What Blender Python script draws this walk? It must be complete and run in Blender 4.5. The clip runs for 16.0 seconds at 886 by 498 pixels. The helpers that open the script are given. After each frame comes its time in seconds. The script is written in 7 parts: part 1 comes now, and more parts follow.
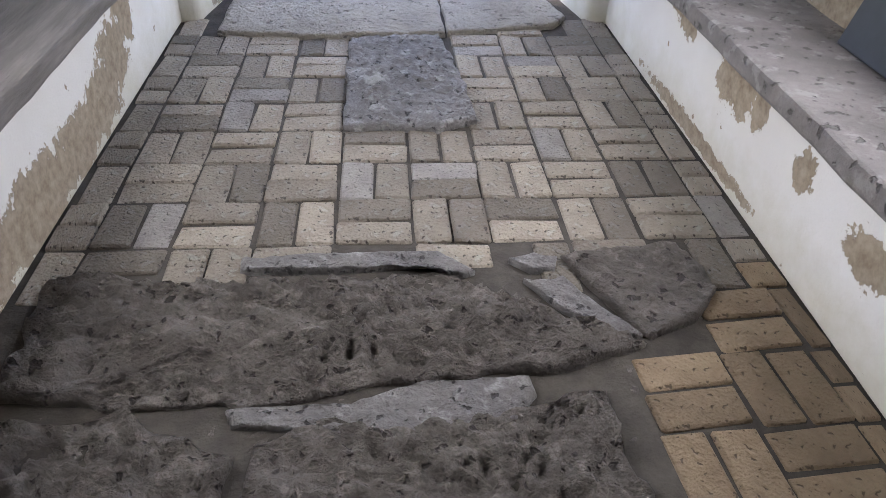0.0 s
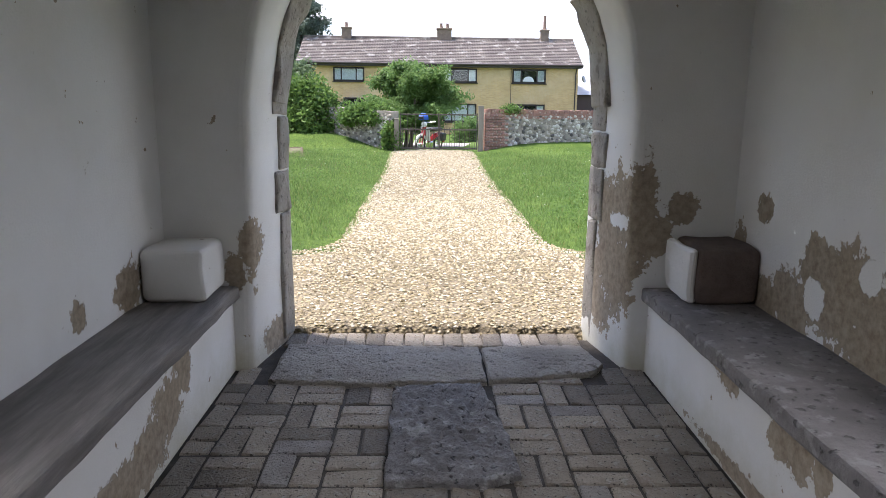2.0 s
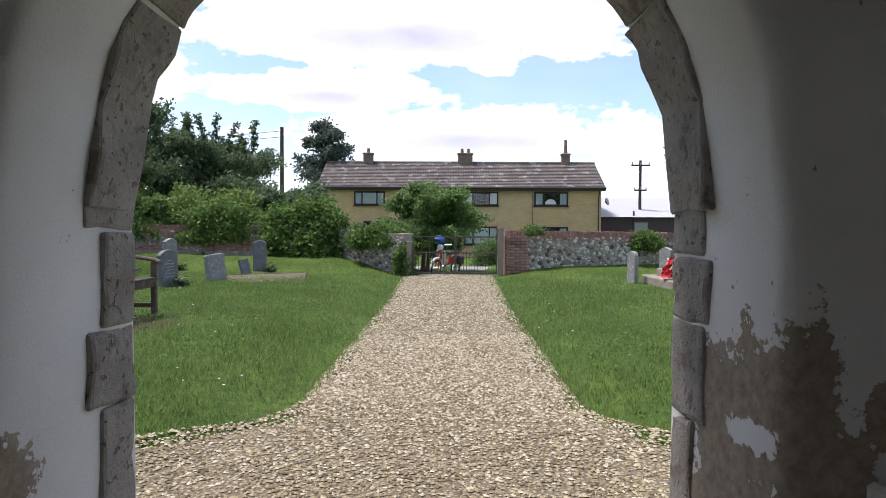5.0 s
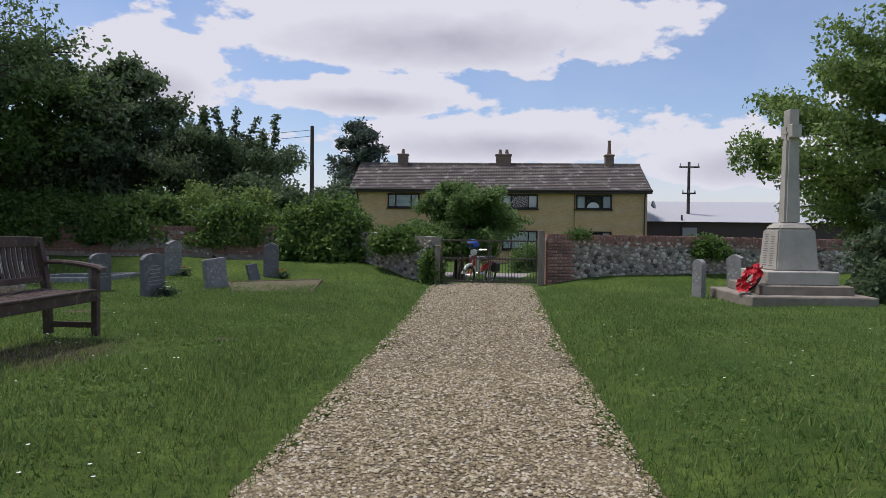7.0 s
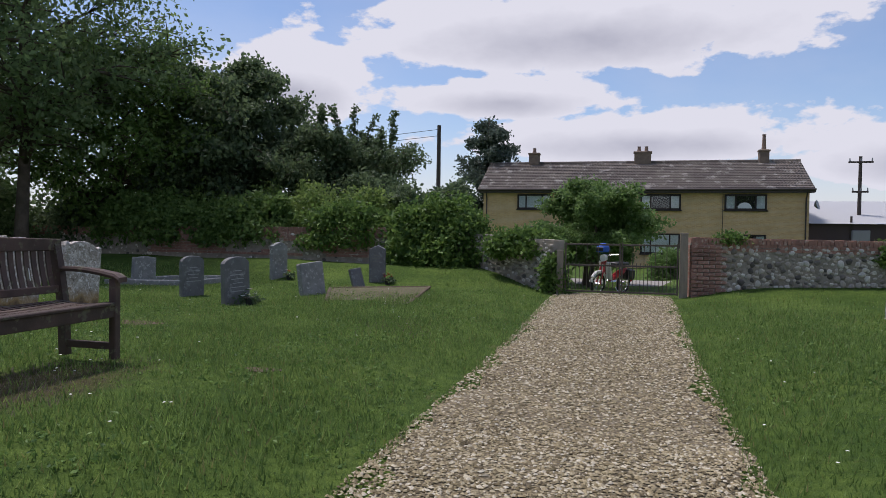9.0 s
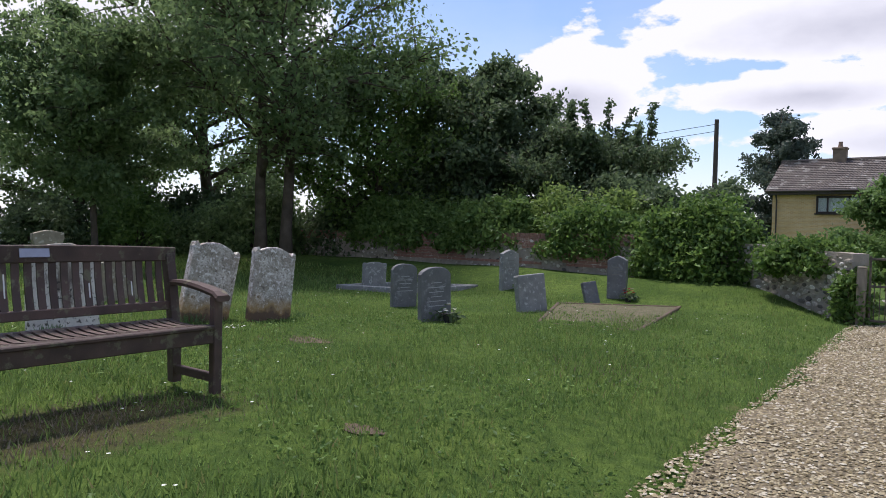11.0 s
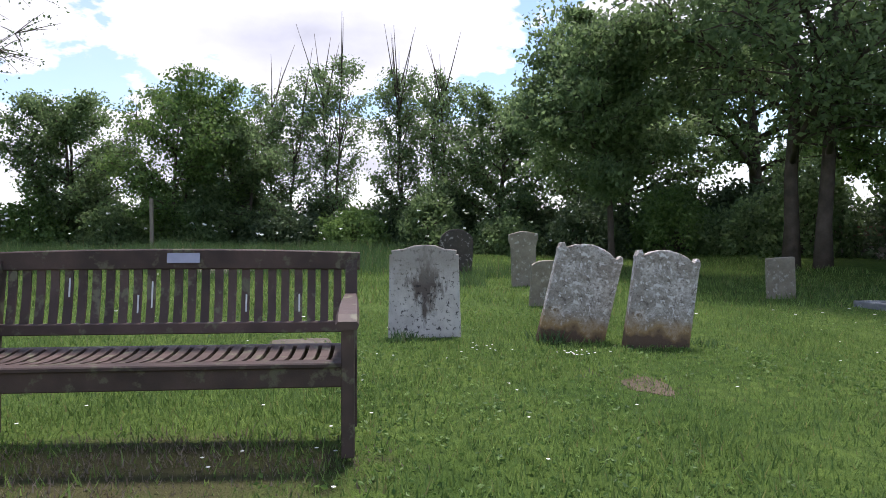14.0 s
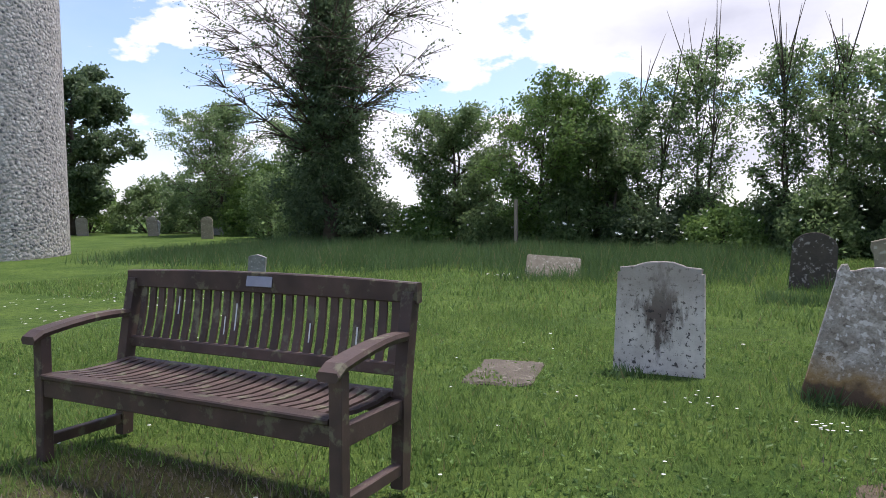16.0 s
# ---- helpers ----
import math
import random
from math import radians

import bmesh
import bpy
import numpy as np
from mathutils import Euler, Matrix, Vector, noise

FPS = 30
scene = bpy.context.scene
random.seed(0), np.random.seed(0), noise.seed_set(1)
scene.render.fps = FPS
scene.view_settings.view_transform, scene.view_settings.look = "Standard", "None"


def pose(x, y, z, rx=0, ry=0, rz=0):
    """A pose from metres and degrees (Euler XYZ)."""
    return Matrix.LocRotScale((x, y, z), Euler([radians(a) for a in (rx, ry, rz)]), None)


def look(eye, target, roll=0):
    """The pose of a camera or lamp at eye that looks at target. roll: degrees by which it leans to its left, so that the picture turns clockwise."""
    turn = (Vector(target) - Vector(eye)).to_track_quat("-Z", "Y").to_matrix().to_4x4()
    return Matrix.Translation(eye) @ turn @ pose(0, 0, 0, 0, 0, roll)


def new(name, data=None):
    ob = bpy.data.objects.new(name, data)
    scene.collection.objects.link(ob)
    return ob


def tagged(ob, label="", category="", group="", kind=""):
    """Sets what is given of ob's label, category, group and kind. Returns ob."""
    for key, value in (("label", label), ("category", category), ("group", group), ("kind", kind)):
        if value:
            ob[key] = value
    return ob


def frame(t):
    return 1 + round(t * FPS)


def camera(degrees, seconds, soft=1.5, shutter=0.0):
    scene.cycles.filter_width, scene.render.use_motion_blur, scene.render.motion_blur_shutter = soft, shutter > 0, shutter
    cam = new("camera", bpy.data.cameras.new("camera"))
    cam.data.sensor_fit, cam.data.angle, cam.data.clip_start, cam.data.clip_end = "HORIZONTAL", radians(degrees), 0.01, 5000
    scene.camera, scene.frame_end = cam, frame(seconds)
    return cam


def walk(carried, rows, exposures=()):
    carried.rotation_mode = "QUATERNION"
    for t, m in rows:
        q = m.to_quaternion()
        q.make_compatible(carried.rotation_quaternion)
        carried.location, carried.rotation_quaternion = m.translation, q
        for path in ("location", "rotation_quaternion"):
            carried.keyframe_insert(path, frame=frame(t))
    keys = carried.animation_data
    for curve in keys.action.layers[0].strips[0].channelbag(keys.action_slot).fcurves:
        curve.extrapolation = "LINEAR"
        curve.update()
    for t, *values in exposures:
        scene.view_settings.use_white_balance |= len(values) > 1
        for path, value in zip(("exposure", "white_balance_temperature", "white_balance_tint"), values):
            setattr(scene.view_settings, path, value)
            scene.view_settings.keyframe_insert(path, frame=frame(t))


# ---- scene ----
cam = camera(64.8, 16.0, 0.7)
PATH = [
    (0, (0.000, -0.550, 1.263), (0.227, 1.807, -0.579), 2.21),
    (0.5, (-0.000, -0.547, 1.311), (0.157, 2.034, -0.209), 1.51),
    (1, (-0.006, -0.534, 1.345), (0.104, 2.232, 0.190), 1.14),
    (1.5, (-0.013, -0.528, 1.352), (0.069, 2.351, 0.511), 0.88),
    (2, (-0.016, -0.508, 1.365), (0.054, 2.428, 0.752), 0.69),
    (2.5, (0.022, -0.423, 1.398), (0.079, 2.558, 1.062), 0.41),
    (3, (0.085, -0.290, 1.399), (0.117, 2.706, 1.239), 0.37),
    (3.5, (0.120, -0.032, 1.358), (0.126, 2.965, 1.227), 0.35),
    (4, (0.159, 0.314, 1.353), (0.144, 3.312, 1.233), 0.16),
    (4.2, (0.187, 0.469, 1.336), (0.169, 3.467, 1.225), 0.15),
    (6.3, (0.253, 2.748, 1.296), (0.118, 5.744, 1.211), 0.65),
    (6.5, (0.287, 2.917, 1.301), (0.130, 5.911, 1.220), 0.66),
    (7, (0.321, 3.387, 1.262), (0.119, 6.379, 1.185), 0.66),
    (7.5, (0.361, 3.829, 1.251), (0.006, 6.807, 1.178), 0.69),
    (8, (0.355, 4.313, 1.284), (-0.135, 7.271, 1.211), 0.78),
    (8.5, (0.433, 4.742, 1.282), (-0.182, 7.677, 1.210), 0.89),
    (9, (0.463, 5.181, 1.266), (-0.310, 8.078, 1.191), 0.85),
    (9.2, (0.490, 5.384, 1.277), (-0.398, 8.249, 1.201), 1.05),
    (11.3, (0.474, 7.423, 1.317), (-1.530, 9.654, 1.234), 0.95),
    (11.5, (0.387, 7.657, 1.293), (-1.746, 9.765, 1.204), 0.63),
    (12, (0.181, 8.132, 1.286), (-2.216, 9.933, 1.193), 0.57),
    (12.5, (0.135, 8.597, 1.290), (-2.493, 10.041, 1.194), 0.31),
    (13, (0.081, 9.030, 1.282), (-2.716, 10.110, 1.176), 0.05),
    (13.5, (-0.034, 9.484, 1.294), (-2.933, 10.251, 1.188), -0.01),
    (14, (-0.170, 9.915, 1.322), (-3.153, 10.216, 1.209), 0.17),
    (14.5, (-0.367, 10.319, 1.345), (-3.364, 10.270, 1.224), -0.01),
    (15, (-0.564, 10.768, 1.374), (-3.531, 10.346, 1.254), -0.45),
    (15.5, (-0.833, 11.138, 1.369), (-3.649, 10.113, 1.241), -0.27),
    (16, (-1.207, 11.377, 1.458), (-3.883, 10.028, 1.323), -0.14),
]
EXPOSURES = [(t, e, 6450 if t < 1.2 else 6260, 19) for t, e in ((0.0, 3.2), (0.5, 2.82), (1.0, 2.4), (1.5, 2.05), (2.0, 1.9), (2.6, 1.82), (3.2, 1.68), (4.2, 1.45), (5.2, 0.75), (6.2, 0.12), (9.2, 0.14), (11.3, 0.65), (12.5, 0.85), (14.5, 0.85), (16.0, 0.8))]
walk(cam, [(t, look(eye, target, roll)) for t, eye, target, roll in PATH], EXPOSURES)

# ---- world, sun ----
SUN_DIR = Vector((-0.46, 0.16, 1.2)).normalized()
world = bpy.data.worlds.new("world")
scene.world = world
world.use_nodes = True
wt = world.node_tree
wt.nodes.clear()


def wn(kind, **kw):
    n = wt.nodes.new(kind)
    for k, v in kw.items():
        n.inputs[k].default_value = v
    return n


def wmath(op, a, b=None):
    n = wt.nodes.new("ShaderNodeMath")
    n.operation = op
    for i, v in enumerate((a, b)):
        if v is None:
            continue
        if isinstance(v, (int, float)):
            n.inputs[i].default_value = v
        else:
            wt.links.new(v, n.inputs[i])
    return n.outputs[0]


sky = wt.nodes.new("ShaderNodeTexSky")
sky.sky_type = "NISHITA"
sky.sun_disc = False
sky.sun_elevation = math.asin(SUN_DIR.z)
sky.sun_rotation = math.atan2(SUN_DIR.x, SUN_DIR.y)
sky.air_density, sky.dust_density, sky.ozone_density = 1.0, 0.6, 2.5
tc = wt.nodes.new("ShaderNodeTexCoord")
sep = wt.nodes.new("ShaderNodeSeparateXYZ")
wt.links.new(tc.outputs["Generated"], sep.inputs[0])
SX, SY, SZ = sep.outputs
# cumulus: heaps of cloud by bearing and height, broken up by noise; thin high veil elsewhere
AZ = wmath("MULTIPLY", wmath("ARCTAN2", SX, SY), 57.3)
EL = wmath("MULTIPLY", wmath("ARCSINE", SZ), 57.3)
comb = wt.nodes.new("ShaderNodeCombineXYZ")
wt.links.new(wmath("MULTIPLY", AZ, 0.1), comb.inputs[0])
wt.links.new(wmath("MULTIPLY", EL, 0.19), comb.inputs[1])
n1 = wn("ShaderNodeTexNoise", Scale=2.4, Detail=10.0, Roughness=0.55)
wt.links.new(comb.outputs[0], n1.inputs["Vector"])
n2 = wn("ShaderNodeTexNoise", Scale=0.33, Detail=6.0, Roughness=0.55)
wt.links.new(comb.outputs[0], n2.inputs["Vector"])
puff = wmath("MULTIPLY", wmath("SUBTRACT", n1.outputs["Fac"], 0.5), 1.6)
cover, under = None, None
for az, el, wa, we in ((-4, 15.5, 21, 4.8), (-10, 10.5, 10, 2.4), (1, 7.2, 16, 2.8), (26, 19.5, 8, 2.8), (19, 5.5, 8, 3.4), (-27, 11.0, 7, 4.4), (32, 10, 7, 3), (-60, 14, 14, 6), (-95, 15, 20, 8), (-125, 14, 16, 6), (-100, 5, 40, 4), (60, 14, 20, 6), (110, 16, 25, 7), (170, 15, 30, 8), (-20, 34, 26, 7), (50, 38, 24, 7), (-110, 40, 30, 9), (130, 42, 30, 9)):
    da = wmath("MULTIPLY", wmath("SUBTRACT", AZ, az), 1.0 / wa)
    de = wmath("MULTIPLY", wmath("SUBTRACT", EL, el), 1.0 / we)
    flat = wmath("ADD", wmath("MAXIMUM", de, 0.0), wmath("MULTIPLY", wmath("MAXIMUM", wmath("MULTIPLY", de, -1.0), 0.0), 1.5))
    d = wmath("SQRT", wmath("ADD", wmath("MULTIPLY", da, da), wmath("MULTIPLY", flat, flat)))
    m = wmath("SUBTRACT", 1.0, d)
    cover = m if cover is None else wmath("MAXIMUM", cover, m)
    u = wmath("MULTIPLY", wmath("MAXIMUM", m, 0.0), wmath("SUBTRACT", 0.75, de))
    under = u if under is None else wmath("MAXIMUM", under, u)
ramp = wt.nodes.new("ShaderNodeValToRGB")
ramp.color_ramp.elements[0].position, ramp.color_ramp.elements[1].position = 0.0, 0.13
wt.links.new(wmath("ADD", cover, puff), ramp.inputs[0])
cr = wt.nodes.new("ShaderNodeValToRGB")
cr.color_ramp.elements[0].position, cr.color_ramp.elements[0].color = 0.22, (0.94, 0.96, 1.0, 1)
cr.color_ramp.elements[1].position, cr.color_ramp.elements[1].color = 0.95, (0.50, 0.52, 0.60, 1)
wt.links.new(wmath("ADD", under, wmath("MULTIPLY", puff, 0.30)), cr.inputs[0])
bg1 = wn("ShaderNodeBackground", Strength=0.115)
wt.links.new(sky.outputs[0], bg1.inputs["Color"])
bg2 = wn("ShaderNodeBackground", Strength=0.70)
wt.links.new(cr.outputs[0], bg2.inputs["Color"])
mixw = wt.nodes.new("ShaderNodeMixShader")
low = wt.nodes.new("ShaderNodeMapRange")
low.inputs["From Min"].default_value, low.inputs["From Max"].default_value = -1.0, 9.0
low.inputs["To Min"].default_value, low.inputs["To Max"].default_value = 0.8, 0.0
wt.links.new(EL, low.inputs["Value"])
veil = wmath("MULTIPLY", wmath("MAXIMUM", wmath("SUBTRACT", n2.outputs["Fac"], 0.42), 0.0), 0.9)
wt.links.new(wmath("MAXIMUM", wmath("MAXIMUM", ramp.outputs[0], low.outputs[0]), veil), mixw.inputs[0])
wt.links.new(bg1.outputs[0], mixw.inputs[1])
wt.links.new(bg2.outputs[0], mixw.inputs[2])
wo = wt.nodes.new("ShaderNodeOutputWorld")
wt.links.new(mixw.outputs[0], wo.inputs[0])

sun_data = bpy.data.lights.new("sun", "SUN")
sun_data.energy, sun_data.angle, sun_data.color = 3.0, radians(9.0), (1.0, 0.95, 0.87)
sun = new("sun", sun_data)
sun.matrix_world = look(SUN_DIR * 60, (0, 0, 0))

# ---- materials ----


class Mat:
    """A node material with small helpers."""

    def __init__(self, name):
        self.m = bpy.data.materials.new(name)
        self.m.use_nodes = True
        self.t = self.m.node_tree
        self.b = self.t.nodes["Principled BSDF"]
        self.out = self.t.nodes["Material Output"]
        self.coord = self.t.nodes.new("ShaderNodeTexCoord").outputs["Object"]

    def put(self, v, socket):
        if isinstance(v, (int, float)):
            socket.default_value = v
        elif isinstance(v, (tuple, list)):
            socket.default_value = (*v, 1) if len(v) == 3 and socket.type == "RGBA" else v
        else:
            self.t.links.new(v, socket)

    def math(self, op, a, b=0.0, clamp=False):
        n = self.t.nodes.new("ShaderNodeMath")
        n.operation, n.use_clamp = op, clamp
        self.put(a, n.inputs[0]), self.put(b, n.inputs[1])
        return n.outputs[0]

    def noise(self, scale, detail=5.0, rough=0.55, vec=None, distort=0.0, stretch=None):
        n = self.t.nodes.new("ShaderNodeTexNoise")
        n.inputs["Scale"].default_value, n.inputs["Detail"].default_value = scale, detail
        n.inputs["Roughness"].default_value, n.inputs["Distortion"].default_value = rough, distort
        v = vec or self.coord
        if stretch:
            v = self.vec("MULTIPLY", v, stretch)
        self.t.links.new(v, n.inputs["Vector"])
        return n.outputs["Fac"]

    def vec(self, op, a, b):
        n = self.t.nodes.new("ShaderNodeVectorMath")
        n.operation = op
        self.put(a, n.inputs[0]), self.put(b, n.inputs[1])
        return n.outputs["Value"] if op in ("LENGTH", "DISTANCE") else n.outputs[0]

    def voronoi(self, scale, feature="F1", vec=None, out="Distance"):
        n = self.t.nodes.new("ShaderNodeTexVoronoi")
        n.feature = feature
        n.inputs["Scale"].default_value = scale
        self.t.links.new(vec or self.coord, n.inputs["Vector"])
        return n.outputs[out]

    def ramp(self, fac, stops):
        n = self.t.nodes.new("ShaderNodeValToRGB")
        els = n.color_ramp.elements
        while len(els) < len(stops):
            els.new(0.5)
        for e, (p, c) in zip(els, stops):
            e.position = p
            e.color = (*c, 1) if isinstance(c, (tuple, list)) else (c, c, c, 1)
        self.put(fac, n.inputs[0])
        return n.outputs[0]

    def mix(self, fac, a, b, kind="MIX"):
        n = self.t.nodes.new("ShaderNodeMix")
        n.data_type, n.blend_type = "RGBA", kind
        self.put(fac, n.inputs[0]), self.put(a, n.inputs[6]), self.put(b, n.inputs[7])
        return n.outputs[2]

    def random(self):
        return self.t.nodes.new("ShaderNodeObjectInfo").outputs["Random"]

    def island(self):
        return self.t.nodes.new("ShaderNodeNewGeometry").outputs["Random Per Island"]

    def sepz(self):
        n = self.t.nodes.new("ShaderNodeSeparateXYZ")
        self.t.links.new(self.coord, n.inputs[0])
        return n.outputs

    def bump(self, height, strength=0.5, dist=0.01):
        n = self.t.nodes.new("ShaderNodeBump")
        n.inputs["Strength"].default_value, n.inputs["Distance"].default_value = strength, dist
        self.put(height, n.inputs["Height"])
        self.t.links.new(n.outputs[0], self.b.inputs["Normal"])

    def done(self, color, rough=0.8, metal=0.0, spec=0.3):
        self.put(color, self.b.inputs["Base Color"])
        self.put(rough, self.b.inputs["Roughness"])
        self.b.inputs["Metallic"].default_value = metal
        self.b.inputs["Specular IOR Level"].default_value = spec
        return self.m


def speckled(name, c1, c2, scale=6.0, fine=60.0, rough=0.85, bump=0.4, dist=0.006, rand=0.0, metal=0.0, spec=0.3, c3=None, stretch=None, pits=0.0):
    """A surface of two tones at a coarse scale, grain at a fine one."""
    k = Mat(name)
    a, b = k.noise(scale, stretch=stretch), k.noise(fine, 6, 0.65, stretch=stretch)
    col = k.mix(k.ramp(a, [(0.35, 0.0), (0.65, 1.0)]), c1, c2)
    col = k.mix(k.ramp(b, [(0.3, 0.35), (0.7, 0.0)]), col, tuple(0.45 * v for v in c1))
    if c3:
        col = k.mix(k.ramp(k.noise(scale * 2.3, 6, 0.6), [(0.56, 0.0), (0.64, 1.0)]), col, c3)
    if rand:
        r = k.random()
        col = k.mix(1.0, col, k.ramp(r, [(0.0, 1.0 - rand), (0.5, 1.0), (1.0, 1.0 + 0.4 * rand)]), "MULTIPLY")
    h = k.math("ADD", k.math("MULTIPLY", a, 0.6), b)
    if pits:
        hole = k.ramp(k.noise(fine * 0.75, 2, 0.5), [(0.63, 0.0), (0.68, 1.0)])
        col = k.mix(k.math("MULTIPLY", hole, pits), col, tuple(0.25 * v for v in c2))
        h = k.math("SUBTRACT", h, hole)
    k.bump(h, bump, dist)
    return k.done(col, rough, metal, spec)


def plain(name, c, rough=0.6, metal=0.0, spec=0.4):
    k = Mat(name)
    a = k.noise(25, 4)
    k.bump(a, 0.15, 0.003)
    return k.done(k.mix(k.ramp(a, [(0.35, 0.0), (0.7, 0.35)]), c, tuple(0.7 * v for v in c)), rough, metal, spec)


def leaf_mat(name, dark, light, glow=0.35, brown=None):
    dark, light = (dark[0], dark[1], dark[2] * 1.45), (light[0], light[1], light[2] * 1.45)
    k = Mat(name)
    r = k.island()
    col = k.mix(k.ramp(r, [(0.1, 0.0), (0.9, 1.0)]), dark, light)
    big = k.noise(0.7, 3)
    col = k.mix(k.ramp(big, [(0.35, 0.5), (0.65, 0.0)]), col, dark)
    if brown:
        col = k.mix(k.ramp(r, [(0.93, 0.0), (0.95, 1.0)]), col, brown)
    k.done(col, 0.5, 0.0, 0.25)
    tr = k.t.nodes.new("ShaderNodeBsdfTranslucent")
    k.put(k.mix(0.5, col, light), tr.inputs["Color"])
    mx = k.t.nodes.new("ShaderNodeMixShader")
    mx.inputs[0].default_value = glow
    k.t.links.new(k.b.outputs[0], mx.inputs[1])
    k.t.links.new(tr.outputs[0], mx.inputs[2])
    k.t.links.new(mx.outputs[0], k.out.inputs[0])
    return k.m


def plaster_mat(name, blobs, white=(0.76, 0.75, 0.72), low=None, islands=()):
    """Limewashed plaster, with fallen patches that bare the brown render beneath: blobs are (centre, radii)."""
    k = Mat(name)
    wob = k.noise(7, 8, 0.7)
    wob2 = k.noise(28, 5, 0.65)
    edge = k.math("ADD", k.math("MULTIPLY", k.math("SUBTRACT", wob, 0.5), 1.9), k.math("MULTIPLY", k.math("SUBTRACT", wob2, 0.5), 0.8))
    mask = None
    for c, r in blobs:
        d = k.vec("LENGTH", k.vec("DIVIDE", k.vec("SUBTRACT", k.coord, c), r), (0, 0, 0))
        m = k.math("ADD", k.math("SUBTRACT", 1.0, d), edge)
        mask = m if mask is None else k.math("MAXIMUM", mask, m)
    for c, r in islands:
        d = k.vec("LENGTH", k.vec("DIVIDE", k.vec("SUBTRACT", k.coord, c), r), (0, 0, 0))
        mask = k.math("MINIMUM", mask, k.math("SUBTRACT", k.math("SUBTRACT", d, 1.0), k.math("MULTIPLY", edge, 0.6)))
    speck = k.math("SUBTRACT", k.noise(13, 7, 0.62), 0.69)
    mask = k.math("MAXIMUM", mask, k.math("MULTIPLY", speck, 8.0)) if mask is not None else k.math("MULTIPLY", speck, 8.0)
    fac = k.ramp(mask, [(0.0, 0.0), (0.05, 1.0)])
    stain = k.ramp(k.noise(1.6, 6, 0.6), [(0.4, 0.0), (0.75, 0.4)])
    wcol = k.mix(stain, white, (0.56, 0.53, 0.46))
    if low:
        z = k.sepz()[2]
        damp = k.ramp(k.math("ADD", k.math("MULTIPLY", z, 2.2), k.math("MULTIPLY", wob, 0.8)), [(0.3, low), (0.85, 0.0)])
        wcol = k.mix(damp, wcol, (0.50, 0.47, 0.34))
    bare = k.mix(k.ramp(wob2, [(0.35, 0.0), (0.65, 1.0)]), (0.25, 0.20, 0.145), (0.40, 0.335, 0.25))
    col = k.mix(fac, wcol, bare)
    h = k.math("ADD", k.math("MULTIPLY", k.math("SUBTRACT", 1.0, fac), 1.0), k.math("MULTIPLY", k.noise(90, 4, 0.7), 0.35))
    h = k.math("ADD", h, k.math("MULTIPLY", k.noise(3.5, 3), 0.9))
    k.bump(h, 0.6, 0.012)
    return k.done(col, 0.9, 0.0, 0.15)


M_PAVER = speckled("paver", (0.40, 0.35, 0.275), (0.30, 0.255, 0.20), 9, 70, 0.7, 1.0, 0.022, rand=0.5, c3=(0.37, 0.345, 0.29), pits=0.85)
M_PAVER_RED = speckled("paver_warm", (0.38, 0.285, 0.18), (0.29, 0.21, 0.13), 9, 70, 0.75, 1.0, 0.022, rand=0.3, pits=0.7)
M_PAVER_GREY = speckled("paver_grey", (0.40, 0.37, 0.33), (0.30, 0.275, 0.245), 9, 70, 0.6, 1.0, 0.022, rand=0.2, pits=0.7)
M_JOINT = speckled("joint_dirt", (0.085, 0.075, 0.062), (0.05, 0.044, 0.037), 14, 90, 0.95, 0.7, 0.006)
M_ROUGH_STONE = speckled("rough_stone", (0.225, 0.20, 0.175), (0.145, 0.125, 0.108), 7, 40, 0.8, 1.0, 0.08, c3=(0.25, 0.225, 0.195), pits=0.7)
M_MORTAR_BED = speckled("floor_mortar", (0.17, 0.15, 0.13), (0.10, 0.09, 0.078), 7, 50, 0.9, 1.0, 0.03)
M_STEP_STONE = speckled("threshold_stone", (0.46, 0.43, 0.37), (0.35, 0.32, 0.27), 4, 40, 0.85, 1.0, 0.035, pits=0.5)
M_SLAB_STONE = speckled("worn_stone", (0.27, 0.255, 0.24), (0.19, 0.178, 0.168), 5, 50, 0.5, 1.0, 0.04, c3=(0.36, 0.345, 0.33), pits=0.8)
M_BENCH_STONE = speckled("bench_top_stone", (0.27, 0.25, 0.24), (0.185, 0.17, 0.16), 5, 35, 0.8, 0.9, 0.012, c3=(0.30, 0.285, 0.27), pits=0.5)
M_WOODTOP = speckled("weathered_wood", (0.27, 0.25, 0.23), (0.17, 0.155, 0.14), 5, 30, 0.85, 0.8, 0.006, stretch=(6, 0.6, 6))
M_QUOIN = speckled("quoin_stone", (0.45, 0.415, 0.365), (0.34, 0.31, 0.265), 5, 45, 0.85, 0.9, 0.012, c3=(0.23, 0.20, 0.17), pits=0.5)
M_BARE = speckled("bare_render", (0.19, 0.145, 0.12), (0.13, 0.10, 0.085), 9, 55, 0.95, 0.9, 0.012)
M_SLATE = plain("slate_board", (0.05, 0.058, 0.075), 0.5)
M_LEAD = plain("lead", (0.10, 0.10, 0.11), 0.5)
M_TIMBER = speckled("old_timber", (0.14, 0.10, 0.07), (0.09, 0.065, 0.045), 4, 30, 0.8, 0.5, 0.005)
M_BENCHWOOD = speckled("bench_wood", (0.125, 0.082, 0.068), (0.07, 0.048, 0.041), 5, 40, 0.58, 0.6, 0.003, rand=0.3, c3=(0.15, 0.14, 0.09))
M_LIME = plain("bird_lime", (0.75, 0.75, 0.72), 0.8)
M_PLAQUE = plain("metal_plaque", (0.30, 0.31, 0.38), 0.35, 0.7)
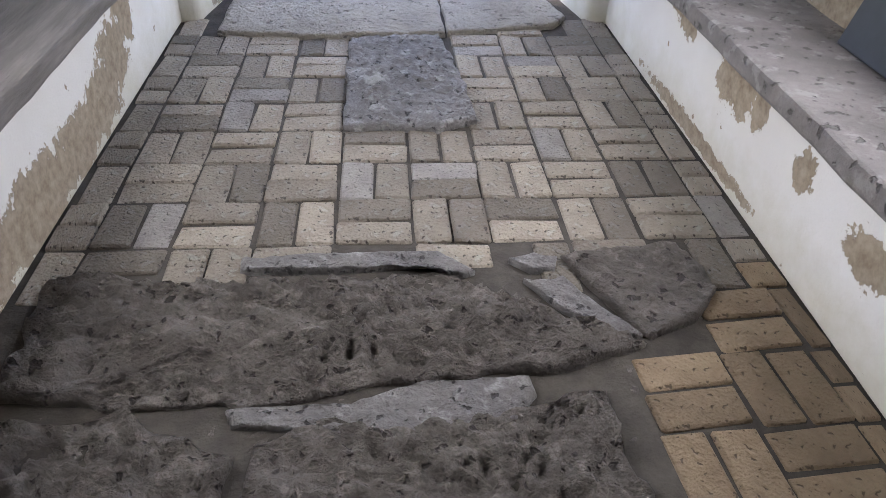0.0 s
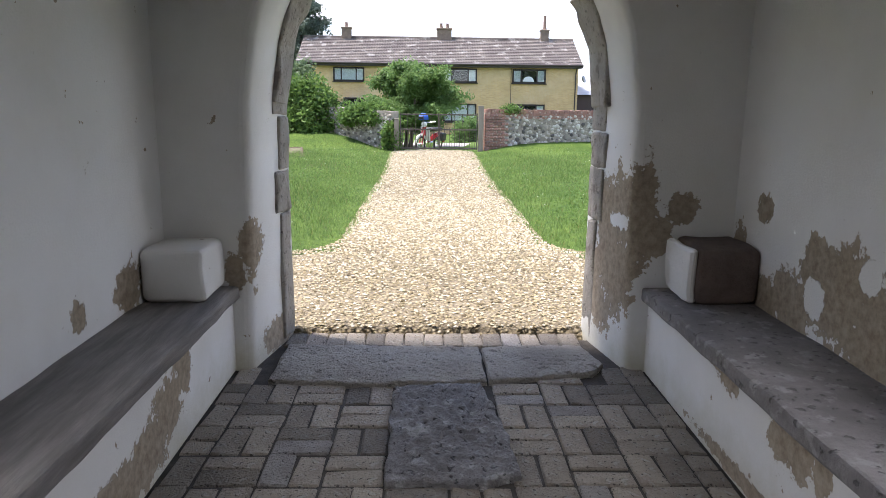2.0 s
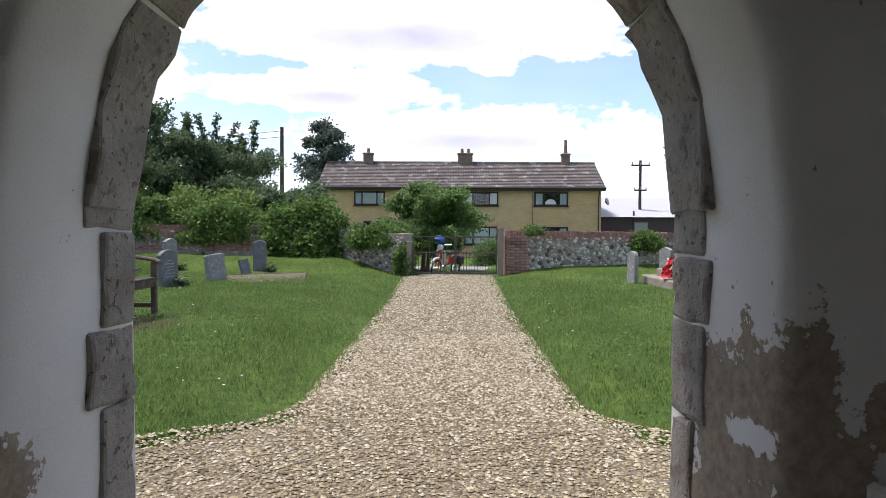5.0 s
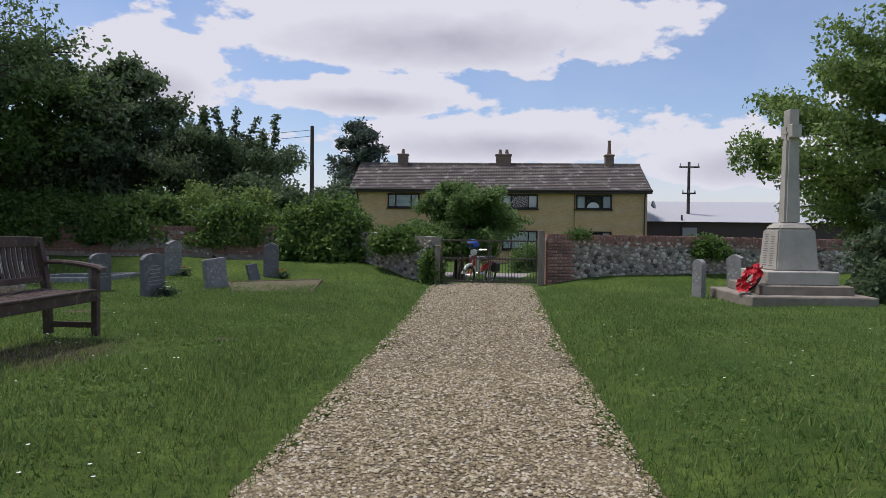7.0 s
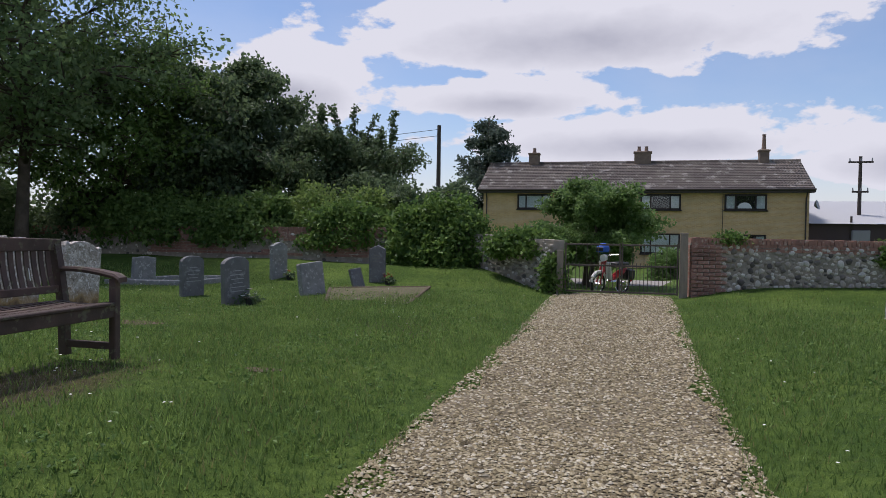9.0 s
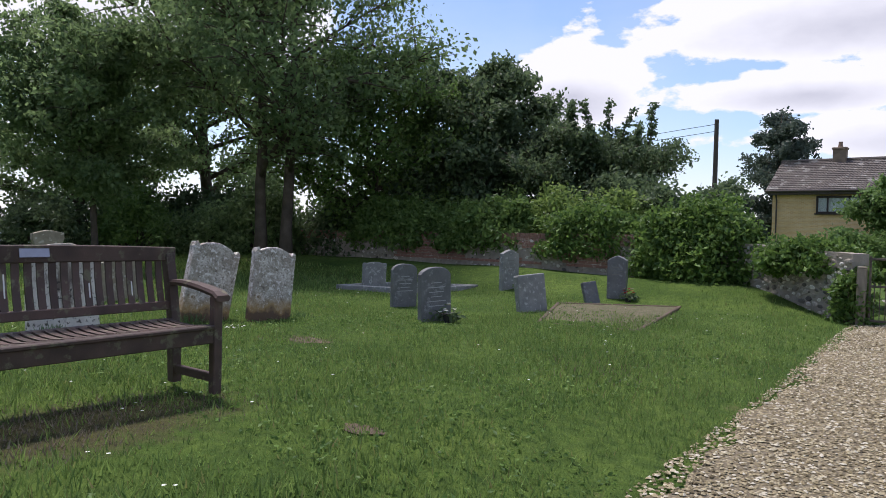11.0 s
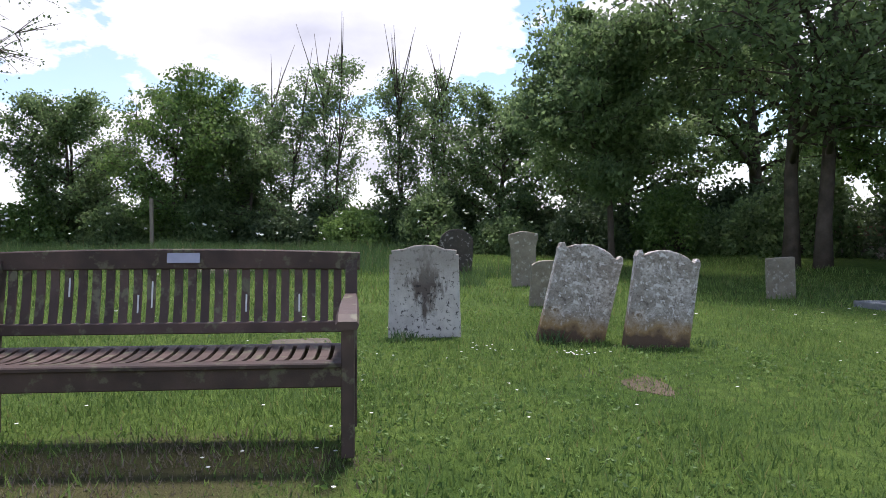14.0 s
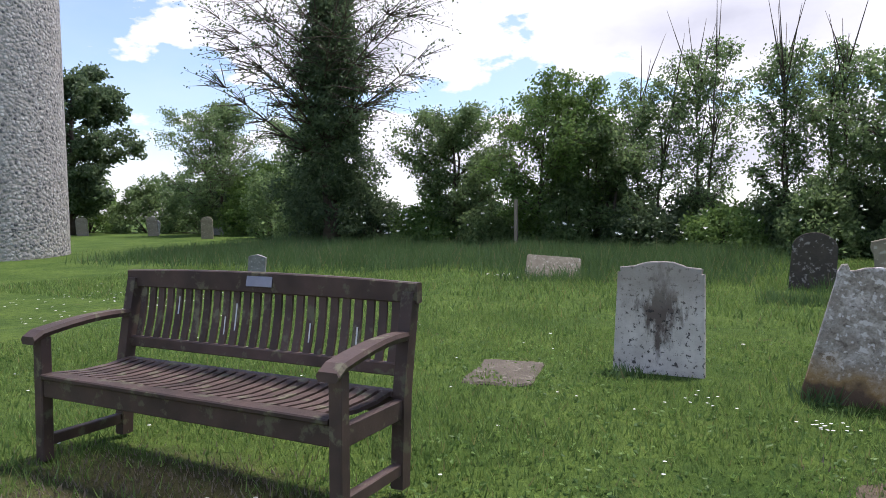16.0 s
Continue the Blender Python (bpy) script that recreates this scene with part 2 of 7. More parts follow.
M_TOMB = speckled("lichened_limestone", (0.40, 0.385, 0.35), (0.29, 0.275, 0.245), 6, 32, 0.9, 0.7, 0.008, c3=(0.50, 0.49, 0.46))
M_TOMB_TAN = speckled("tan_sandstone", (0.34, 0.30, 0.225), (0.24, 0.205, 0.15), 6, 32, 0.9, 0.7, 0.008, c3=(0.43, 0.40, 0.33))
M_TOMB_DARK = speckled("dark_sandstone", (0.10, 0.085, 0.07), (0.07, 0.06, 0.05), 6, 32, 0.9, 0.7, 0.008, c3=(0.30, 0.28, 0.25))
M_TOMB_SLATE = speckled("slate_stone", (0.18, 0.18, 0.182), (0.125, 0.125, 0.128), 5, 45, 0.6, 0.3, 0.003, c3=(0.22, 0.225, 0.23))
M_TOMB_GREY = speckled("grey_stone", (0.30, 0.30, 0.29), (0.21, 0.21, 0.205), 6, 35, 0.85, 0.5, 0.005, c3=(0.42, 0.42, 0.40))
M_MEMORIAL = speckled("memorial_stone", (0.52, 0.49, 0.42), (0.42, 0.39, 0.32), 4, 40, 0.85, 0.35, 0.004)
M_MEMORIAL_LOW = speckled("memorial_step_stone", (0.33, 0.29, 0.23), (0.24, 0.205, 0.16), 5, 40, 0.9, 0.6, 0.006)
M_CARVE = plain("carved_letter", (0.20, 0.19, 0.17), 0.9)
M_CARVE_PALE = plain("pale_letter", (0.38, 0.38, 0.38), 0.9)
M_RED = plain("poppy_red", (0.55, 0.015, 0.025), 0.6)
M_BLACK = plain("black_plastic", (0.02, 0.02, 0.022), 0.5)
M_GATE = speckled("gate_iron", (0.15, 0.12, 0.095), (0.09, 0.075, 0.06), 9, 60, 0.7, 0.4, 0.002)
M_POST = speckled("oak_post", (0.33, 0.28, 0.22), (0.24, 0.20, 0.155), 5, 30, 0.85, 0.5, 0.004, stretch=(4, 4, 0.6))
M_BRICK = speckled("red_brick", (0.37, 0.20, 0.15), (0.26, 0.145, 0.115), 6, 40, 0.9, 0.6, 0.006, rand=0.4, c3=(0.42, 0.32, 0.26))
M_MORTAR = speckled("lime_mortar", (0.42, 0.37, 0.31), (0.30, 0.26, 0.21), 5, 40, 0.95, 0.8, 0.012)
M_WFRAME = plain("dark_window_frame", (0.028, 0.02, 0.018), 0.5)
M_CURTAIN = plain("net_curtain", (0.72, 0.74, 0.76), 0.9)
M_DARKROOM = plain("dark_room", (0.03, 0.03, 0.032), 0.9)
M_GUTTER = plain("gutter", (0.05, 0.04, 0.035), 0.5)
M_CHIM = speckled("chimney_brick", (0.25, 0.19, 0.14), (0.17, 0.13, 0.10), 3, 15, 0.9, 0.5, 0.01)
M_POT = plain("clay_pot", (0.24, 0.16, 0.12), 0.8)
M_WHITEMETAL = plain("pale_roof_sheet", (0.45, 0.455, 0.46), 0.7)
M_BROWNCLAD = plain("brown_cladding", (0.075, 0.052, 0.05), 0.7)
M_POLE = plain("creosoted_pole", (0.075, 0.06, 0.05), 0.85)
M_BARK = speckled("bark", (0.13, 0.105, 0.08), (0.075, 0.06, 0.045), 4, 25, 0.95, 0.9, 0.02)
M_TYRE = plain("tyre", (0.02, 0.02, 0.02), 0.8)
M_CHROME = plain("chrome", (0.65, 0.65, 0.66), 0.25, 1.0)
M_BIKERED = plain("red_paint", (0.42, 0.03, 0.035), 0.3)
M_WHITEPL = plain("white_plastic", (0.7, 0.68, 0.64), 0.5)
M_BLUE = plain("blue_cloth", (0.03, 0.10, 0.40), 0.7)
M_STEM = plain("plant_stem", (0.07, 0.12, 0.03), 0.7)
M_PETAL = plain("white_petal", (0.78, 0.78, 0.72), 0.7)
M_YELLOW = plain("yellow_petal", (0.65, 0.45, 0.03), 0.7)
M_GALV = plain("galvanised", (0.3, 0.3, 0.31), 0.5, 0.5)
M_ROAD = speckled("pale_road", (0.34, 0.31, 0.28), (0.27, 0.245, 0.22), 3, 25, 0.9, 0.3, 0.004)
M_PEBBLE = None

LEAF_ASH = leaf_mat("ash_leaf", (0.07, 0.12, 0.034), (0.26, 0.36, 0.105), 0.58)
LEAF_LIME = leaf_mat("lime_leaf", (0.10, 0.17, 0.03), (0.27, 0.37, 0.075), 0.5)
LEAF_DARK = leaf_mat("dark_leaf", (0.045, 0.078, 0.026), (0.175, 0.24, 0.08), 0.45)
LEAF_IVY = leaf_mat("ivy_leaf", (0.05, 0.105, 0.018), (0.21, 0.33, 0.055), 0.4)
LEAF_BRIGHT = leaf_mat("bright_leaf", (0.07, 0.135, 0.024), (0.22, 0.33, 0.065), 0.42)
LEAF_PINE = leaf_mat("small_tree_leaf", (0.08, 0.15, 0.028), (0.21, 0.32, 0.07), 0.45)
LEAF_BIRCH = leaf_mat("birch_leaf", (0.05, 0.075, 0.04), (0.12, 0.155, 0.08), 0.4)
GRASS_BLADE = leaf_mat("grass_blade", (0.045, 0.095, 0.014), (0.29, 0.41, 0.08), 0.4, (0.25, 0.21, 0.09))
GRASS_TALL = leaf_mat("tall_grass_blade", (0.05, 0.10, 0.02), (0.14, 0.22, 0.06), 0.35, (0.25, 0.21, 0.10))


def lawn_mat():
    k = Mat("lawn")
    a, b, c = k.noise(0.8, 6, 0.6), k.noise(9, 6, 0.7), k.noise(70, 4, 0.7)
    col = k.mix(k.ramp(a, [(0.35, 0.0), (0.65, 1.0)]), (0.07, 0.125, 0.022), (0.155, 0.225, 0.045))
    col = k.mix(k.ramp(b, [(0.32, 0.85), (0.6, 0.0)]), col, (0.035, 0.068, 0.016))
    col = k.mix(k.ramp(k.noise(2.4, 6, 0.65), [(0.64, 0.0), (0.72, 0.55)]), col, (0.17, 0.135, 0.07))
    col = k.mix(k.ramp(c, [(0.3, 0.5), (0.7, 0.0)]), col, (0.025, 0.05, 0.01))
    # turf worn to earth by feet before the bench
    worn = k.vec("LENGTH", k.vec("DIVIDE", k.vec("SUBTRACT", k.coord, (-3.35, 8.9, 0.0)), (0.62, 1.15, 50.0)), (0, 0, 0))
    worn = k.math("ADD", worn, k.math("MULTIPLY", k.math("SUBTRACT", k.noise(5, 6, 0.7), 0.5), 1.6))
    col = k.mix(k.ramp(worn, [(0.5, 0.7), (1.1, 0.0)]), col, (0.085, 0.062, 0.038))
    k.bump(k.math("ADD", b, k.math("MULTIPLY", c, 0.8)), 0.9, 0.03)
    return k.done(col, 0.9, 0.0, 0.1)


def gravel_mat(name, scale):
    k = Mat(name)
    cellc = k.voronoi(scale, "F1", out="Color")
    d = k.voronoi(scale, "F1")
    col = k.ramp(cellc, [(0.1, (0.17, 0.135, 0.07)), (0.45, (0.32, 0.265, 0.15)), (0.75, (0.42, 0.36, 0.225)), (0.95, (0.54, 0.49, 0.36))])
    col = k.mix(k.ramp(d, [(0.25, 0.0), (0.62, 0.85)]), col, (0.10, 0.08, 0.055))
    col = k.mix(k.ramp(k.noise(1.1, 5), [(0.35, 0.35), (0.65, 0.0)]), col, (0.26, 0.22, 0.15))
    k.bump(k.math("SUBTRACT", 1.0, d), 1.0, 0.02)
    return k.done(col, 0.85, 0.0, 0.2)


def pebble_mat():
    k = Mat("pebble")
    col = k.ramp(k.island(), [(0.05, (0.12, 0.095, 0.05)), (0.4, (0.32, 0.265, 0.15)), (0.7, (0.43, 0.37, 0.23)), (0.97, (0.60, 0.55, 0.43))])
    return k.done(k.mix(k.ramp(k.noise(60, 4), [(0.4, 0.0), (0.7, 0.3)]), col, (0.25, 0.2, 0.15)), 0.8, 0.0, 0.25)


def flint_mat(name, scale):
    k = Mat(name)
    wv = k.vec("ADD", k.coord, k.vec("MULTIPLY", k.vec("SUBTRACT", k.voronoi(3.0, out="Color"), (0.5, 0.5, 0.5)), (0.08, 0.08, 0.08)))
    cellc, d = k.voronoi(scale, "F1", wv, "Color"), k.voronoi(scale, "F1", wv)
    col = k.ramp(cellc, [(0.1, (0.10, 0.10, 0.105)), (0.4, (0.30, 0.29, 0.275)), (0.7, (0.44, 0.42, 0.39)), (0.95, (0.62, 0.60, 0.57))])
    col = k.mix(k.ramp(d, [(0.45, 0.0), (0.62, 1.0)]), col, (0.38, 0.355, 0.32))
    k.bump(k.math("SUBTRACT", 1.0, d), 0.8, 0.04)
    return k.done(col, 0.75, 0.0, 0.3)


def flint_piece_mat(name, single):
    k = Mat(name)
    col = k.ramp(k.random() if single else k.island(), [(0.05, (0.09, 0.08, 0.072)), (0.25, (0.32, 0.275, 0.225)), (0.55, (0.52, 0.465, 0.39)), (0.92, (0.74, 0.70, 0.63))])
    return k.done(k.mix(k.ramp(k.noise(30, 5), [(0.4, 0.0), (0.7, 0.5)]), col, (0.17, 0.15, 0.13)), 0.65, 0.0, 0.35)


def brickwork_mat(name, c1, c2, mortar, sx=4.4):
    """Brickwork of a far facade, in the plane of its length and height."""
    k = Mat(name)
    s = k.sepz()
    cb = k.t.nodes.new("ShaderNodeCombineXYZ")
    k.put(k.math("ADD", s[0], s[1]), cb.inputs[0]), k.put(s[2], cb.inputs[1])
    n = k.t.nodes.new("ShaderNodeTexBrick")
    k.put(cb.outputs[0], n.inputs["Vector"])
    for key, v in (("Color1", c1), ("Color2", c2), ("Mortar", mortar)):
        n.inputs[key].default_value = (*v, 1)
    n.inputs["Scale"].default_value, n.inputs["Mortar Size"].default_value = 1.0, 0.012
    n.inputs["Brick Width"].default_value, n.inputs["Row Height"].default_value = 0.225, 0.075
    col = k.mix(k.ramp(k.noise(0.9, 7, 0.65), [(0.35, 0.45), (0.65, 0.0)]), n.outputs[0], tuple(0.6 * v for v in c1))
    k.bump(n.outputs["Fac"], -0.3, 0.01)
    return k.done(col, 0.9, 0.0, 0.15)


M_LAWN = lawn_mat()
M_GRAVEL = gravel_mat("gravel", 42)
M_PEBBLE = pebble_mat()
M_FLINTWALL = flint_mat("flint_tower", 9)
M_FLINT = flint_piece_mat("flint_piece", False)
M_FLINT_ONE = flint_piece_mat("flint", True)
M_HOUSE = brickwork_mat("yellow_brick", (0.66, 0.46, 0.22), (0.53, 0.345, 0.155), (0.60, 0.48, 0.32))
M_TILE = speckled("concrete_roof_tile", (0.17, 0.145, 0.125), (0.11, 0.092, 0.082), 0.7, 5, 0.9, 0.5, 0.02, c3=(0.27, 0.25, 0.225))

# ---- mesh helpers ----
rng = np.random.default_rng(7)


def part(name, bm, material, parent=None, label=""):
    """Links a bmesh, or a (verts, faces) pair, as one mesh object, under a thing where one is given."""
    me = bpy.data.meshes.new(name)
    if isinstance(bm, tuple):
        v, f = bm
        me.from_pydata(v.tolist() if isinstance(v, np.ndarray) else v, [], f.tolist() if isinstance(f, np.ndarray) else f)
    else:
        bm.normal_update()
        bm.to_mesh(me)
        bm.free()
    me.materials.append(material)
    ob = new(name, me)
    if parent is not None:
        ob.parent = parent
    if label:
        tagged(ob, label)
    return ob


def thing(name, m, label, category, group="", kind=""):
    e = new(name)
    e.matrix_basis = m
    return tagged(e, label, category, group, kind)


def box(sx, sy, sz, at=(0, 0, 0), bevel=0.0, turn=None, bm=None, seg=1):
    """A box with bevelled edges, centred at its place."""
    b = bmesh.new()
    bmesh.ops.create_cube(b, size=1.0)
    bmesh.ops.scale(b, vec=(sx, sy, sz), verts=b.verts)
    if bevel:
        bmesh.ops.bevel(b, geom=list(b.edges), offset=bevel, segments=seg, affect="EDGES", profile=0.5)
    if turn is not None:
        bmesh.ops.transform(b, matrix=turn, verts=b.verts)
    bmesh.ops.translate(b, vec=at, verts=b.verts)
    if bm is None:
        return b
    t = bpy.data.meshes.new("t")
    b.to_mesh(t)
    bm.from_mesh(t)
    b.free()
    bpy.data.meshes.remove(t)
    return bm


def tube(points, radii, sides=7):
    """Verts and faces of a tapered tube along points."""
    P = np.asarray(points, float)
    n = len(P)
    d = np.gradient(P, axis=0)
    d /= np.linalg.norm(d, axis=1)[:, None] + 1e-9
    ref = np.where(np.abs(d[:, 2:3]) > 0.9, [[1.0, 0, 0]], [[0, 0, 1.0]])
    a = np.cross(d, ref)
    a /= np.linalg.norm(a, axis=1)[:, None] + 1e-9
    b = np.cross(d, a)
    ang = np.linspace(0, 2 * np.pi, sides, endpoint=False)
    r = np.broadcast_to(np.asarray(radii, float), (n,))
    V = P[:, None] + r[:, None, None] * (np.cos(ang)[None, :, None] * a[:, None] + np.sin(ang)[None, :, None] * b[:, None])
    F = []
    for i in range(n - 1):
        for j in range(sides):
            k = (j + 1) % sides
            F.append((i * sides + j, i * sides + k, (i + 1) * sides + k, (i + 1) * sides + j))
    F.append(tuple(range(sides - 1, -1, -1)))
    F.append(tuple((n - 1) * sides + j for j in range(sides)))
    return V.reshape(-1, 3), F


def joined(pieces):
    V, F, o = [], [], 0
    for v, f in pieces:
        V.append(np.asarray(v, float))
        F += [tuple(i + o for i in face) for face in f]
        o += len(v)
    return np.concatenate(V), F


def extruded(outline, thick, bevel=0.0, seg=1):
    """A slab from an outline in x and z, thick along y, its edges rounded."""
    b = bmesh.new()
    vs = [b.verts.new((x, -thick / 2, z)) for x, z in outline]
    f = b.faces.new(vs)
    ext = bmesh.ops.extrude_face_region(b, geom=[f])
    bmesh.ops.translate(b, vec=(0, thick, 0), verts=[v for v in ext["geom"] if isinstance(v, bmesh.types.BMVert)])
    bmesh.ops.recalc_face_normals(b, faces=b.faces)
    if bevel:
        rim = [e for e in b.edges if abs(e.verts[0].co.y - e.verts[1].co.y) < 1e-6]
        bmesh.ops.bevel(b, geom=rim, offset=bevel, segments=seg, affect="EDGES", profile=0.5)
    return b


def roughen(b, amount, scale=8.0, cuts=0, seed=0.0):
    if cuts:
        bmesh.ops.subdivide_edges(b, edges=b.edges, cuts=cuts, use_grid_fill=True)
    for v in b.verts:
        p = v.co * scale + Vector((seed, seed * 1.7, 0))
        v.co += Vector((noise.noise(p), noise.noise(p + Vector((31, 0, 0))), noise.noise(p + Vector((0, 57, 0))))) * amount
    return b


def smooth(ob):
    for p in ob.data.polygons:
        p.use_smooth = True
    return ob


def sstep(a, b, x):
    t = np.clip((np.asarray(x, float) - a) / (b - a), 0, 1)
    return t * t * (3 - 2 * t)


# ---- ground ----
GATE_Y, PATH_X = 19.6, 0.14


def gz(x, y):
    """The height of the ground."""
    x, y = np.asarray(x, float), np.asarray(y, float)
    off = np.abs(x - PATH_X)
    lawn = sstep(1.0, 2.3, off) * (0.2 - 0.08 * sstep(12.5, 16, y)) * sstep(3.7, 6.0, y + 2 * sstep(2.5, 5, off))
    bank = 0.36 * sstep(18.6, 21.0, y) * sstep(1.2, 3.2, off) * (1 - sstep(22.6, 24, y))
    drop = -0.35 * sstep(20.2, 24.5, y) * (1 - sstep(3.0, 8.0, off) * (1 - sstep(22.6, 25, y))) - 0.62 * sstep(25, 50, y)
    far = 0.4 * sstep(9, 36, -x) * (1 - sstep(-2, 8, y))
    return lawn + bank + drop + far + 0.02 * np.sin(x * 1.3) * np.sin(y * 0.9 + 1) * sstep(1.5, 3, off)


def axis_steps(lo, hi, fine, outer):
    mid = np.arange(lo, hi + fine / 2, fine)
    grow, s, v = [], fine, 0.0
    while v < outer:
        s *= 1.35
        v += s
        grow.append(v)
    g = np.array(grow)
    return np.concatenate([(lo - g)[::-1], mid, hi + g])


gx, gy = axis_steps(-16, 10, 0.4, 900), axis_steps(3.0, 26, 0.4, 900)
GX, GY = np.meshgrid(gx, gy)
GZ = gz(GX, GY)
porch_in = (np.abs(GX - 0.1) < 3.2) & (GY < 3.45) & (GY > -4)
GZ = np.where(porch_in, -0.16, GZ)
nx, ny = len(gx), len(gy)
idx = np.arange(nx * ny).reshape(ny, nx)
faces = np.stack([idx[:-1, :-1], idx[:-1, 1:], idx[1:, 1:], idx[1:, :-1]], -1).reshape(-1, 4)
ground = part("ground", (np.stack([GX, GY, GZ], -1).reshape(-1, 3), faces), M_LAWN)
tagged(smooth(ground), "mown green churchyard lawn with worn brown patches", "lawn", kind="structure")


def path_half(y):
    """Half the width of the gravel path, wide before the porch."""
    return 1.0 + 1.9 * (1 - sstep(3.5, 6.45, y)) + 0.12 * sstep(12, 19, y)


def edge_wobble(y, s):
    return 0.07 * math.sin(y * 2.1 + s * 3) + 0.05 * math.sin(y * 5.3 + s) + 0.03 * math.sin(y * 11.7 + 2 * s)


ys = np.concatenate([[3.50, 3.53], np.arange(3.58, 19.95, 0.1)])
rows_v, cols = [], 15
for yv in ys:
    h = float(path_half(yv))
    l, r = PATH_X - h + edge_wobble(yv, 1), PATH_X + h + edge_wobble(yv, 2)
    for i in range(cols):
        xv = l + (r - l) * i / (cols - 1)
        rise = 0.010 + 0.03 * (1 - abs(2 * i / (cols - 1) - 1)) ** 0.5 + (-0.03 if i in (0, cols - 1) else 0) - (0.09 if yv < 3.51 else 0.015 if yv < 3.54 else 0)
        rows_v.append((xv, yv, float(gz(xv, yv)) + rise))
pv = np.array(rows_v)
pi_ = np.arange(len(pv)).reshape(-1, cols)
pf = np.stack([pi_[:-1, :-1], pi_[:-1, 1:], pi_[1:, 1:], pi_[1:, :-1]], -1).reshape(-1, 4)
path = smooth(part("path", (pv, pf), M_GRAVEL))
tagged(path, "pale gravel path between lawns leading to the gate", "path", kind="structure")


def on_path(x, y, grow=0.0):
    h = path_half(y) + grow
    return (np.abs(x - PATH_X) < h) & (y > 3.5) & (y < 20)


# ---- porch shell ----
OUTDOORS = set(bpy.data.objects)
XL, XR, YF, YO = -1.33, 1.54, 3.5, 4.1
CX, HW = 0.06, 0.878
WALL_H = 3.05


def arch_outline(half, foot, top, n=22, splay=0.0):
    """The opening's outline, up the left side, over the point, down the right."""
    spring = 1.35
    R = ((top - spring) ** 2 + half ** 2) / (2 * half)
    pts = [(CX - half - splay, foot), (CX - half - splay * 0.4, 0.7)]
    us = np.linspace(1, -1, 2 * n + 1)
    for u in us:
        a = abs(u)
        pts.append((CX - u * half, spring + math.sqrt(max(0.0, R * R - (a * half + R - half) ** 2))))
    pts += [(CX + half + splay * 0.4, 0.7), (CX + half + splay, foot)]
    return pts


def arch_wall(inner, outer, y0, y1, x0, x1, z1, bevel_steps=4):
    """A wall with an arched opening through it: inner outline at y0, outer at y1, its inner edge rounded."""
    b = bmesh.new()
    n = len(inner)
    loops = []
    for k in range(bevel_steps + 1):
        a = k / bevel_steps * math.pi / 2
        grow = 0.05 * (1 - math.sin(a))
        yy = y0 + 0.06 * (1 - math.cos(a))
        ring = []
        for (x, z) in inner:
            dx, dz = x - CX, max(0.0, z - 1.3)
            L = math.hypot(dx, dz) or 1
            ring.append(b.verts.new((x + dx / L * grow, yy, z + (dz / L * grow if z > 1.3 else 0))))
        loops.append(ring)
    loops.append([b.verts.new((x, y1, z)) for x, z in outer])
    for p, q in zip(loops, loops[1:]):
        for i in range(n - 1):
            b.faces.new((p[i], p[i + 1], q[i + 1], q[i]))
    for ring, yy in ((loops[0], y0), (loops[-1], y1)):
        rim = []
        for i, v in enumerate(ring):
            x, z = v.co.x, v.co.z
            if i < 2:
                rim.append((x0, z if i else -0.1))
            elif i >= n - 2:
                rim.append((x1, z if i < n - 1 else -0.1))
            else:
                f = (i - 2) / (n - 5)
                if f < 0.3:
                    rim.append((x0, 1.45 + (z1 - 1.45) * f / 0.3))
                elif f > 0.7:
                    rim.append((x1, 1.45 + (z1 - 1.45) * (1 - f) / 0.3))
                else:
                    rim.append((x0 + (x1 - x0) * (f - 0.3) / 0.4, z1))
        rv = [b.verts.new((x, yy, z)) for x, z in rim]
        for i in range(n - 1):
            b.faces.new((ring[i], ring[i + 1], rv[i + 1], rv[i]))
    bmesh.ops.recalc_face_normals(b, faces=b.faces)
    return b


front_blobs = [((1.06, 3.5, 0.83), (0.09, 0.3, 0.27)), ((1.27, 3.5, 0.85), (0.09, 0.2, 0.09)), ((0.98, 3.6, 0.80), (0.08, 0.4, 0.24)), ((0.97, 3.6, 0.50), (0.11, 0.4, 0.27)), ((0.94, 3.7, 0.26), (0.07, 0.4, 0.18)), ((1.15, 3.5, 0.72), (0.10, 0.2, 0.10)),
               ((-0.90, 3.52, 0.62), (0.06, 0.14, 0.16)), ((-0.98, 3.5, 0.52), (0.06, 0.1, 0.10)), ((-0.88, 3.5, 0.41), (0.03, 0.1, 0.04)), ((-0.82, 3.6, 0.25), (0.05, 0.2, 0.07)), ((-0.85, 3.9, 0.08), (0.08, 0.3, 0.10))]
front_islands = [((0.98, 3.55, 0.77), (0.035, 0.2, 0.06)), ((0.93, 3.7, 0.93), (0.03, 0.2, 0.08)), ((0.92, 3.8, 0.55), (0.02, 0.2, 0.04))]
M_PL_FRONT = plaster_mat("plaster_front", front_blobs, low=0.8, islands=front_islands)
M_PL_LEFT = plaster_mat("plaster_left", [((XL, 3.06, 0.55), (0.2, 0.15, 0.11)), ((XL, 2.60, 0.55), (0.2, 0.06, 0.07)), ((XL, 3.30, 0.50), (0.2, 0.12, 0.06)), ((XL, 1.5, 0.50), (0.2, 0.3, 0.06))])
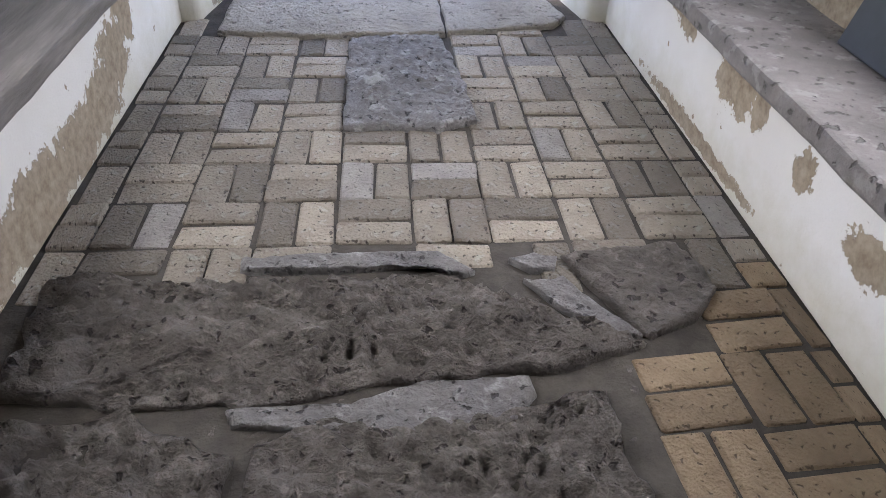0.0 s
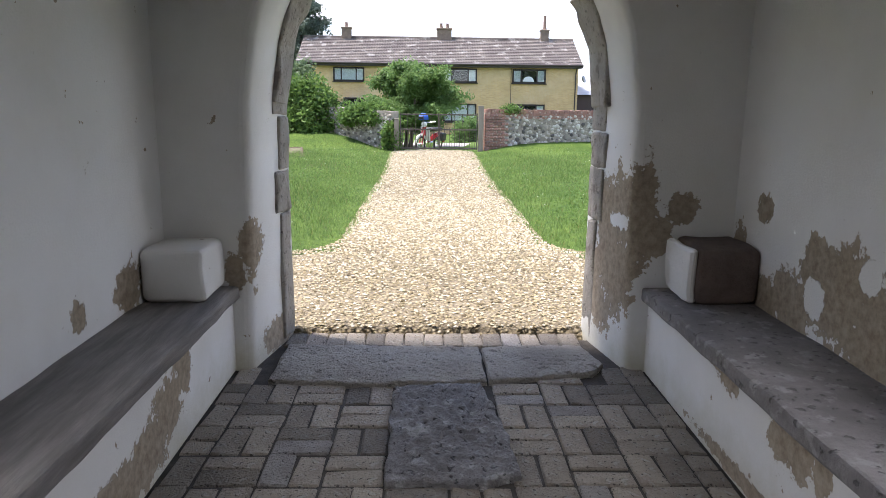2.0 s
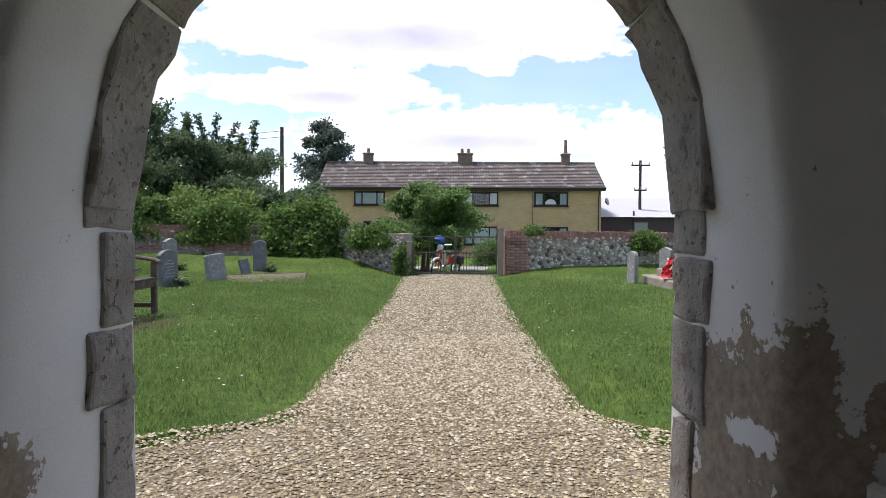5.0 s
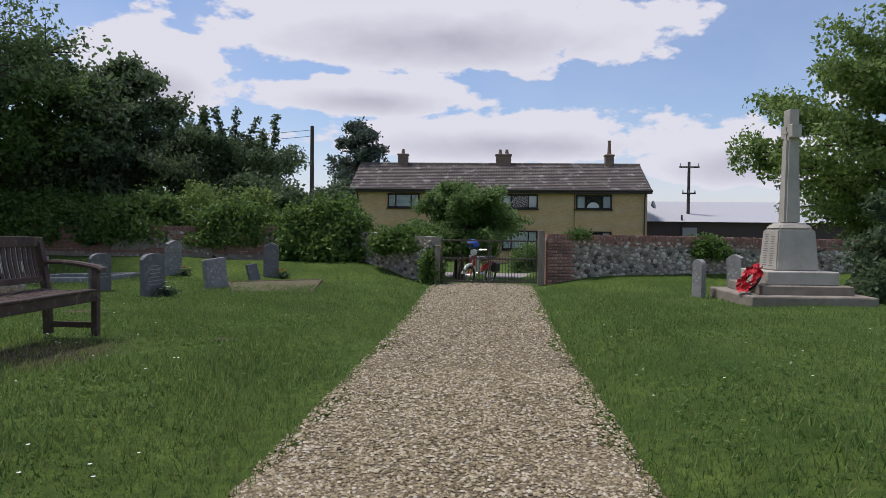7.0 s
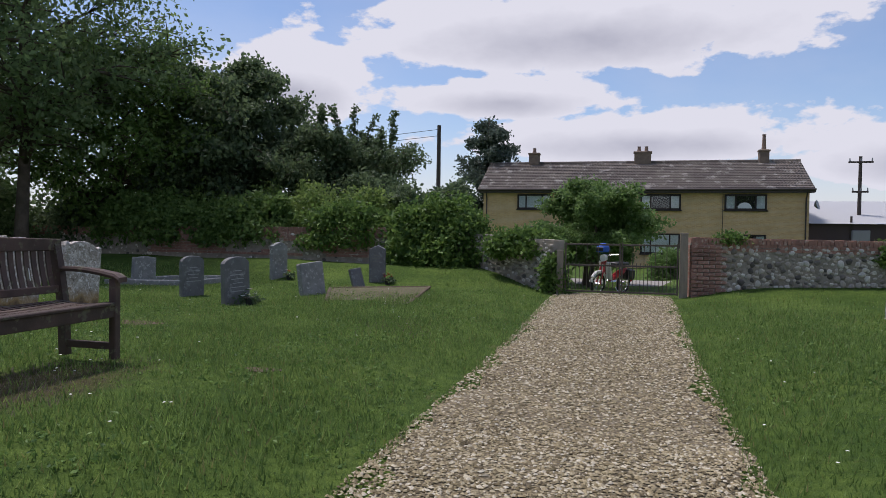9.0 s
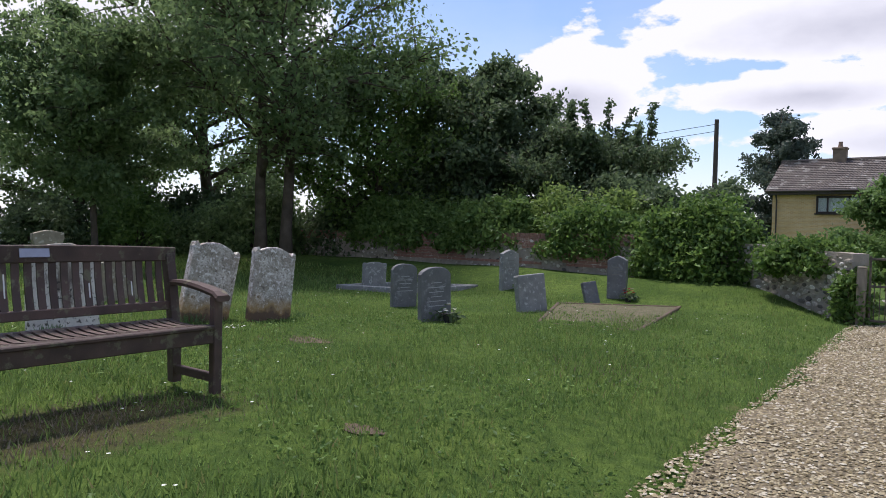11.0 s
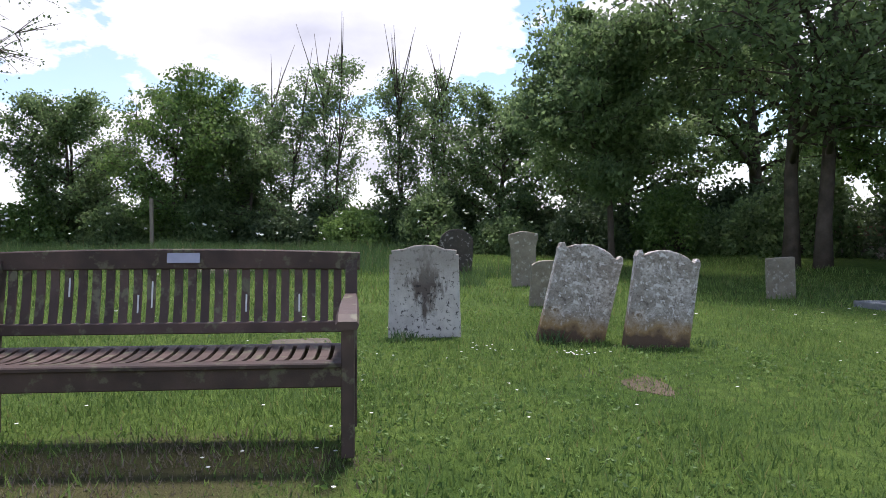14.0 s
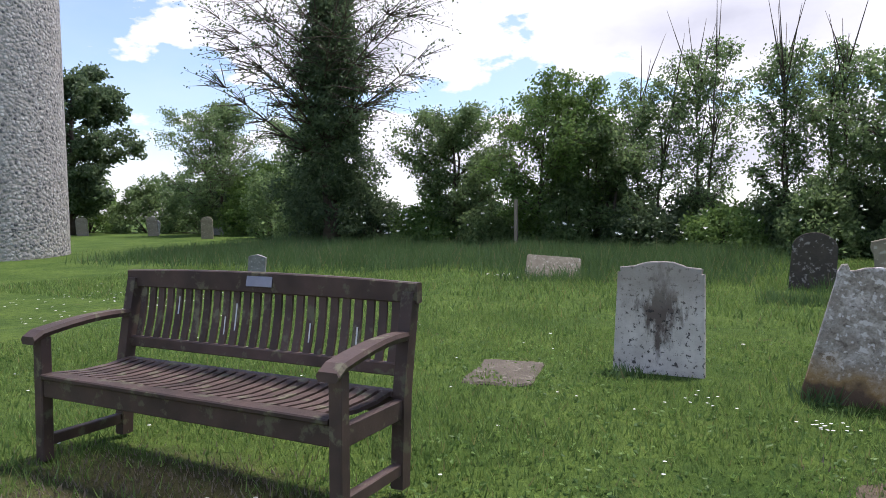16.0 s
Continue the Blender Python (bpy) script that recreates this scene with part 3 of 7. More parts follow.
right_blobs = [((XR, 3.19, 0.91), (0.2, 0.08, 0.065)), ((XR, 3.42, 0.62), (0.2, 0.09, 0.20)), ((XR, 3.15, 0.50), (0.2, 0.22, 0.11)), ((XR, 2.87, 0.54), (0.2, 0.20, 0.14)), ((XR, 2.71, 0.72), (0.2, 0.13, 0.17)), ((XR, 2.54, 0.66), (0.2, 0.20, 0.22)), ((XR, 2.30, 0.58), (0.2, 0.20, 0.24)), ((XR, 1.9, 0.60), (0.2, 0.3, 0.2))]
right_islands = [((XR, 2.72, 0.61), (0.2, 0.07, 0.08)), ((XR, 2.38, 0.78), (0.2, 0.06, 0.06)), ((XR, 3.29, 0.56), (0.2, 0.03, 0.03))]
M_PL_RIGHT = plaster_mat("plaster_right", right_blobs, islands=right_islands)
M_PL_BENCH_L = plaster_mat("plaster_bench_left", [((-1.0, 2.83, 0.39), (0.2, 0.06, 0.04)), ((-1.0, 2.74, 0.31), (0.2, 0.10, 0.12)), ((-1.0, 2.54, 0.20), (0.2, 0.18, 0.13)), ((-1.0, 2.35, 0.13), (0.2, 0.18, 0.12)), ((-1.0, 2.12, 0.10), (0.2, 0.2, 0.11)), ((-1.0, 1.75, 0.09), (0.2, 0.3, 0.12)), ((-1.0, 1.3, 0.10), (0.2, 0.3, 0.13)), ((-1.0, 0.8, 0.12), (0.2, 0.3, 0.16))], low=0.7)
M_PL_BENCH_R = plaster_mat("plaster_bench_right", [((1.13, 2.85, 0.41), (0.2, 0.07, 0.03)), ((1.13, 2.66, 0.40), (0.2, 0.07, 0.04)), ((1.13, 2.50, 0.37), (0.2, 0.09, 0.07)), ((1.13, 2.27, 0.40), (0.2, 0.09, 0.035)), ((1.13, 2.03, 0.34), (0.2, 0.15, 0.10)), ((1.13, 1.86, 0.32), (0.2, 0.05, 0.07)), ((1.13, 1.55, 0.30), (0.2, 0.06, 0.06)), ((1.13, 1.2, 0.26), (0.2, 0.10, 0.06)), ((1.13, 0.75, 0.24), (0.2, 0.14, 0.08)), ((1.13, 2.3, 0.04), (0.2, 0.5, 0.035))], low=0.7)
M_PL_PLAIN = plaster_mat("plaster_plain", [])

front = part("wall_front", arch_wall(arch_outline(0.94, -0.1, 2.62, splay=0.03), arch_outline(HW, -0.1, 2.50, splay=-0.01), YF, YO, -2.1, 2.3, WALL_H), M_PL_FRONT)
for p in front.data.polygons:
    p.use_smooth = abs(p.normal.y) < 0.9
tagged(front, "whitewashed porch wall with a pointed arch and crumbling plaster", "wall", kind="structure")


def side_wall(name, xi, out, y0, y1, wy0, wy1, wz0, wz1, material, label):
    """A side wall with a splayed window opening through it."""
    xo = xi + out
    b = bmesh.new()
    hole_i = [(wy0, wz0), (wy1, wz0), (wy1, wz1), (wy0, wz1)]
    hole_o = [(wy0 + 0.22, wz0 + 0.2), (wy1 - 0.22, wz0 + 0.2), (wy1 - 0.22, wz1 - 0.08), (wy0 + 0.22, wz1 - 0.08)]
    rim = [(y0, -0.1), (y1, -0.1), (y1, WALL_H), (y0, WALL_H)]
    A = [b.verts.new((xi, y, z)) for y, z in rim]
    B = [b.verts.new((xi, y, z)) for y, z in hole_i]
    C = [b.verts.new((xo, y, z)) for y, z in hole_o]
    D = [b.verts.new((xo, y, z)) for y, z in rim]
    for i in range(4):
        j = (i + 1) % 4
        b.faces.new((A[i], A[j], B[j], B[i]))
        b.faces.new((B[i], B[j], C[j], C[i]))
        b.faces.new((C[i], C[j], D[j], D[i]))
        b.faces.new((D[i], D[j], A[j], A[i]))
    bmesh.ops.recalc_face_normals(b, faces=b.faces)
    bmesh.ops.bevel(b, geom=[e for e in b.edges if all(v in B for v in e.verts)], offset=0.03, segments=3, affect="EDGES")
    w = part(name, b, material)
    tagged(w, label, "wall", kind="structure")
    return hole_o, xo


side_wall("wall_west", XL, -0.55, -1.4, YF, 0.85, 2.12, 1.00, 2.35, M_PL_LEFT, "whitewashed porch side wall with a splayed window recess")
side_wall("wall_east", XR, 0.55, -1.4, YF, 0.85, 2.26, 0.88, 2.35, M_PL_RIGHT, "whitewashed porch side wall with large fallen plaster patches")
for nm, xi, sgn, y0, y1, z0 in (("window_1", XL, -1, 0.85, 2.12, 1.00), ("window_2", XR, 1, 0.85, 2.26, 0.88)):
    w = thing(nm, pose(xi + sgn * 0.5, (y0 + y1) / 2, z0 + 0.2), "small leaded porch window in a deep splayed recess", "window", kind="structure")
    wd, hh = y1 - y0 - 0.44, 2.27 - z0 - 0.2
    for yy in (-wd / 2 + 0.02, 0.0, wd / 2 - 0.02):
        part("window_frame", box(0.06, 0.05, hh, (0, yy, hh / 2), 0.006), M_QUOIN, w)
    part("window_sill", box(0.10, wd, 0.05, (0, 0, 0.025), 0.006), M_QUOIN, w)
    sill = part("stone_sill", box(0.16, y1 - y0 + 0.06, 0.05, (-sgn * 0.50 + sgn * 0.06, 0, -0.245), 0.012, seg=2), M_QUOIN, w)
    for s in (-1, 1):
        g = bpy.data.materials.get("pane_glass")
        if g is None:
            k = Mat("pane_glass")
            k.b.inputs["Transmission Weight"].default_value = 1.0
            g = k.done((0.9, 0.95, 0.93), 0.05)
        p = part("pane", box(0.006, wd / 2 - 0.05, hh - 0.05, (0, s * wd / 4, hh / 2 + 0.03)), g, w)
        p.visible_shadow = False
    # area lamp added in the opening, standing in for sky light to lift the porch
    lamp = bpy.data.lights.new("window_sky_fill", "AREA")
    lamp.shape, lamp.size, lamp.size_y, lamp.energy, lamp.color = "RECTANGLE", wd, hh, 3.2, (0.93, 0.96, 1.0)
    lamp.spread = radians(115)
    lo = new("window_sky_fill", lamp)
    lo.matrix_world = look((xi + sgn * 0.56, (y0 + y1) / 2, z0 + 0.2 + hh / 2), (xi - sgn * 1.0, (y0 + y1) / 2, z0 - 1.7 + hh / 2))
bw = part("wall_back", box(4.4, 0.3, WALL_H + 0.1, (0.1, -1.55, WALL_H / 2 - 0.05)), M_PL_PLAIN)
tagged(bw, "plain whitewashed wall at the inner end of the porch", "wall", kind="structure")
ce = bmesh.new()
box(4.6, 6.0, 0.12, (0.1, 1.4, WALL_H + 0.07), bm=ce)
for yy in np.arange(-1.1, 3.4, 0.55):
    box(2.86, 0.11, 0.13, (0.105, yy, WALL_H - 0.06), 0.01, bm=ce)
tagged(part("ceiling", ce, M_TIMBER), "dark timber porch ceiling with plain joists", "ceiling", kind="structure")


def stone_bench(name, x_wall, x_front, top_mat, front_mat, label, seed):
    sgn = 1 if x_front > x_wall else -1
    root = thing(name, pose(0, 0, 0), label, "bench")
    b = box(abs(x_front - x_wall) + 0.02, 4.85, 0.40, ((x_wall + x_front) / 2 - sgn * 0.01, 1.075, 0.19), 0.012, seg=2)
    part("base", b, front_mat, root)
    t = box(abs(x_front - x_wall) + 0.045, 4.85, 0.07, ((x_wall + x_front) / 2 + sgn * 0.012, 1.075, 0.415), 0.014, seg=2)
    bmesh.ops.subdivide_edges(t, edges=[e for e in t.edges if e.calc_length() > 2], cuts=60)
    roughen(t, 0.009, 5.0, seed=seed)
    part("seat_slab", t, top_mat, root)
    return root


stone_bench("stone_bench", XL, -1.0, M_WOODTOP, M_PL_BENCH_L, "plastered porch bench with a weathered grey plank top", 3.0)
stone_bench("stone_bench", XR, 1.13, M_BENCH_STONE, M_PL_BENCH_R, "plastered porch bench with a grey stone top and chipped edge", 9.0)


def end_block(x0, x1, z1, material, label):
    b = box(x1 - x0, 0.34, z1 - 0.45, ((x0 + x1) / 2, 3.33, (z1 + 0.45) / 2), 0.035, seg=3)
    roughen(b, 0.012, 6.0, cuts=2, seed=x0)
    return tagged(smooth(part("plaster_block", b, material)), label, "block")


end_block(XL, -1.03, 0.70, M_PL_PLAIN, "white plastered block on the end of the porch bench")
end_block(1.24, XR, 0.72, M_BARE, "bare brown block on the porch bench, its plaster lost")
pl = box(0.035, 0.33, 0.255, (1.222, 3.33, 0.585), 0.012)
tagged(part("plaster_skin", roughen(pl, 0.012, 9.0, cuts=3), M_PL_PLAIN), "thin white skin of plaster clinging to the bare block", "plaster")

# dressed stones of the arch: jamb stones and voussoirs in the wall's outer part
jamb = thing("arch_stones", pose(0, 0, 0), "weathered grey stones lining the pointed porch arch", "stonework", kind="structure")
for side in (-1, 1):
    z = 0.0
    hs = [0.72, 0.30, 0.20, 0.33, 0.24, 0.16] if side > 0 else [0.75, 0.24, 0.30, 0.22, 0.28, 0.14]
    for i, h in enumerate(hs):
        deep = (0.19, 0.25, 0.18, 0.27, 0.21, 0.24)[i] if side < 0 else (0.16, 0.23, 0.26, 0.22, 0.19, 0.21)[i]
        if z + h > 1.46:
            h = 1.46 - z
        b = box(0.09, deep, h - 0.003, (0, 0, 0), 0.016, seg=2)
        roughen(b, 0.013, 8.0, cuts=3, seed=i * 3.1 + side)
        x = CX + side * (HW + 0.036 + 0.085 * deep / 2)
        bmesh.ops.rotate(b, cent=(0, 0, 0), matrix=Matrix.Rotation(radians(4.9 * side), 3, "Z"), verts=b.verts)
        bmesh.ops.translate(b, vec=(x, YO + 0.015 - deep / 2, z + h / 2), verts=b.verts)
        part("jamb_stone", b, M_QUOIN, jamb)
        z += h
ol = arch_outline(HW, 0, 2.50)[2:-2]
n_v = 12
step = (len(ol) - 1) / n_v
for k in range(n_v):
    i0, i1 = int(round(k * step)), int(round((k + 1) * step))
    deep = (0.24, 0.28, 0.22, 0.26)[k % 4]
    b = bmesh.new()
    rings = []
    for i in range(i0, i1 + 1):
        x, z = ol[i]
        xa, za = ol[max(0, i - 1)]
        xb, zb = ol[min(len(ol) - 1, i + 1)]
        t = Vector((xb - xa, 0, zb - za)).normalized()
        nrm = Vector((-t.z, 0, t.x))
        if nrm.dot(Vector((x - CX, 0, z - 1.4))) < 0:
            nrm = -nrm
        tr = 0.004 * (1 if i == i0 else -1 if i == i1 else 0)
        base = Vector((x, 0, z)) + t * tr
        wob = 0.008 * noise.noise(Vector((i * 0.9, k, 0)))
        rings.append([b.verts.new(base + nrm * o + Vector((0, yy, 0))) for o, yy in ((-0.012 + wob, YO + 0.015), (wob - 0.010 + 0.19 * deep * (0.25 + 0.75 * (z - 1.45)), YO - deep), (0.11, YO - deep - 0.01), (0.11, YO + 0.015))])
    for p, q in zip(rings, rings[1:]):
        for j in range(4):
            b.faces.new((p[j], p[(j + 1) % 4], q[(j + 1) % 4], q[j]))
    b.faces.new(rings[0]), b.faces.new(rings[-1])
    bmesh.ops.recalc_face_normals(b, faces=b.faces)
    bmesh.ops.bevel(b, geom=list(b.edges), offset=0.006, affect="EDGES")
    part("arch_stone", roughen(b, 0.016, 10.0, cuts=1, seed=k), M_QUOIN, jamb)

board = thing("notice_board", pose(1.44, 1.78, 0.452, 0, 14, 0), "dark slate board leaning on the wall above the bench", "board")
part("panel", box(0.022, 0.56, 0.40, (0, 0, 0.20), 0.004), M_SLATE, board)

# ---- porch floor ----
base = box(2.5, 5.5, 0.1, (0.07, 1.25, -0.064), 0.0)
floor = tagged(part("floor", base, M_JOINT), "old brick porch floor with worn stone slabs and gaps", "floor", kind="structure")


SLABS = []


def blob_slab(name, pts, z0, z1, material, label, rough=0.012, seed=0.0, fine=0.022, dome=0.0):
    """A broken slab: an outline laid flat, its top uneven."""
    P = np.array(pts, float)
    SLABS.append(P)
    c = P.mean(0)
    b = bmesh.new()
    dense = []
    for i in range(len(P)):
        a, q = P[i], P[(i + 1) % len(P)]
        n = max(1, int(np.linalg.norm(q - a) / fine))
        for k in range(n):
            p = a + (q - a) * k / n
            w = noise.noise(Vector((p[0] * 9, p[1] * 9, seed))) * rough * 1.6
            dense.append(p + (p - c) / (np.linalg.norm(p - c) + 1e-6) * w)
    rings = []
    steps = [(1.0, z0), (1.0, z1 - 0.012), (0.985, z1 - 0.003), (0.95, z1)] + [(s, z1) for s in np.linspace(0.9, 0.04, 22)]
    for s, z in steps:
        ring = []
        for p in dense:
            q = c + (p - c) * s
            h = z
            if s < 0.99:
                h += rough * (noise.noise(Vector((q[0] * 5, q[1] * 5, seed))) + 0.6 * noise.noise(Vector((q[0] * 14, q[1] * 14, seed))) + 1.3 * noise.noise(Vector((q[0] * 34, q[1] * 34, seed)))) + dome * (1 - s * s)
            ring.append(b.verts.new((q[0], q[1], h)))
        rings.append(ring)
    m = len(dense)
    for p, q in zip(rings, rings[1:]):
        for i in range(m):
            b.faces.new((p[i], p[(i + 1) % m], q[(i + 1) % m], q[i]))
    b.faces.new(rings[-1])
    bmesh.ops.recalc_face_normals(b, faces=b.faces)
    ob = part(name, b, material, floor, label)
    return smooth(ob)


blob_slab("stone_slab", [(-0.165, 3.235), (0.05, 3.26), (0.255, 3.285), (0.30, 3.0), (0.335, 2.60), (0.345, 2.40), (0.20, 2.34), (0.02, 2.37), (-0.16, 2.36), (-0.17, 2.8)], -0.05, 0.022, M_SLAB_STONE, "worn grey stone slab with a broken edge", 0.013, 1.0)
blob_slab("threshold_stone", [(-0.80, 3.32), (-0.40, 3.27), (0.0, 3.29), (0.285, 3.31), (0.285, 3.80), (-0.2, 3.82), (-0.80, 3.83)], -0.05, 0.018, M_STEP_STONE, "long pale threshold stone", 0.006, 2.0)
blob_slab("threshold_stone", [(0.30, 3.31), (0.85, 3.42), (0.93, 3.55), (0.87, 3.84), (0.30, 3.80)], -0.05, 0.018, M_STEP_STONE, "pale threshold stone", 0.006, 3.0)
blob_slab("broken_slab", [(-0.93, 1.52), (-0.5, 1.475), (-0.1, 1.50), (0.12, 1.505), (0.24, 1.42), (0.45, 1.33), (0.64, 1.21), (0.52, 1.16), (0.36, 1.13), (0.1, 1.13), (-0.2, 1.07), (-0.55, 1.06), (-0.9, 1.10)], -0.05, 0.012, M_ROUGH_STONE, "large broken rough grey stone slab", 0.03, 4.0, dome=0.012)
blob_slab("broken_slab", [(-0.90, 1.04), (-0.6, 1.035), (-0.45, 0.98), (-0.34, 0.92), (-0.36, 0.6), (-0.40, 0.25), (-0.95, 0.25), (-0.95, 0.8)], -0.05, 0.012, M_ROUGH_STONE, "cracked rough grey stone slab", 0.026, 5.0)
blob_slab("broken_slab", [(-0.31, 0.95), (-0.15, 1.0), (0.1, 0.98), (0.32, 1.02), (0.50, 1.06), (0.50, 0.9), (0.54, 0.78), (0.55, 0.25), (-0.34, 0.25)], -0.05, 0.008, M_ROUGH_STONE, "cracked rough grey stone slab", 0.026, 6.0)
blob_slab("stone_flake", [(-0.38, 1.045), (-0.1, 1.05), (0.08, 1.11), (0.33, 1.115), (0.34, 1.06), (0.28, 0.99), (0.05, 0.955), (-0.2, 0.985), (-0.36, 1.0)], -0.05, 0.004, M_SLAB_STONE, "smooth grey mortar fill", 0.006, 7.0)
blob_slab("broken_slab", [(0.50, 1.57), (0.70, 1.60), (0.86, 1.615), (0.90, 1.50), (0.90, 1.40), (0.80, 1.30), (0.67, 1.235), (0.58, 1.36)], -0.05, 0.012, M_ROUGH_STONE, "rough pitted stone slab", 0.012, 8.0)
blob_slab("stone_flake", [(0.37, 1.47), (0.48, 1.47), (0.55, 1.36), (0.65, 1.24), (0.58, 1.23), (0.46, 1.34)], -0.05, 0.006, M_SLAB_STONE, "grey stone sliver", 0.006, 9.0)
blob_slab("stone_flake", [(0.34, 1.56), (0.42, 1.585), (0.485, 1.56), (0.47, 1.51), (0.40, 1.50)], -0.05, 0.008, M_SLAB_STONE, "grey stone fragment", 0.006, 10.0)
blob_slab("mortar_bed", [(-0.97, 1.54), (-0.3, 1.50), (0.3, 1.50), (0.62, 1.30), (0.60, 0.25), (-0.97, 0.25)], -0.05, -0.018, M_MORTAR_BED, "rough grey mortar between the broken slabs", 0.006, 12.0)
blob_slab("stone_flake", [(-0.42, 1.575), (-0.1, 1.60), (0.15, 1.585), (0.24, 1.51), (0.20, 1.49), (0.10, 1.545), (-0.15, 1.525), (-0.42, 1.53)], -0.05, 0.014, M_SLAB_STONE, "thin pale flaking stone edge", 0.007, 11.0)

paver_meshes = []
for k in range(10):
    b = box(0.228, 0.110, 0.06, (0, 0, -0.03), 0.007)
    roughen(b, 0.009, 13.0, seed=k * 5.0)
    me = bpy.data.meshes.new("brick")
    b.to_mesh(me)
    b.free()
    me.materials.append(M_PAVER_RED if k == 9 else M_PAVER_GREY if k == 8 else M_PAVER)
    paver_meshes.append(me)
prand = random.Random(3)
MOD = 0.236


def brick_at(x, y, ang, z, warm=False, cut=(1, 1)):
    o = new("brick", paver_meshes[9 if warm else 8 if prand.random() < 0.07 else prand.randrange(8)])
    o.parent = floor
    o.matrix_basis = pose(x, y, z, prand.uniform(-0.9, 0.9), prand.uniform(-0.9, 0.9), ang + prand.uniform(-1.2, 1.2)) @ Matrix.Diagonal((*cut, 1, 1))


def in_slab(x, y):
    for P in SLABS:
        inside = False
        for (ax, ay), (bx, by) in zip(P, np.roll(P, -1, 0)):
            if (ay > y) != (by > y) and x < (bx - ax) * (y - ay) / (by - ay) + ax:
                inside = not inside
        if inside:
            return True
    return False


XB0, XB1 = -0.995, 1.125
for j in range(14):
    for i in range(-5, 7):
        x, y = -0.283 + i * MOD, 3.19 + 0.236 - j * MOD
        if y < 1.5:
            x += 0.05
        across = (i + j) % 2 == 0
        for s in (-1, 1):
            bx, by, ang = (x, y + s * MOD / 4, 0) if across else (x + s * MOD / 4, y, 90)
            half = 0.1155 if across else 0.0565
            lo, hi = max(bx - half, XB0), min(bx + half, XB1)
            if hi - lo < 0.03 or in_slab((lo + hi) / 2, by) or (by < 1.53 and bx < 0.5):
                continue
            k = (hi - lo) / (2 * half)
            brick_at((lo + hi) / 2, by, ang + (5 if by < 1.5 else 0), -0.004 + prand.uniform(-0.004, 0.004), by < 1.5, (k, 1) if across else (1, k))
# row of headers along the outer sill
for k in range(15):
    brick_at(-0.77 + k * 0.114, 3.965, 90, 0.002)
# the porch stands back from the lawn
for o in list(bpy.data.objects):
    if o not in OUTDOORS and o.parent is None:
        o.location.y -= 0.55

# ---- boundary wall ----
frand = random.Random(11)


def flint_mesh(seed):
    """A knapped flint, proud of the wall along -y, about one unit in radius."""
    g = random.Random(seed)
    n = 8
    q = [g.uniform(0.75, 1.1) for _ in range(n)]
    ring = [[(math.cos(2 * math.pi * k / n) * q[k] * s, y, math.sin(2 * math.pi * k / n) * q[k] * s) for k in range(n)] for s, y in ((1.0, 0.25), (0.95, -0.18), (0.6, -0.48))]
    v = ring[0] + ring[1] + ring[2] + [(g.uniform(-0.2, 0.2), -0.62, g.uniform(-0.2, 0.2))]
    f = [(r * n + k, r * n + (k + 1) % n, (r + 1) * n + (k + 1) % n, (r + 1) * n + k) for r in (0, 1) for k in range(n)] + [(2 * n + k, 2 * n + (k + 1) % n, 3 * n) for k in range(n)]
    me = bpy.data.meshes.new("flint")
    me.from_pydata(v, [], f)
    me.materials.append(M_FLINT_ONE)
    return me


flint_meshes = [flint_mesh(k) for k in range(8)]
brick_mesh = {}


def wall_brick(root, x, y, z, sx, sy, sz):
    """One brick of its own in a pier."""
    key = round(sx, 3)
    if key not in brick_mesh:
        b = roughen(box(sx, sy, sz, (0, 0, 0), 0.006), 0.004, 9)
        me = bpy.data.meshes.new("brick")
        b.to_mesh(me)
        b.free()
        me.materials.append(M_BRICK)
        brick_mesh[key] = me
    o = new("brick", brick_mesh[key])
    o.parent = root
    o.matrix_basis = pose(x, y + frand.uniform(-0.004, 0.004), z, 0, frand.uniform(-1, 1), frand.uniform(-1, 1))


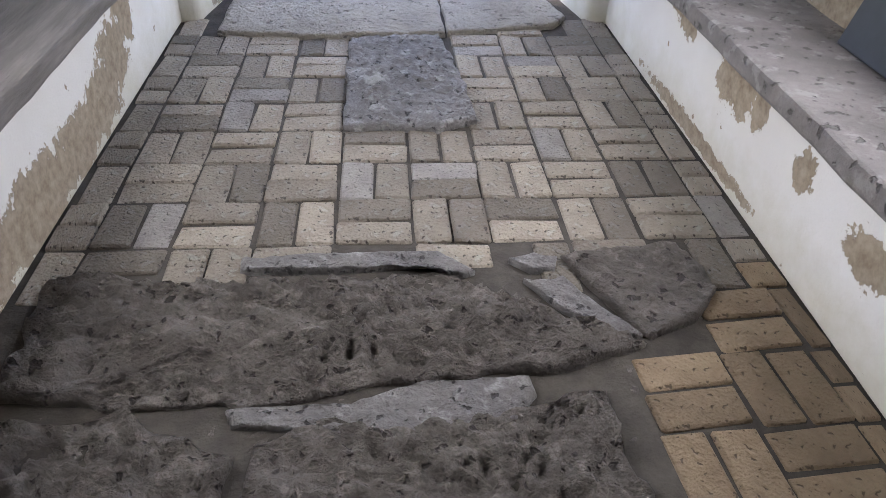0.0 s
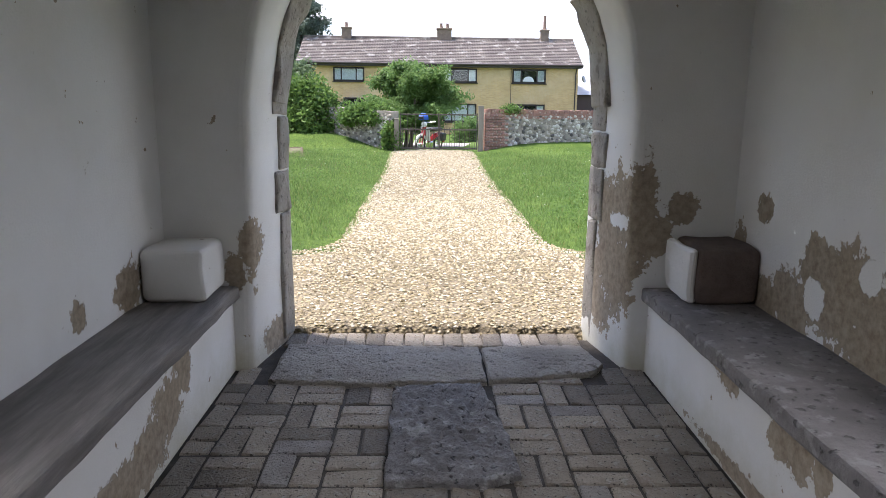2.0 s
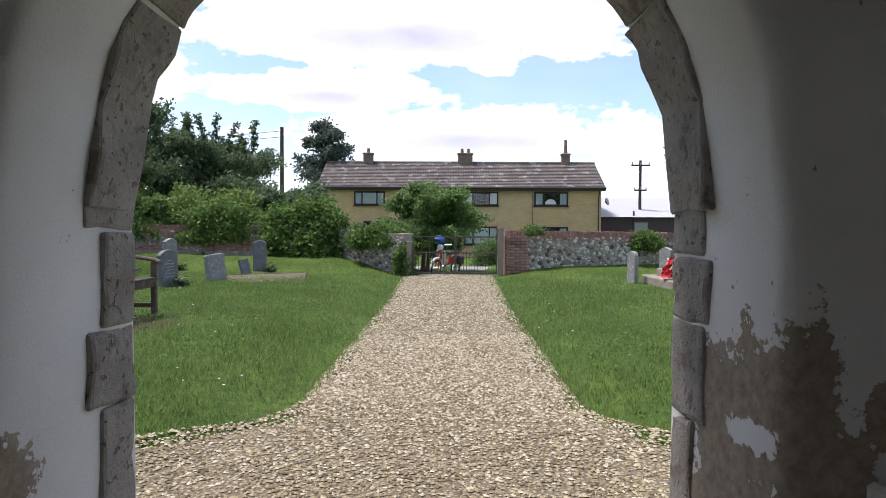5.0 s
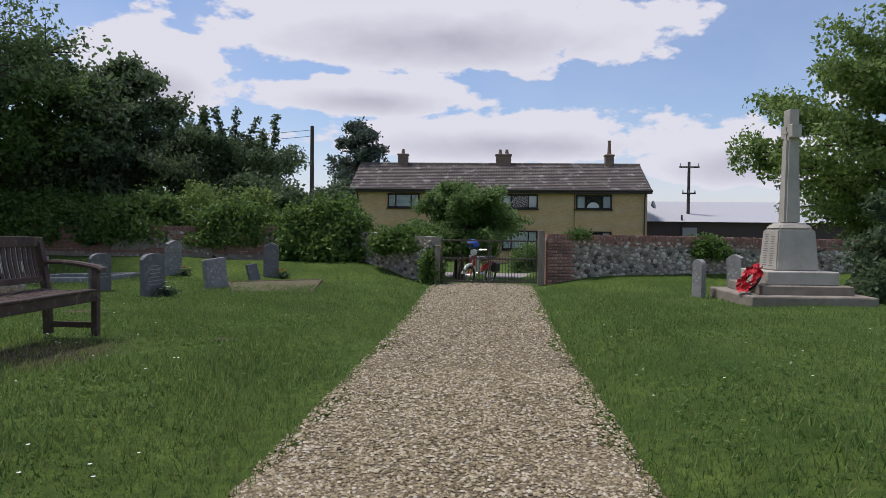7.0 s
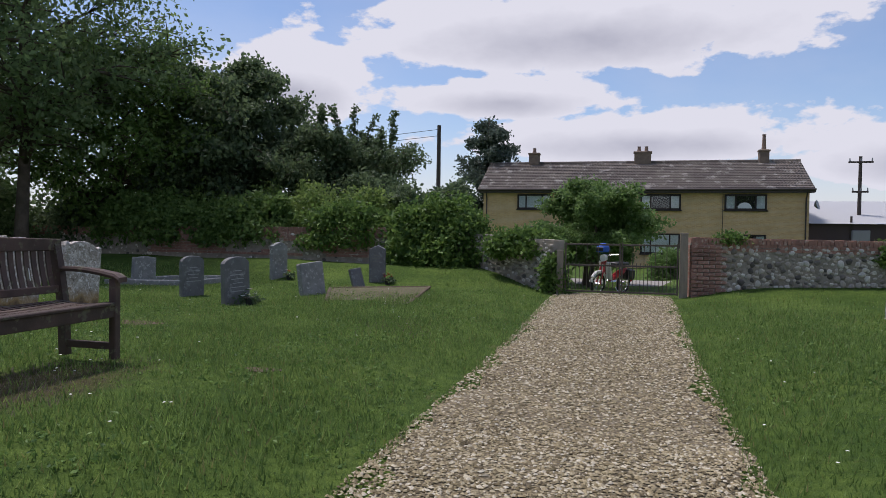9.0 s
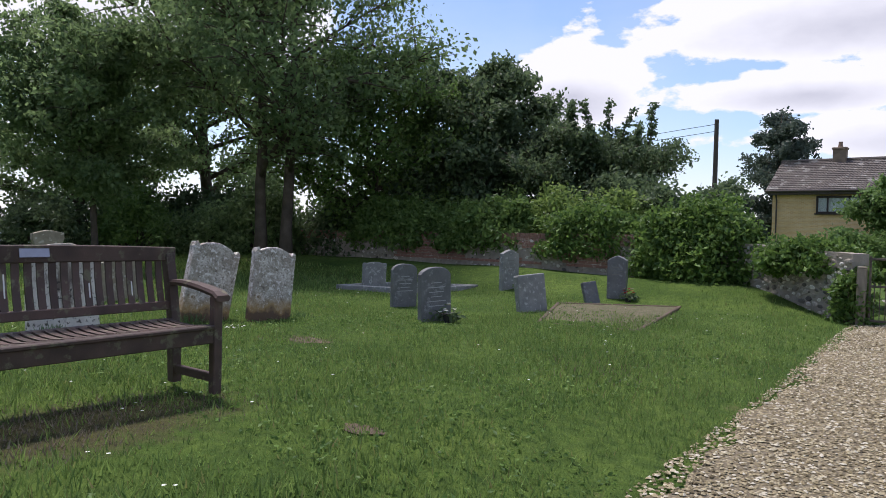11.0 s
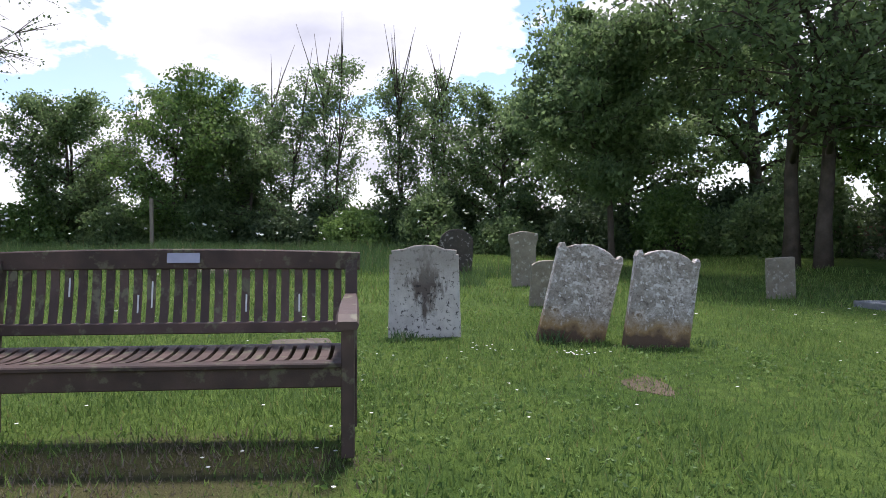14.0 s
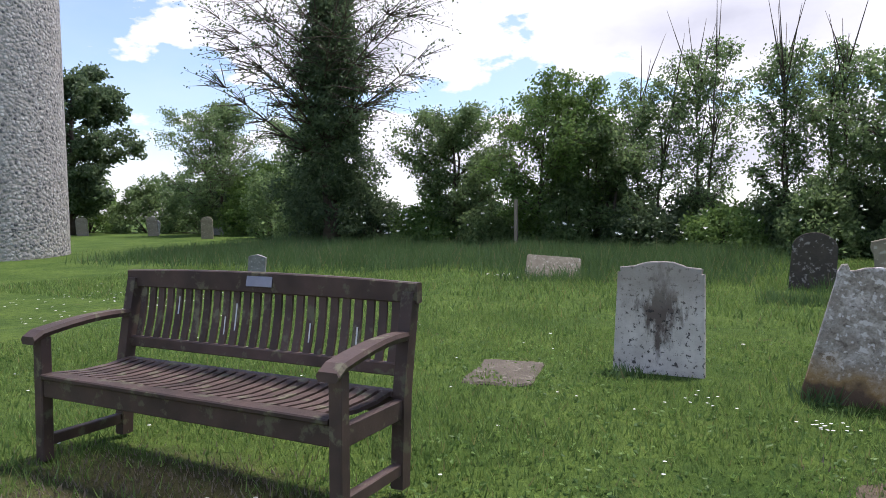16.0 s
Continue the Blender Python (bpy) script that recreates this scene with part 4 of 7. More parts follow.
def flint_run(name, p0, p1, h0, h1, label, thick=0.35, coping=True, pier=0, stones=520, single=0.0):
    """A flint wall from p0 to p1, with flints bedded in its near face and a brick coping."""
    a, c = Vector((*p0, 0)), Vector((*p1, 0))
    L = (c - a).length
    ang = math.degrees(math.atan2(c.y - a.y, c.x - a.x))
    z0 = min(float(gz(*p0)), float(gz(*p1))) - 0.25
    root = thing(name, pose(a.x, a.y, 0, 0, 0, ang), label, "wall", kind="structure")
    b = bmesh.new()
    vs = []
    for x, h in ((0, h0), (L, h1)):
        for y, z in ((-thick / 2, z0), (thick / 2, z0), (thick / 2, h), (-thick / 2, h)):
            vs.append(b.verts.new((x, y, z)))
    for f in ((0, 1, 2, 3), (4, 5, 6, 7), (0, 1, 5, 4), (1, 2, 6, 5), (2, 3, 7, 6), (3, 0, 4, 7)):
        b.faces.new([vs[i] for i in f])
    bmesh.ops.recalc_face_normals(b, faces=b.faces)
    part("core", b, M_MORTAR, root)
    pieces = []
    placed = []
    for _ in range(stones * 6):
        if len(placed) >= stones:
            break
        x, u = frand.uniform(pier + 0.05, L - 0.04), frand.random()
        top = h0 + (h1 - h0) * x / L - 0.05
        z = z0 + 0.2 + (top - z0 - 0.2) * u
        r = frand.uniform(0.028, 0.068)
        if any((x - q[0]) ** 2 + (z - q[1]) ** 2 < (0.8 * (r + q[2])) ** 2 for q in placed):
            continue
        placed.append((x, z, r))
        if x < single and len(placed) < 600:
            o = new("flint", flint_meshes[len(placed) % 8])
            o.parent = root
            o.matrix_basis = pose(x, -thick / 2, z, 0, frand.uniform(-180, 180), 0) @ Matrix.Diagonal((r * 1.25, r, r, 1))
            continue
        n = 7
        ring, ring2 = [], []
        ex = frand.uniform(0.9, 1.5)
        rot = frand.uniform(-0.5, 0.5)
        for k in range(n):
            t = 2 * math.pi * k / n
            q = r * frand.uniform(0.8, 1.15)
            dx, dz = math.cos(t) * q * ex, math.sin(t) * q * 0.85
            dx, dz = dx * math.cos(rot) - dz * math.sin(rot), dx * math.sin(rot) + dz * math.cos(rot)
            ring.append((x + dx, -thick / 2 + 0.01, z + dz))
            ring2.append((x + dx * 0.7, -thick / 2 - r * 0.4, z + dz * 0.7))
        v = ring + ring2 + [(x, -thick / 2 - r * frand.uniform(0.42, 0.6), z)]
        f = [(k, (k + 1) % n, n + (k + 1) % n, n + k) for k in range(n)] + [(n + k, n + (k + 1) % n, 2 * n) for k in range(n)]
        pieces.append((v, f))
    if pieces:
        tagged(part("flints", joined(pieces), M_FLINT, root), kind="stuff")
    pcs = []

    def brick(x, y, z, sx, sy, sz):
        v = [(x + i * sx / 2, y + j * sy / 2, z + k * sz / 2) for k in (-1, 1) for i, j in ((-1, -1), (1, -1), (1, 1), (-1, 1))]
        pcs.append((v, [(0, 1, 2, 3), (4, 5, 6, 7), (0, 1, 5, 4), (1, 2, 6, 5), (2, 3, 7, 6), (3, 0, 4, 7)]))

    if coping:
        x = 0.0
        while x < L:
            top = h0 + (h1 - h0) * x / L
            brick(x + 0.035, 0, top + 0.05 + frand.uniform(-0.01, 0.01), 0.066, thick + 0.05, 0.11)
            x += 0.076
        for row in range(2):
            x = 0.0
            while x < L - 0.1:
                top = h0 + (h1 - h0) * x / L
                brick(x + 0.11, -thick / 2 - 0.004, top - 0.04 - row * 0.075, 0.212, 0.03, 0.064)
                x += 0.224
    if pier:
        z = z0 + 0.03
        row = 0
        while z < h0 - 0.04:
            wdt = pier + (0.11 if row % 2 else 0.0)
            x = 0.0
            while x < wdt - 0.05:
                s = 0.212 if row % 2 else (0.104 if x == 0 else 0.212)
                wall_brick(root, x + s / 2, -thick / 2 - 0.012, z, s, 0.05, 0.064)
                x += s + 0.012
            brick(0.004, 0, z, 0.03, thick - 0.02, 0.064)
            z += 0.076
            row += 1
    if pcs:
        tagged(part("coping_bricks", joined(pcs), M_BRICK, root), kind="stuff")
    return root


flint_run("wall_east_boundary", (1.62, 19.75), (9.5, 20.6), 1.12, 1.05, "flint churchyard wall with a red brick pier and coping", pier=0.55, stones=900, single=3.2)
flint_run("wall_far_boundary", (9.5, 20.6), (20.0, 22.5), 1.05, 1.0, "flint churchyard wall with brick coping", stones=200)
flint_run("wall_gate_boundary", (-3.4, 21.5), (-0.95, 19.85), 1.25, 1.12, "tumbled flint and brick wall under ivy by the gate", pier=0.0, coping=False, stones=330)
flint_run("wall_west_boundary", (-18.0, 22.6), (-3.4, 21.5), 1.15, 1.25, "brick and flint churchyard wall under ivy", coping=True, stones=480)
# patches of plain brick in the west wall
wp = []
for row in range(7):
    for k in range(34):
        x = -12.5 + k * 0.225 + (0.11 if row % 2 else 0)
        if noise.noise(Vector((x * 0.5, row * 0.2, 3))) > -0.12:
            y = 22.6 - (x + 18) / 14.6 * 1.1 - 0.19
            wp.append(((np.array([(i, j, kk) for kk in (-0.032, 0.032) for i, j in ((-0.105, -0.02), (0.105, -0.02), (0.105, 0.02), (-0.105, 0.02))]) + (x, y, 0.62 + row * 0.076)), [(0, 1, 2, 3), (4, 5, 6, 7), (0, 1, 5, 4), (1, 2, 6, 5), (2, 3, 7, 6), (3, 0, 4, 7)]))
tagged(part("brick_facing", joined(wp), M_BRICK), "old red bricks facing the churchyard wall", "brickwork", kind="stuff")

# ---- gate ----


def gate_leaf(x0, x1, label):
    g = thing("iron_gate", pose(x0, GATE_Y, float(gz(0.1, GATE_Y)) + 0.05), label, "gate", "gates of the churchyard")
    w = x1 - x0
    for z in (0.05, 0.58, 1.0):
        part("rail", box(w, 0.024, 0.036, (w / 2, 0, z), 0.004), M_GATE, g)
    for x in (0.012, w - 0.012):
        part("stile", box(0.03, 0.03, 1.03, (x, 0, 0.53), 0.004), M_GATE, g)
    n = 15
    for k in range(1, n):
        h = 1.0 if k % 3 == 0 else 0.62
        x = w * k / n
        part("bar", tube([(x, 0, 0.05), (x, 0, h * 0.6), (x, 0, h), (x, 0, h + 0.03)], [0.007, 0.007, 0.007, 0.003], 6), M_GATE, g)
    return g


gate_leaf(-0.80, 0.30, "black iron churchyard gate leaf with thin upright bars, closed")
gate_leaf(0.32, 1.40, "black iron churchyard gate leaf beside an oak post, closed")


def gate_post(x, s, h, label):
    z = float(gz(x, GATE_Y)) - 0.1
    p = thing("gate_post", pose(x, GATE_Y + 0.02, z), label, "post", "gate posts")
    b = box(s, s, h, (0, 0, h / 2), 0.014, seg=2)
    part("shaft", roughen(b, 0.005, 5, cuts=2), M_POST, p)
    part("cap", box(s + 0.01, s + 0.01, 0.03, (0, 0, h + 0.012), 0.01), M_POST, p)


gate_post(1.50, 0.15, 1.36, "square weathered oak gate post beside the brick pier")
gate_post(-0.90, 0.13, 1.0, "short weathered gate post half hidden by ivy")

# ---- yellow brick house ----
HZ, HX0, HX1, HY = -0.98, -9.45, 11.25, 53.0


def house():
    h = thing("house", pose(0, HY, HZ), "long two-storey yellow brick house with a tiled roof", "house")
    ev, rd, dp = 5.25, 7.35, 8.0
    b = bmesh.new()
    vs = [b.verts.new(p) for p in ((HX0, 0.15, 0), (HX1, 0.15, 0), (HX1, dp, 0), (HX0, dp, 0), (HX0, 0.15, ev), (HX1, 0.15, ev), (HX1, dp, ev), (HX0, dp, ev), (HX0, dp / 2, rd - 0.15), (HX1, dp / 2, rd - 0.15))]
    for f in ((0, 1, 5, 4), (2, 3, 7, 6), (1, 2, 6, 9, 5), (3, 0, 4, 8, 7)):
        b.faces.new([vs[i] for i in f])
    bmesh.ops.recalc_face_normals(b, faces=b.faces)
    part("wall", b, M_HOUSE, h)
    for s in (-1, 1):
        b = bmesh.new()
        y_e, y_r = (dp / 2 - s * (dp / 2 + 0.35)), dp / 2
        z_e = ev - 0.1
        n = 110
        nr = 17
        # rows of tiles step down the slope, waved across, in one skin
        lines = []
        for r in range(nr):
            for ff, up in ((r / nr, 0.045), ((r + 1) / nr, 0.0)):
                lines.append([b.verts.new((HX0 - 0.35 + (HX1 - HX0 + 0.6) * i / (2 * n), y_e + (y_r - y_e) * ff, z_e + (rd - z_e) * ff + up + 0.028 * (i % 2))) for i in range(2 * n + 1)])
        for lo, hi in zip(lines, lines[1:]):
            for i in range(2 * n):
                b.faces.new((lo[i], lo[i + 1], hi[i + 1], hi[i]))
        bmesh.ops.recalc_face_normals(b, faces=b.faces)
        part("roof", b, M_TILE, h)
    part("ridge_tiles", tube([(HX0 - 0.35, dp / 2, rd + 0.02), (0, dp / 2, rd + 0.03), (HX1 + 0.25, dp / 2, rd + 0.02)], 0.12, 8), M_TILE, h)
    part("gutter", tube([(HX0 - 0.35, -0.38, ev - 0.06), (0, -0.38, ev - 0.08), (HX1 + 0.25, -0.38, ev - 0.06)], 0.07, 8), M_GUTTER, h)
    part("fascia", box(HX1 - HX0 + 0.5, 0.04, 0.24, ((HX0 + HX1) / 2, -0.28, ev - 0.12), 0.005), M_GUTTER, h)
    part("soffit", box(HX1 - HX0 + 0.4, 0.44, 0.03, ((HX0 + HX1) / 2, -0.06, ev - 0.25)), M_GUTTER, h)
    for x in (HX0 + 0.25, HX1 - 0.2):
        part("downpipe", tube([(x, 0.05, 0), (x, 0.05, ev - 0.6), (x, -0.3, ev - 0.15)], 0.045, 8), M_GUTTER, h)
    part("downpipe", tube([(6.2, 0.09, 0), (6.2, 0.09, ev - 0.3)], 0.02, 6), M_GUTTER, h)
    for x, w, top, pots in ((-6.45, 0.75, 8.15, 1), (1.25, 1.15, 8.15, 2), (9.2, 0.62, 8.15, 1)):
        c = part("chimney", box(w, 0.6, 1.7, (x, dp / 2, top - 0.85), 0.02), M_CHIM, h)
        part("cap", box(w + 0.12, 0.72, 0.12, (x, dp / 2, top - 0.08), 0.02), M_CHIM, c)
        for i in range(pots):
            px = x + (i - (pots - 1) / 2) * 0.5
            tall = 1.05 if x > 8 else 0.35
            part("chimney_pot", tube([(px, dp / 2, top - 0.02), (px, dp / 2, top + tall * 0.2), (px, dp / 2, top + tall * 0.9), (px, dp / 2, top + tall)], [0.17, 0.14, 0.11, 0.13], 10), M_POT, c)

    def window(x0, x1, z0, z1, lights, dark=0, curtain=True):
        w = part("window", box(x1 - x0, 0.05, z1 - z0, ((x0 + x1) / 2, 0.13, (z0 + z1) / 2)), M_DARKROOM, h)
        t = 0.11
        for a, bq, c, d in ((x0, x1, z0, z0 + t), (x0, x1, z1 - t, z1), (x0, x0 + t, z0, z1), (x1 - t, x1, z0, z1)):
            part("window_frame", box(bq - a, 0.1, d - c, ((a + bq) / 2, 0.07, (c + d) / 2), 0.01), M_WFRAME, w)
        for k in range(1, lights):
            xx = x0 + (x1 - x0) * (0.26 if k == 1 else 0.74) if lights == 3 else x0 + (x1 - x0) * k / lights
            part("mullion", box(0.09, 0.09, z1 - z0, (xx, 0.065, (z0 + z1) / 2), 0.01), M_WFRAME, w)
        part("window_sill", box(x1 - x0 + 0.15, 0.16, 0.08, ((x0 + x1) / 2, 0.06, z0 - 0.03), 0.01), M_WFRAME, w)
        g = part("pane", box(x1 - x0 - 0.1, 0.008, z1 - z0 - 0.1, ((x0 + x1) / 2, 0.08, (z0 + z1) / 2)), bpy.data.materials["pane_glass"], w)
        g.visible_shadow = False
        spans = ((x0 + 0.1, x1 - 0.1),) if curtain == "full" else ((x0 + 0.1, x0 + 0.1 + 0.22 * (x1 - x0)), (x1 - 0.1 - 0.22 * (x1 - x0), x1 - 0.1)) if curtain else ()
        for a, c in spans:
            cb = bmesh.new()
            n = 14
            r0 = [cb.verts.new((a + (c - a) * i / n, 0.097 - 0.008 * (i % 2), z0 + 0.1)) for i in range(n + 1)]
            r1 = [cb.verts.new((a + (c - a) * i / n, 0.097 - 0.008 * (i % 2), z1 - 0.1)) for i in range(n + 1)]
            for i in range(n):
                cb.faces.new((r0[i], r0[i + 1], r1[i + 1], r1[i]))
            part("curtain", cb, M_CURTAIN, w)
        return w

    u0, u1, l0, l1 = 3.88, 4.9, 0.98, 2.34
    window(-7.05, -4.75, u0, u1, 3, curtain="full")
    window(1.1, 3.65, u0, u1, 3, curtain=True)
    ww = window(6.3, 8.8, u0, u1, 3, curtain=True)
    fan = [(0.42 * math.cos(t), 0.38 * math.sin(t)) for t in np.linspace(0, math.pi, 13)]
    fb = extruded(fan, 0.02)
    bmesh.ops.translate(fb, vec=(7.5, 0.05, u0 + 0.12), verts=fb.verts)
    part("fan_ornament", fb, M_CURTAIN, ww)
    window(1.15, 3.65, l0, l1, 3, curtain="full")
    window(-1.7, 0.2, l0, l1, 3, curtain="full")
    window(6.3, 8.8, l0, l1, 3)
    window(-7.05, -4.75, l0, l1, 3)
    d = part("porch_box", box(1.9, 0.9, 1.5, (-5.3, -0.3, 1.95), 0.03), M_WFRAME, h, "dark projecting bay with a lattice window")
    part("pane", box(1.3, 0.03, 1.0, (-5.3, -0.77, 2.1)), bpy.data.materials["pane_glass"], d)
    dish = tube([(HX1 + 0.25, 0.0, 4.2), (HX1 + 0.33, -0.05, 4.22), (HX1 + 0.42, -0.1, 4.25)], [0.06, 0.22, 0.30], 12)
    part("satellite_dish", dish, M_GALV, h)
    return h


house()

# pale lane and low fence beyond the gate
lane = box(120, 2.6, 0.05, (0, 29.5, float(gz(0, 29.5)) + 0.02))
tagged(part("road", lane, M_ROAD), "pale narrow lane beyond the gate", "road", kind="structure")

# ---- barn and far things ----
barn = thing("barn", pose(19.5, 62.0, -1.0), "long brown farm shed with a pale sheet roof", "barn")
part("wall", box(22, 12, 3.2, (0, 0, 1.6), 0.03), M_BROWNCLAD, barn)
b = bmesh.new()
pr = [(-11.3, -6.4, 3.15), (11.3, -6.4, 3.15), (11.3, 0, 4.9), (-11.3, 0, 4.9), (-11.3, 6.4, 3.15), (11.3, 6.4, 3.15)]
vs = [b.verts.new(p) for p in pr]
b.faces.new((vs[0], vs[1], vs[2], vs[3])), b.faces.new((vs[3], vs[2], vs[5], vs[4]))
b.faces.new((vs[0], vs[3], vs[4])), b.faces.new((vs[1], vs[5], vs[2]))
part("roof", b, M_WHITEMETAL, barn)
shed = thing("white_shed", pose(13.6, 47.0, -1.0), "low white flat-roofed outbuilding beyond the wall", "shed")
part("wall", box(5.0, 3, 1.7, (0, 0, 0.85), 0.02), M_BROWNCLAD, shed)
part("roof", box(5.3, 3.3, 0.28, (0, 0, 1.82), 0.02), M_WHITEMETAL, shed)


def utility_pole(x, y, h, arms, label, r=0.13):
    p = thing("telegraph_pole", pose(x, y, float(gz(x, y))), label, "pole", "telegraph poles")
    part("shaft", tube([(0, 0, -0.2), (0, 0, h / 2), (0, 0, h)], [r, r * 0.85, r * 0.7], 8), M_POLE, p)
    for z, w in arms:
        part("crossarm", box(w, 0.12, 0.12, (0, -0.1, z), 0.01), M_POLE, p)
        for s in (-0.45, -0.0, 0.45):
            part("insulator", tube([(s * w, -0.1, z + 0.05), (s * w, -0.1, z + 0.28)], [0.05, 0.03], 6), M_GALV, p)
    return p


utility_pole(-9.9, 42.8, 7.9, [], "tall dark wooden telegraph pole behind the trees", 0.15)
utility_pole(15.4, 58.0, 7.6, [(7.2, 1.5), (5.2, 1.0)], "wooden power pole with two crossarms", 0.15)
utility_pole(14.4, 56.0, 3.5, [], "short dark pole with a transformer box", 0.10)
part_box = thing("transformer", pose(14.95, 56.2, 1.1), "grey transformer box on the pole", "transformer")
part("case", box(1.1, 0.7, 1.3, (0, 0, 0), 0.05), M_GALV, part_box)
wires = thing("overhead_wires", pose(0, 0, 0), "thin overhead wires running to the telegraph pole", "cable")
for dz in (0.0, 0.35):
    pts = [(-9.9 - 36 * s, 42.8 + 4 * s, 6.6 + dz - 3.2 * s * (1 - s) * 0.8 - 0.3 * s) for s in np.linspace(0, 1, 14)]
    part("wire", tube(pts, 0.014, 5), M_BLACK, wires)

# ---- church tower seen across the churchyard ----
tb = bmesh.new()
rings = []
for k, z in enumerate(np.linspace(-0.3, 19, 30)):
    r = 3.05 - 0.018 * z
    rings.append([tb.verts.new((r * math.cos(a), r * math.sin(a), z)) for a in np.linspace(0, 2 * math.pi, 48, endpoint=False)])
for p, q in zip(rings, rings[1:]):
    for i in range(48):
        tb.faces.new((p[i], p[(i + 1) % 48], q[(i + 1) % 48], q[i]))
tb.faces.new(rings[-1])
bmesh.ops.recalc_face_normals(tb, faces=tb.faces)
tower = thing("church_tower", pose(-16.0, -14.9, float(gz(-16.0, -14.9))), "round church tower of grey and white flint", "tower")
smooth(part("wall", tb, M_FLINTWALL, tower))

# ---- wooden bench ----


def wooden_bench():
    w, d = 1.82, 0.56
    root = thing("bench", pose(-3.68, 8.89, float(gz(-3.8, 8.9)) + 0.03, 0, 0, 90), "dark weathered hardwood memorial bench with slatted back on grass", "bench")
    hw = w / 2
    for s in (-1, 1):
        x = s * hw
        part("leg", box(0.062, 0.062, 0.635, (x, -d / 2 + 0.03, 0.305), 0.006), M_BENCHWOOD, root)
        pts = [(x, d / 2 - 0.06, 0.0), (x, d / 2 - 0.04, 0.42), (x, d / 2 + 0.0, 0.66), (x, d / 2 + 0.045, 0.88)]
        b = bmesh.new()
        rr = [[b.verts.new((px + i * 0.031, py + j * 0.034, pz)) for i, j in ((-1, -1), (1, -1), (1, 1), (-1, 1))] for px, py, pz in pts]
        for p, q in zip(rr, rr[1:]):
            for i in range(4):
                b.faces.new((p[i], p[(i + 1) % 4], q[(i + 1) % 4], q[i]))
        b.faces.new(rr[0]), b.faces.new(rr[-1])
        bmesh.ops.recalc_face_normals(b, faces=b.faces)
        part("leg", b, M_BENCHWOOD, root)
        part("stretcher", box(0.045, d - 0.08, 0.055, (x, -0.02, 0.09), 0.005), M_BENCHWOOD, root)
        part("side_rail", box(0.04, d - 0.08, 0.09, (x, -0.02, 0.36), 0.005), M_BENCHWOOD, root)
        # curved armrest
        b = bmesh.new()
        prev = None
        n = 12
        for i in range(n + 1):
            t = i / n
            y = -d / 2 - 0.045 + (d + 0.02) * t
            z = 0.635 + 0.055 * math.sin(t * math.pi * 0.62) - (0.02 if i == 0 else 0)
            hwid = 0.042 + 0.012 * math.cos(t * 2.4)
            ring = [b.verts.new((x + a * hwid, y, z + c)) for a, c in ((-1, 0), (-0.8, -0.022), (0.8, -0.022), (1, 0), (0.8, 0.018), (-0.8, 0.018))]
            if prev:
                for k in range(6):
                    b.faces.new((prev[k], prev[(k + 1) % 6], ring[(k + 1) % 6], ring[k]))
            else:
                b.faces.new(ring)
            prev = ring
        b.faces.new(prev)
        bmesh.ops.recalc_face_normals(b, faces=b.faces)
        part("armrest", b, M_BENCHWOOD, root)

    def rail(name, z, h, y, th, bow=0.0, hz=0.0, x_in=0.0):
        b = bmesh.new()
        prev = None
        n = 16
        for i in range(n + 1):
            t = i / n * 2 - 1
            x = t * (hw - x_in)
            up = hz * (1 - t * t)
            yy = y + bow * (1 - t * t)
            ring = [b.verts.new((x, yy + a * th / 2, z + c * h / 2 + (up if c > 0 else up * 0.3))) for a, c in ((-1, -1), (1, -1), (1, 1), (-1, 1))]
            if prev:
                for k in range(4):
                    b.faces.new((prev[k], prev[(k + 1) % 4], ring[(k + 1) % 4], ring[k]))
            else:
                b.faces.new(ring)
            prev = ring
        b.faces.new(prev)
        bmesh.ops.recalc_face_normals(b, faces=b.faces)
        bmesh.ops.bevel(b, geom=[e for e in b.edges if abs((e.verts[0].co - e.verts[1].co).normalized().x) > 0.9], offset=0.006, affect="EDGES")
        return part(name, b, M_BENCHWOOD, root)

    rail("front_rail", 0.37, 0.10, -d / 2 + 0.03, 0.04, x_in=0.03)
    rail("back_rail", 0.37, 0.08, d / 2 - 0.05, 0.04, x_in=0.03)
    top = rail("top_rail", 0.875, 0.095, d / 2 + 0.045, 0.045, 0.0, 0.018, x_in=-0.045)
    rail("lower_rail", 0.525, 0.06, d / 2 - 0.01, 0.036, x_in=0.03)
    rail("seat_edge", 0.425, 0.026, -d / 2 + 0.035, 0.085, x_in=0.03)
    rail("seat_edge", 0.425, 0.026, d / 2 - 0.055, 0.06, x_in=0.03)
    part("plaque", box(0.17, 0.006, 0.055, (0.03, d / 2 + 0.018, 0.893), 0.002, turn=pose(0, 0, 0, -10)), M_PLAQUE, top, "small engraved metal plaque")
    n = 25
    for i in range(n):
        x = -hw + 0.075 + (w - 0.15) * i / (n - 1)
        b = bmesh.new()
        prev = None
        for t in (0, 0.33, 0.66, 1.0):
            y = d / 2 - 0.01 + 0.055 * t + 0.010 * math.sin(t * math.pi)
            z = 0.545 + 0.30 * t
            ring = [b.verts.new((x + a * 0.021, y + c * 0.007, z)) for a, c in ((-1, -1), (1, -1), (1, 1), (-1, 1))]
            if prev:
                for k in range(4):
                    b.faces.new((prev[k], prev[(k + 1) % 4], ring[(k + 1) % 4], ring[k]))
            prev = ring
        bmesh.ops.recalc_face_normals(b, faces=b.faces)
        sl = part("slat", b, M_BENCHWOOD, root)
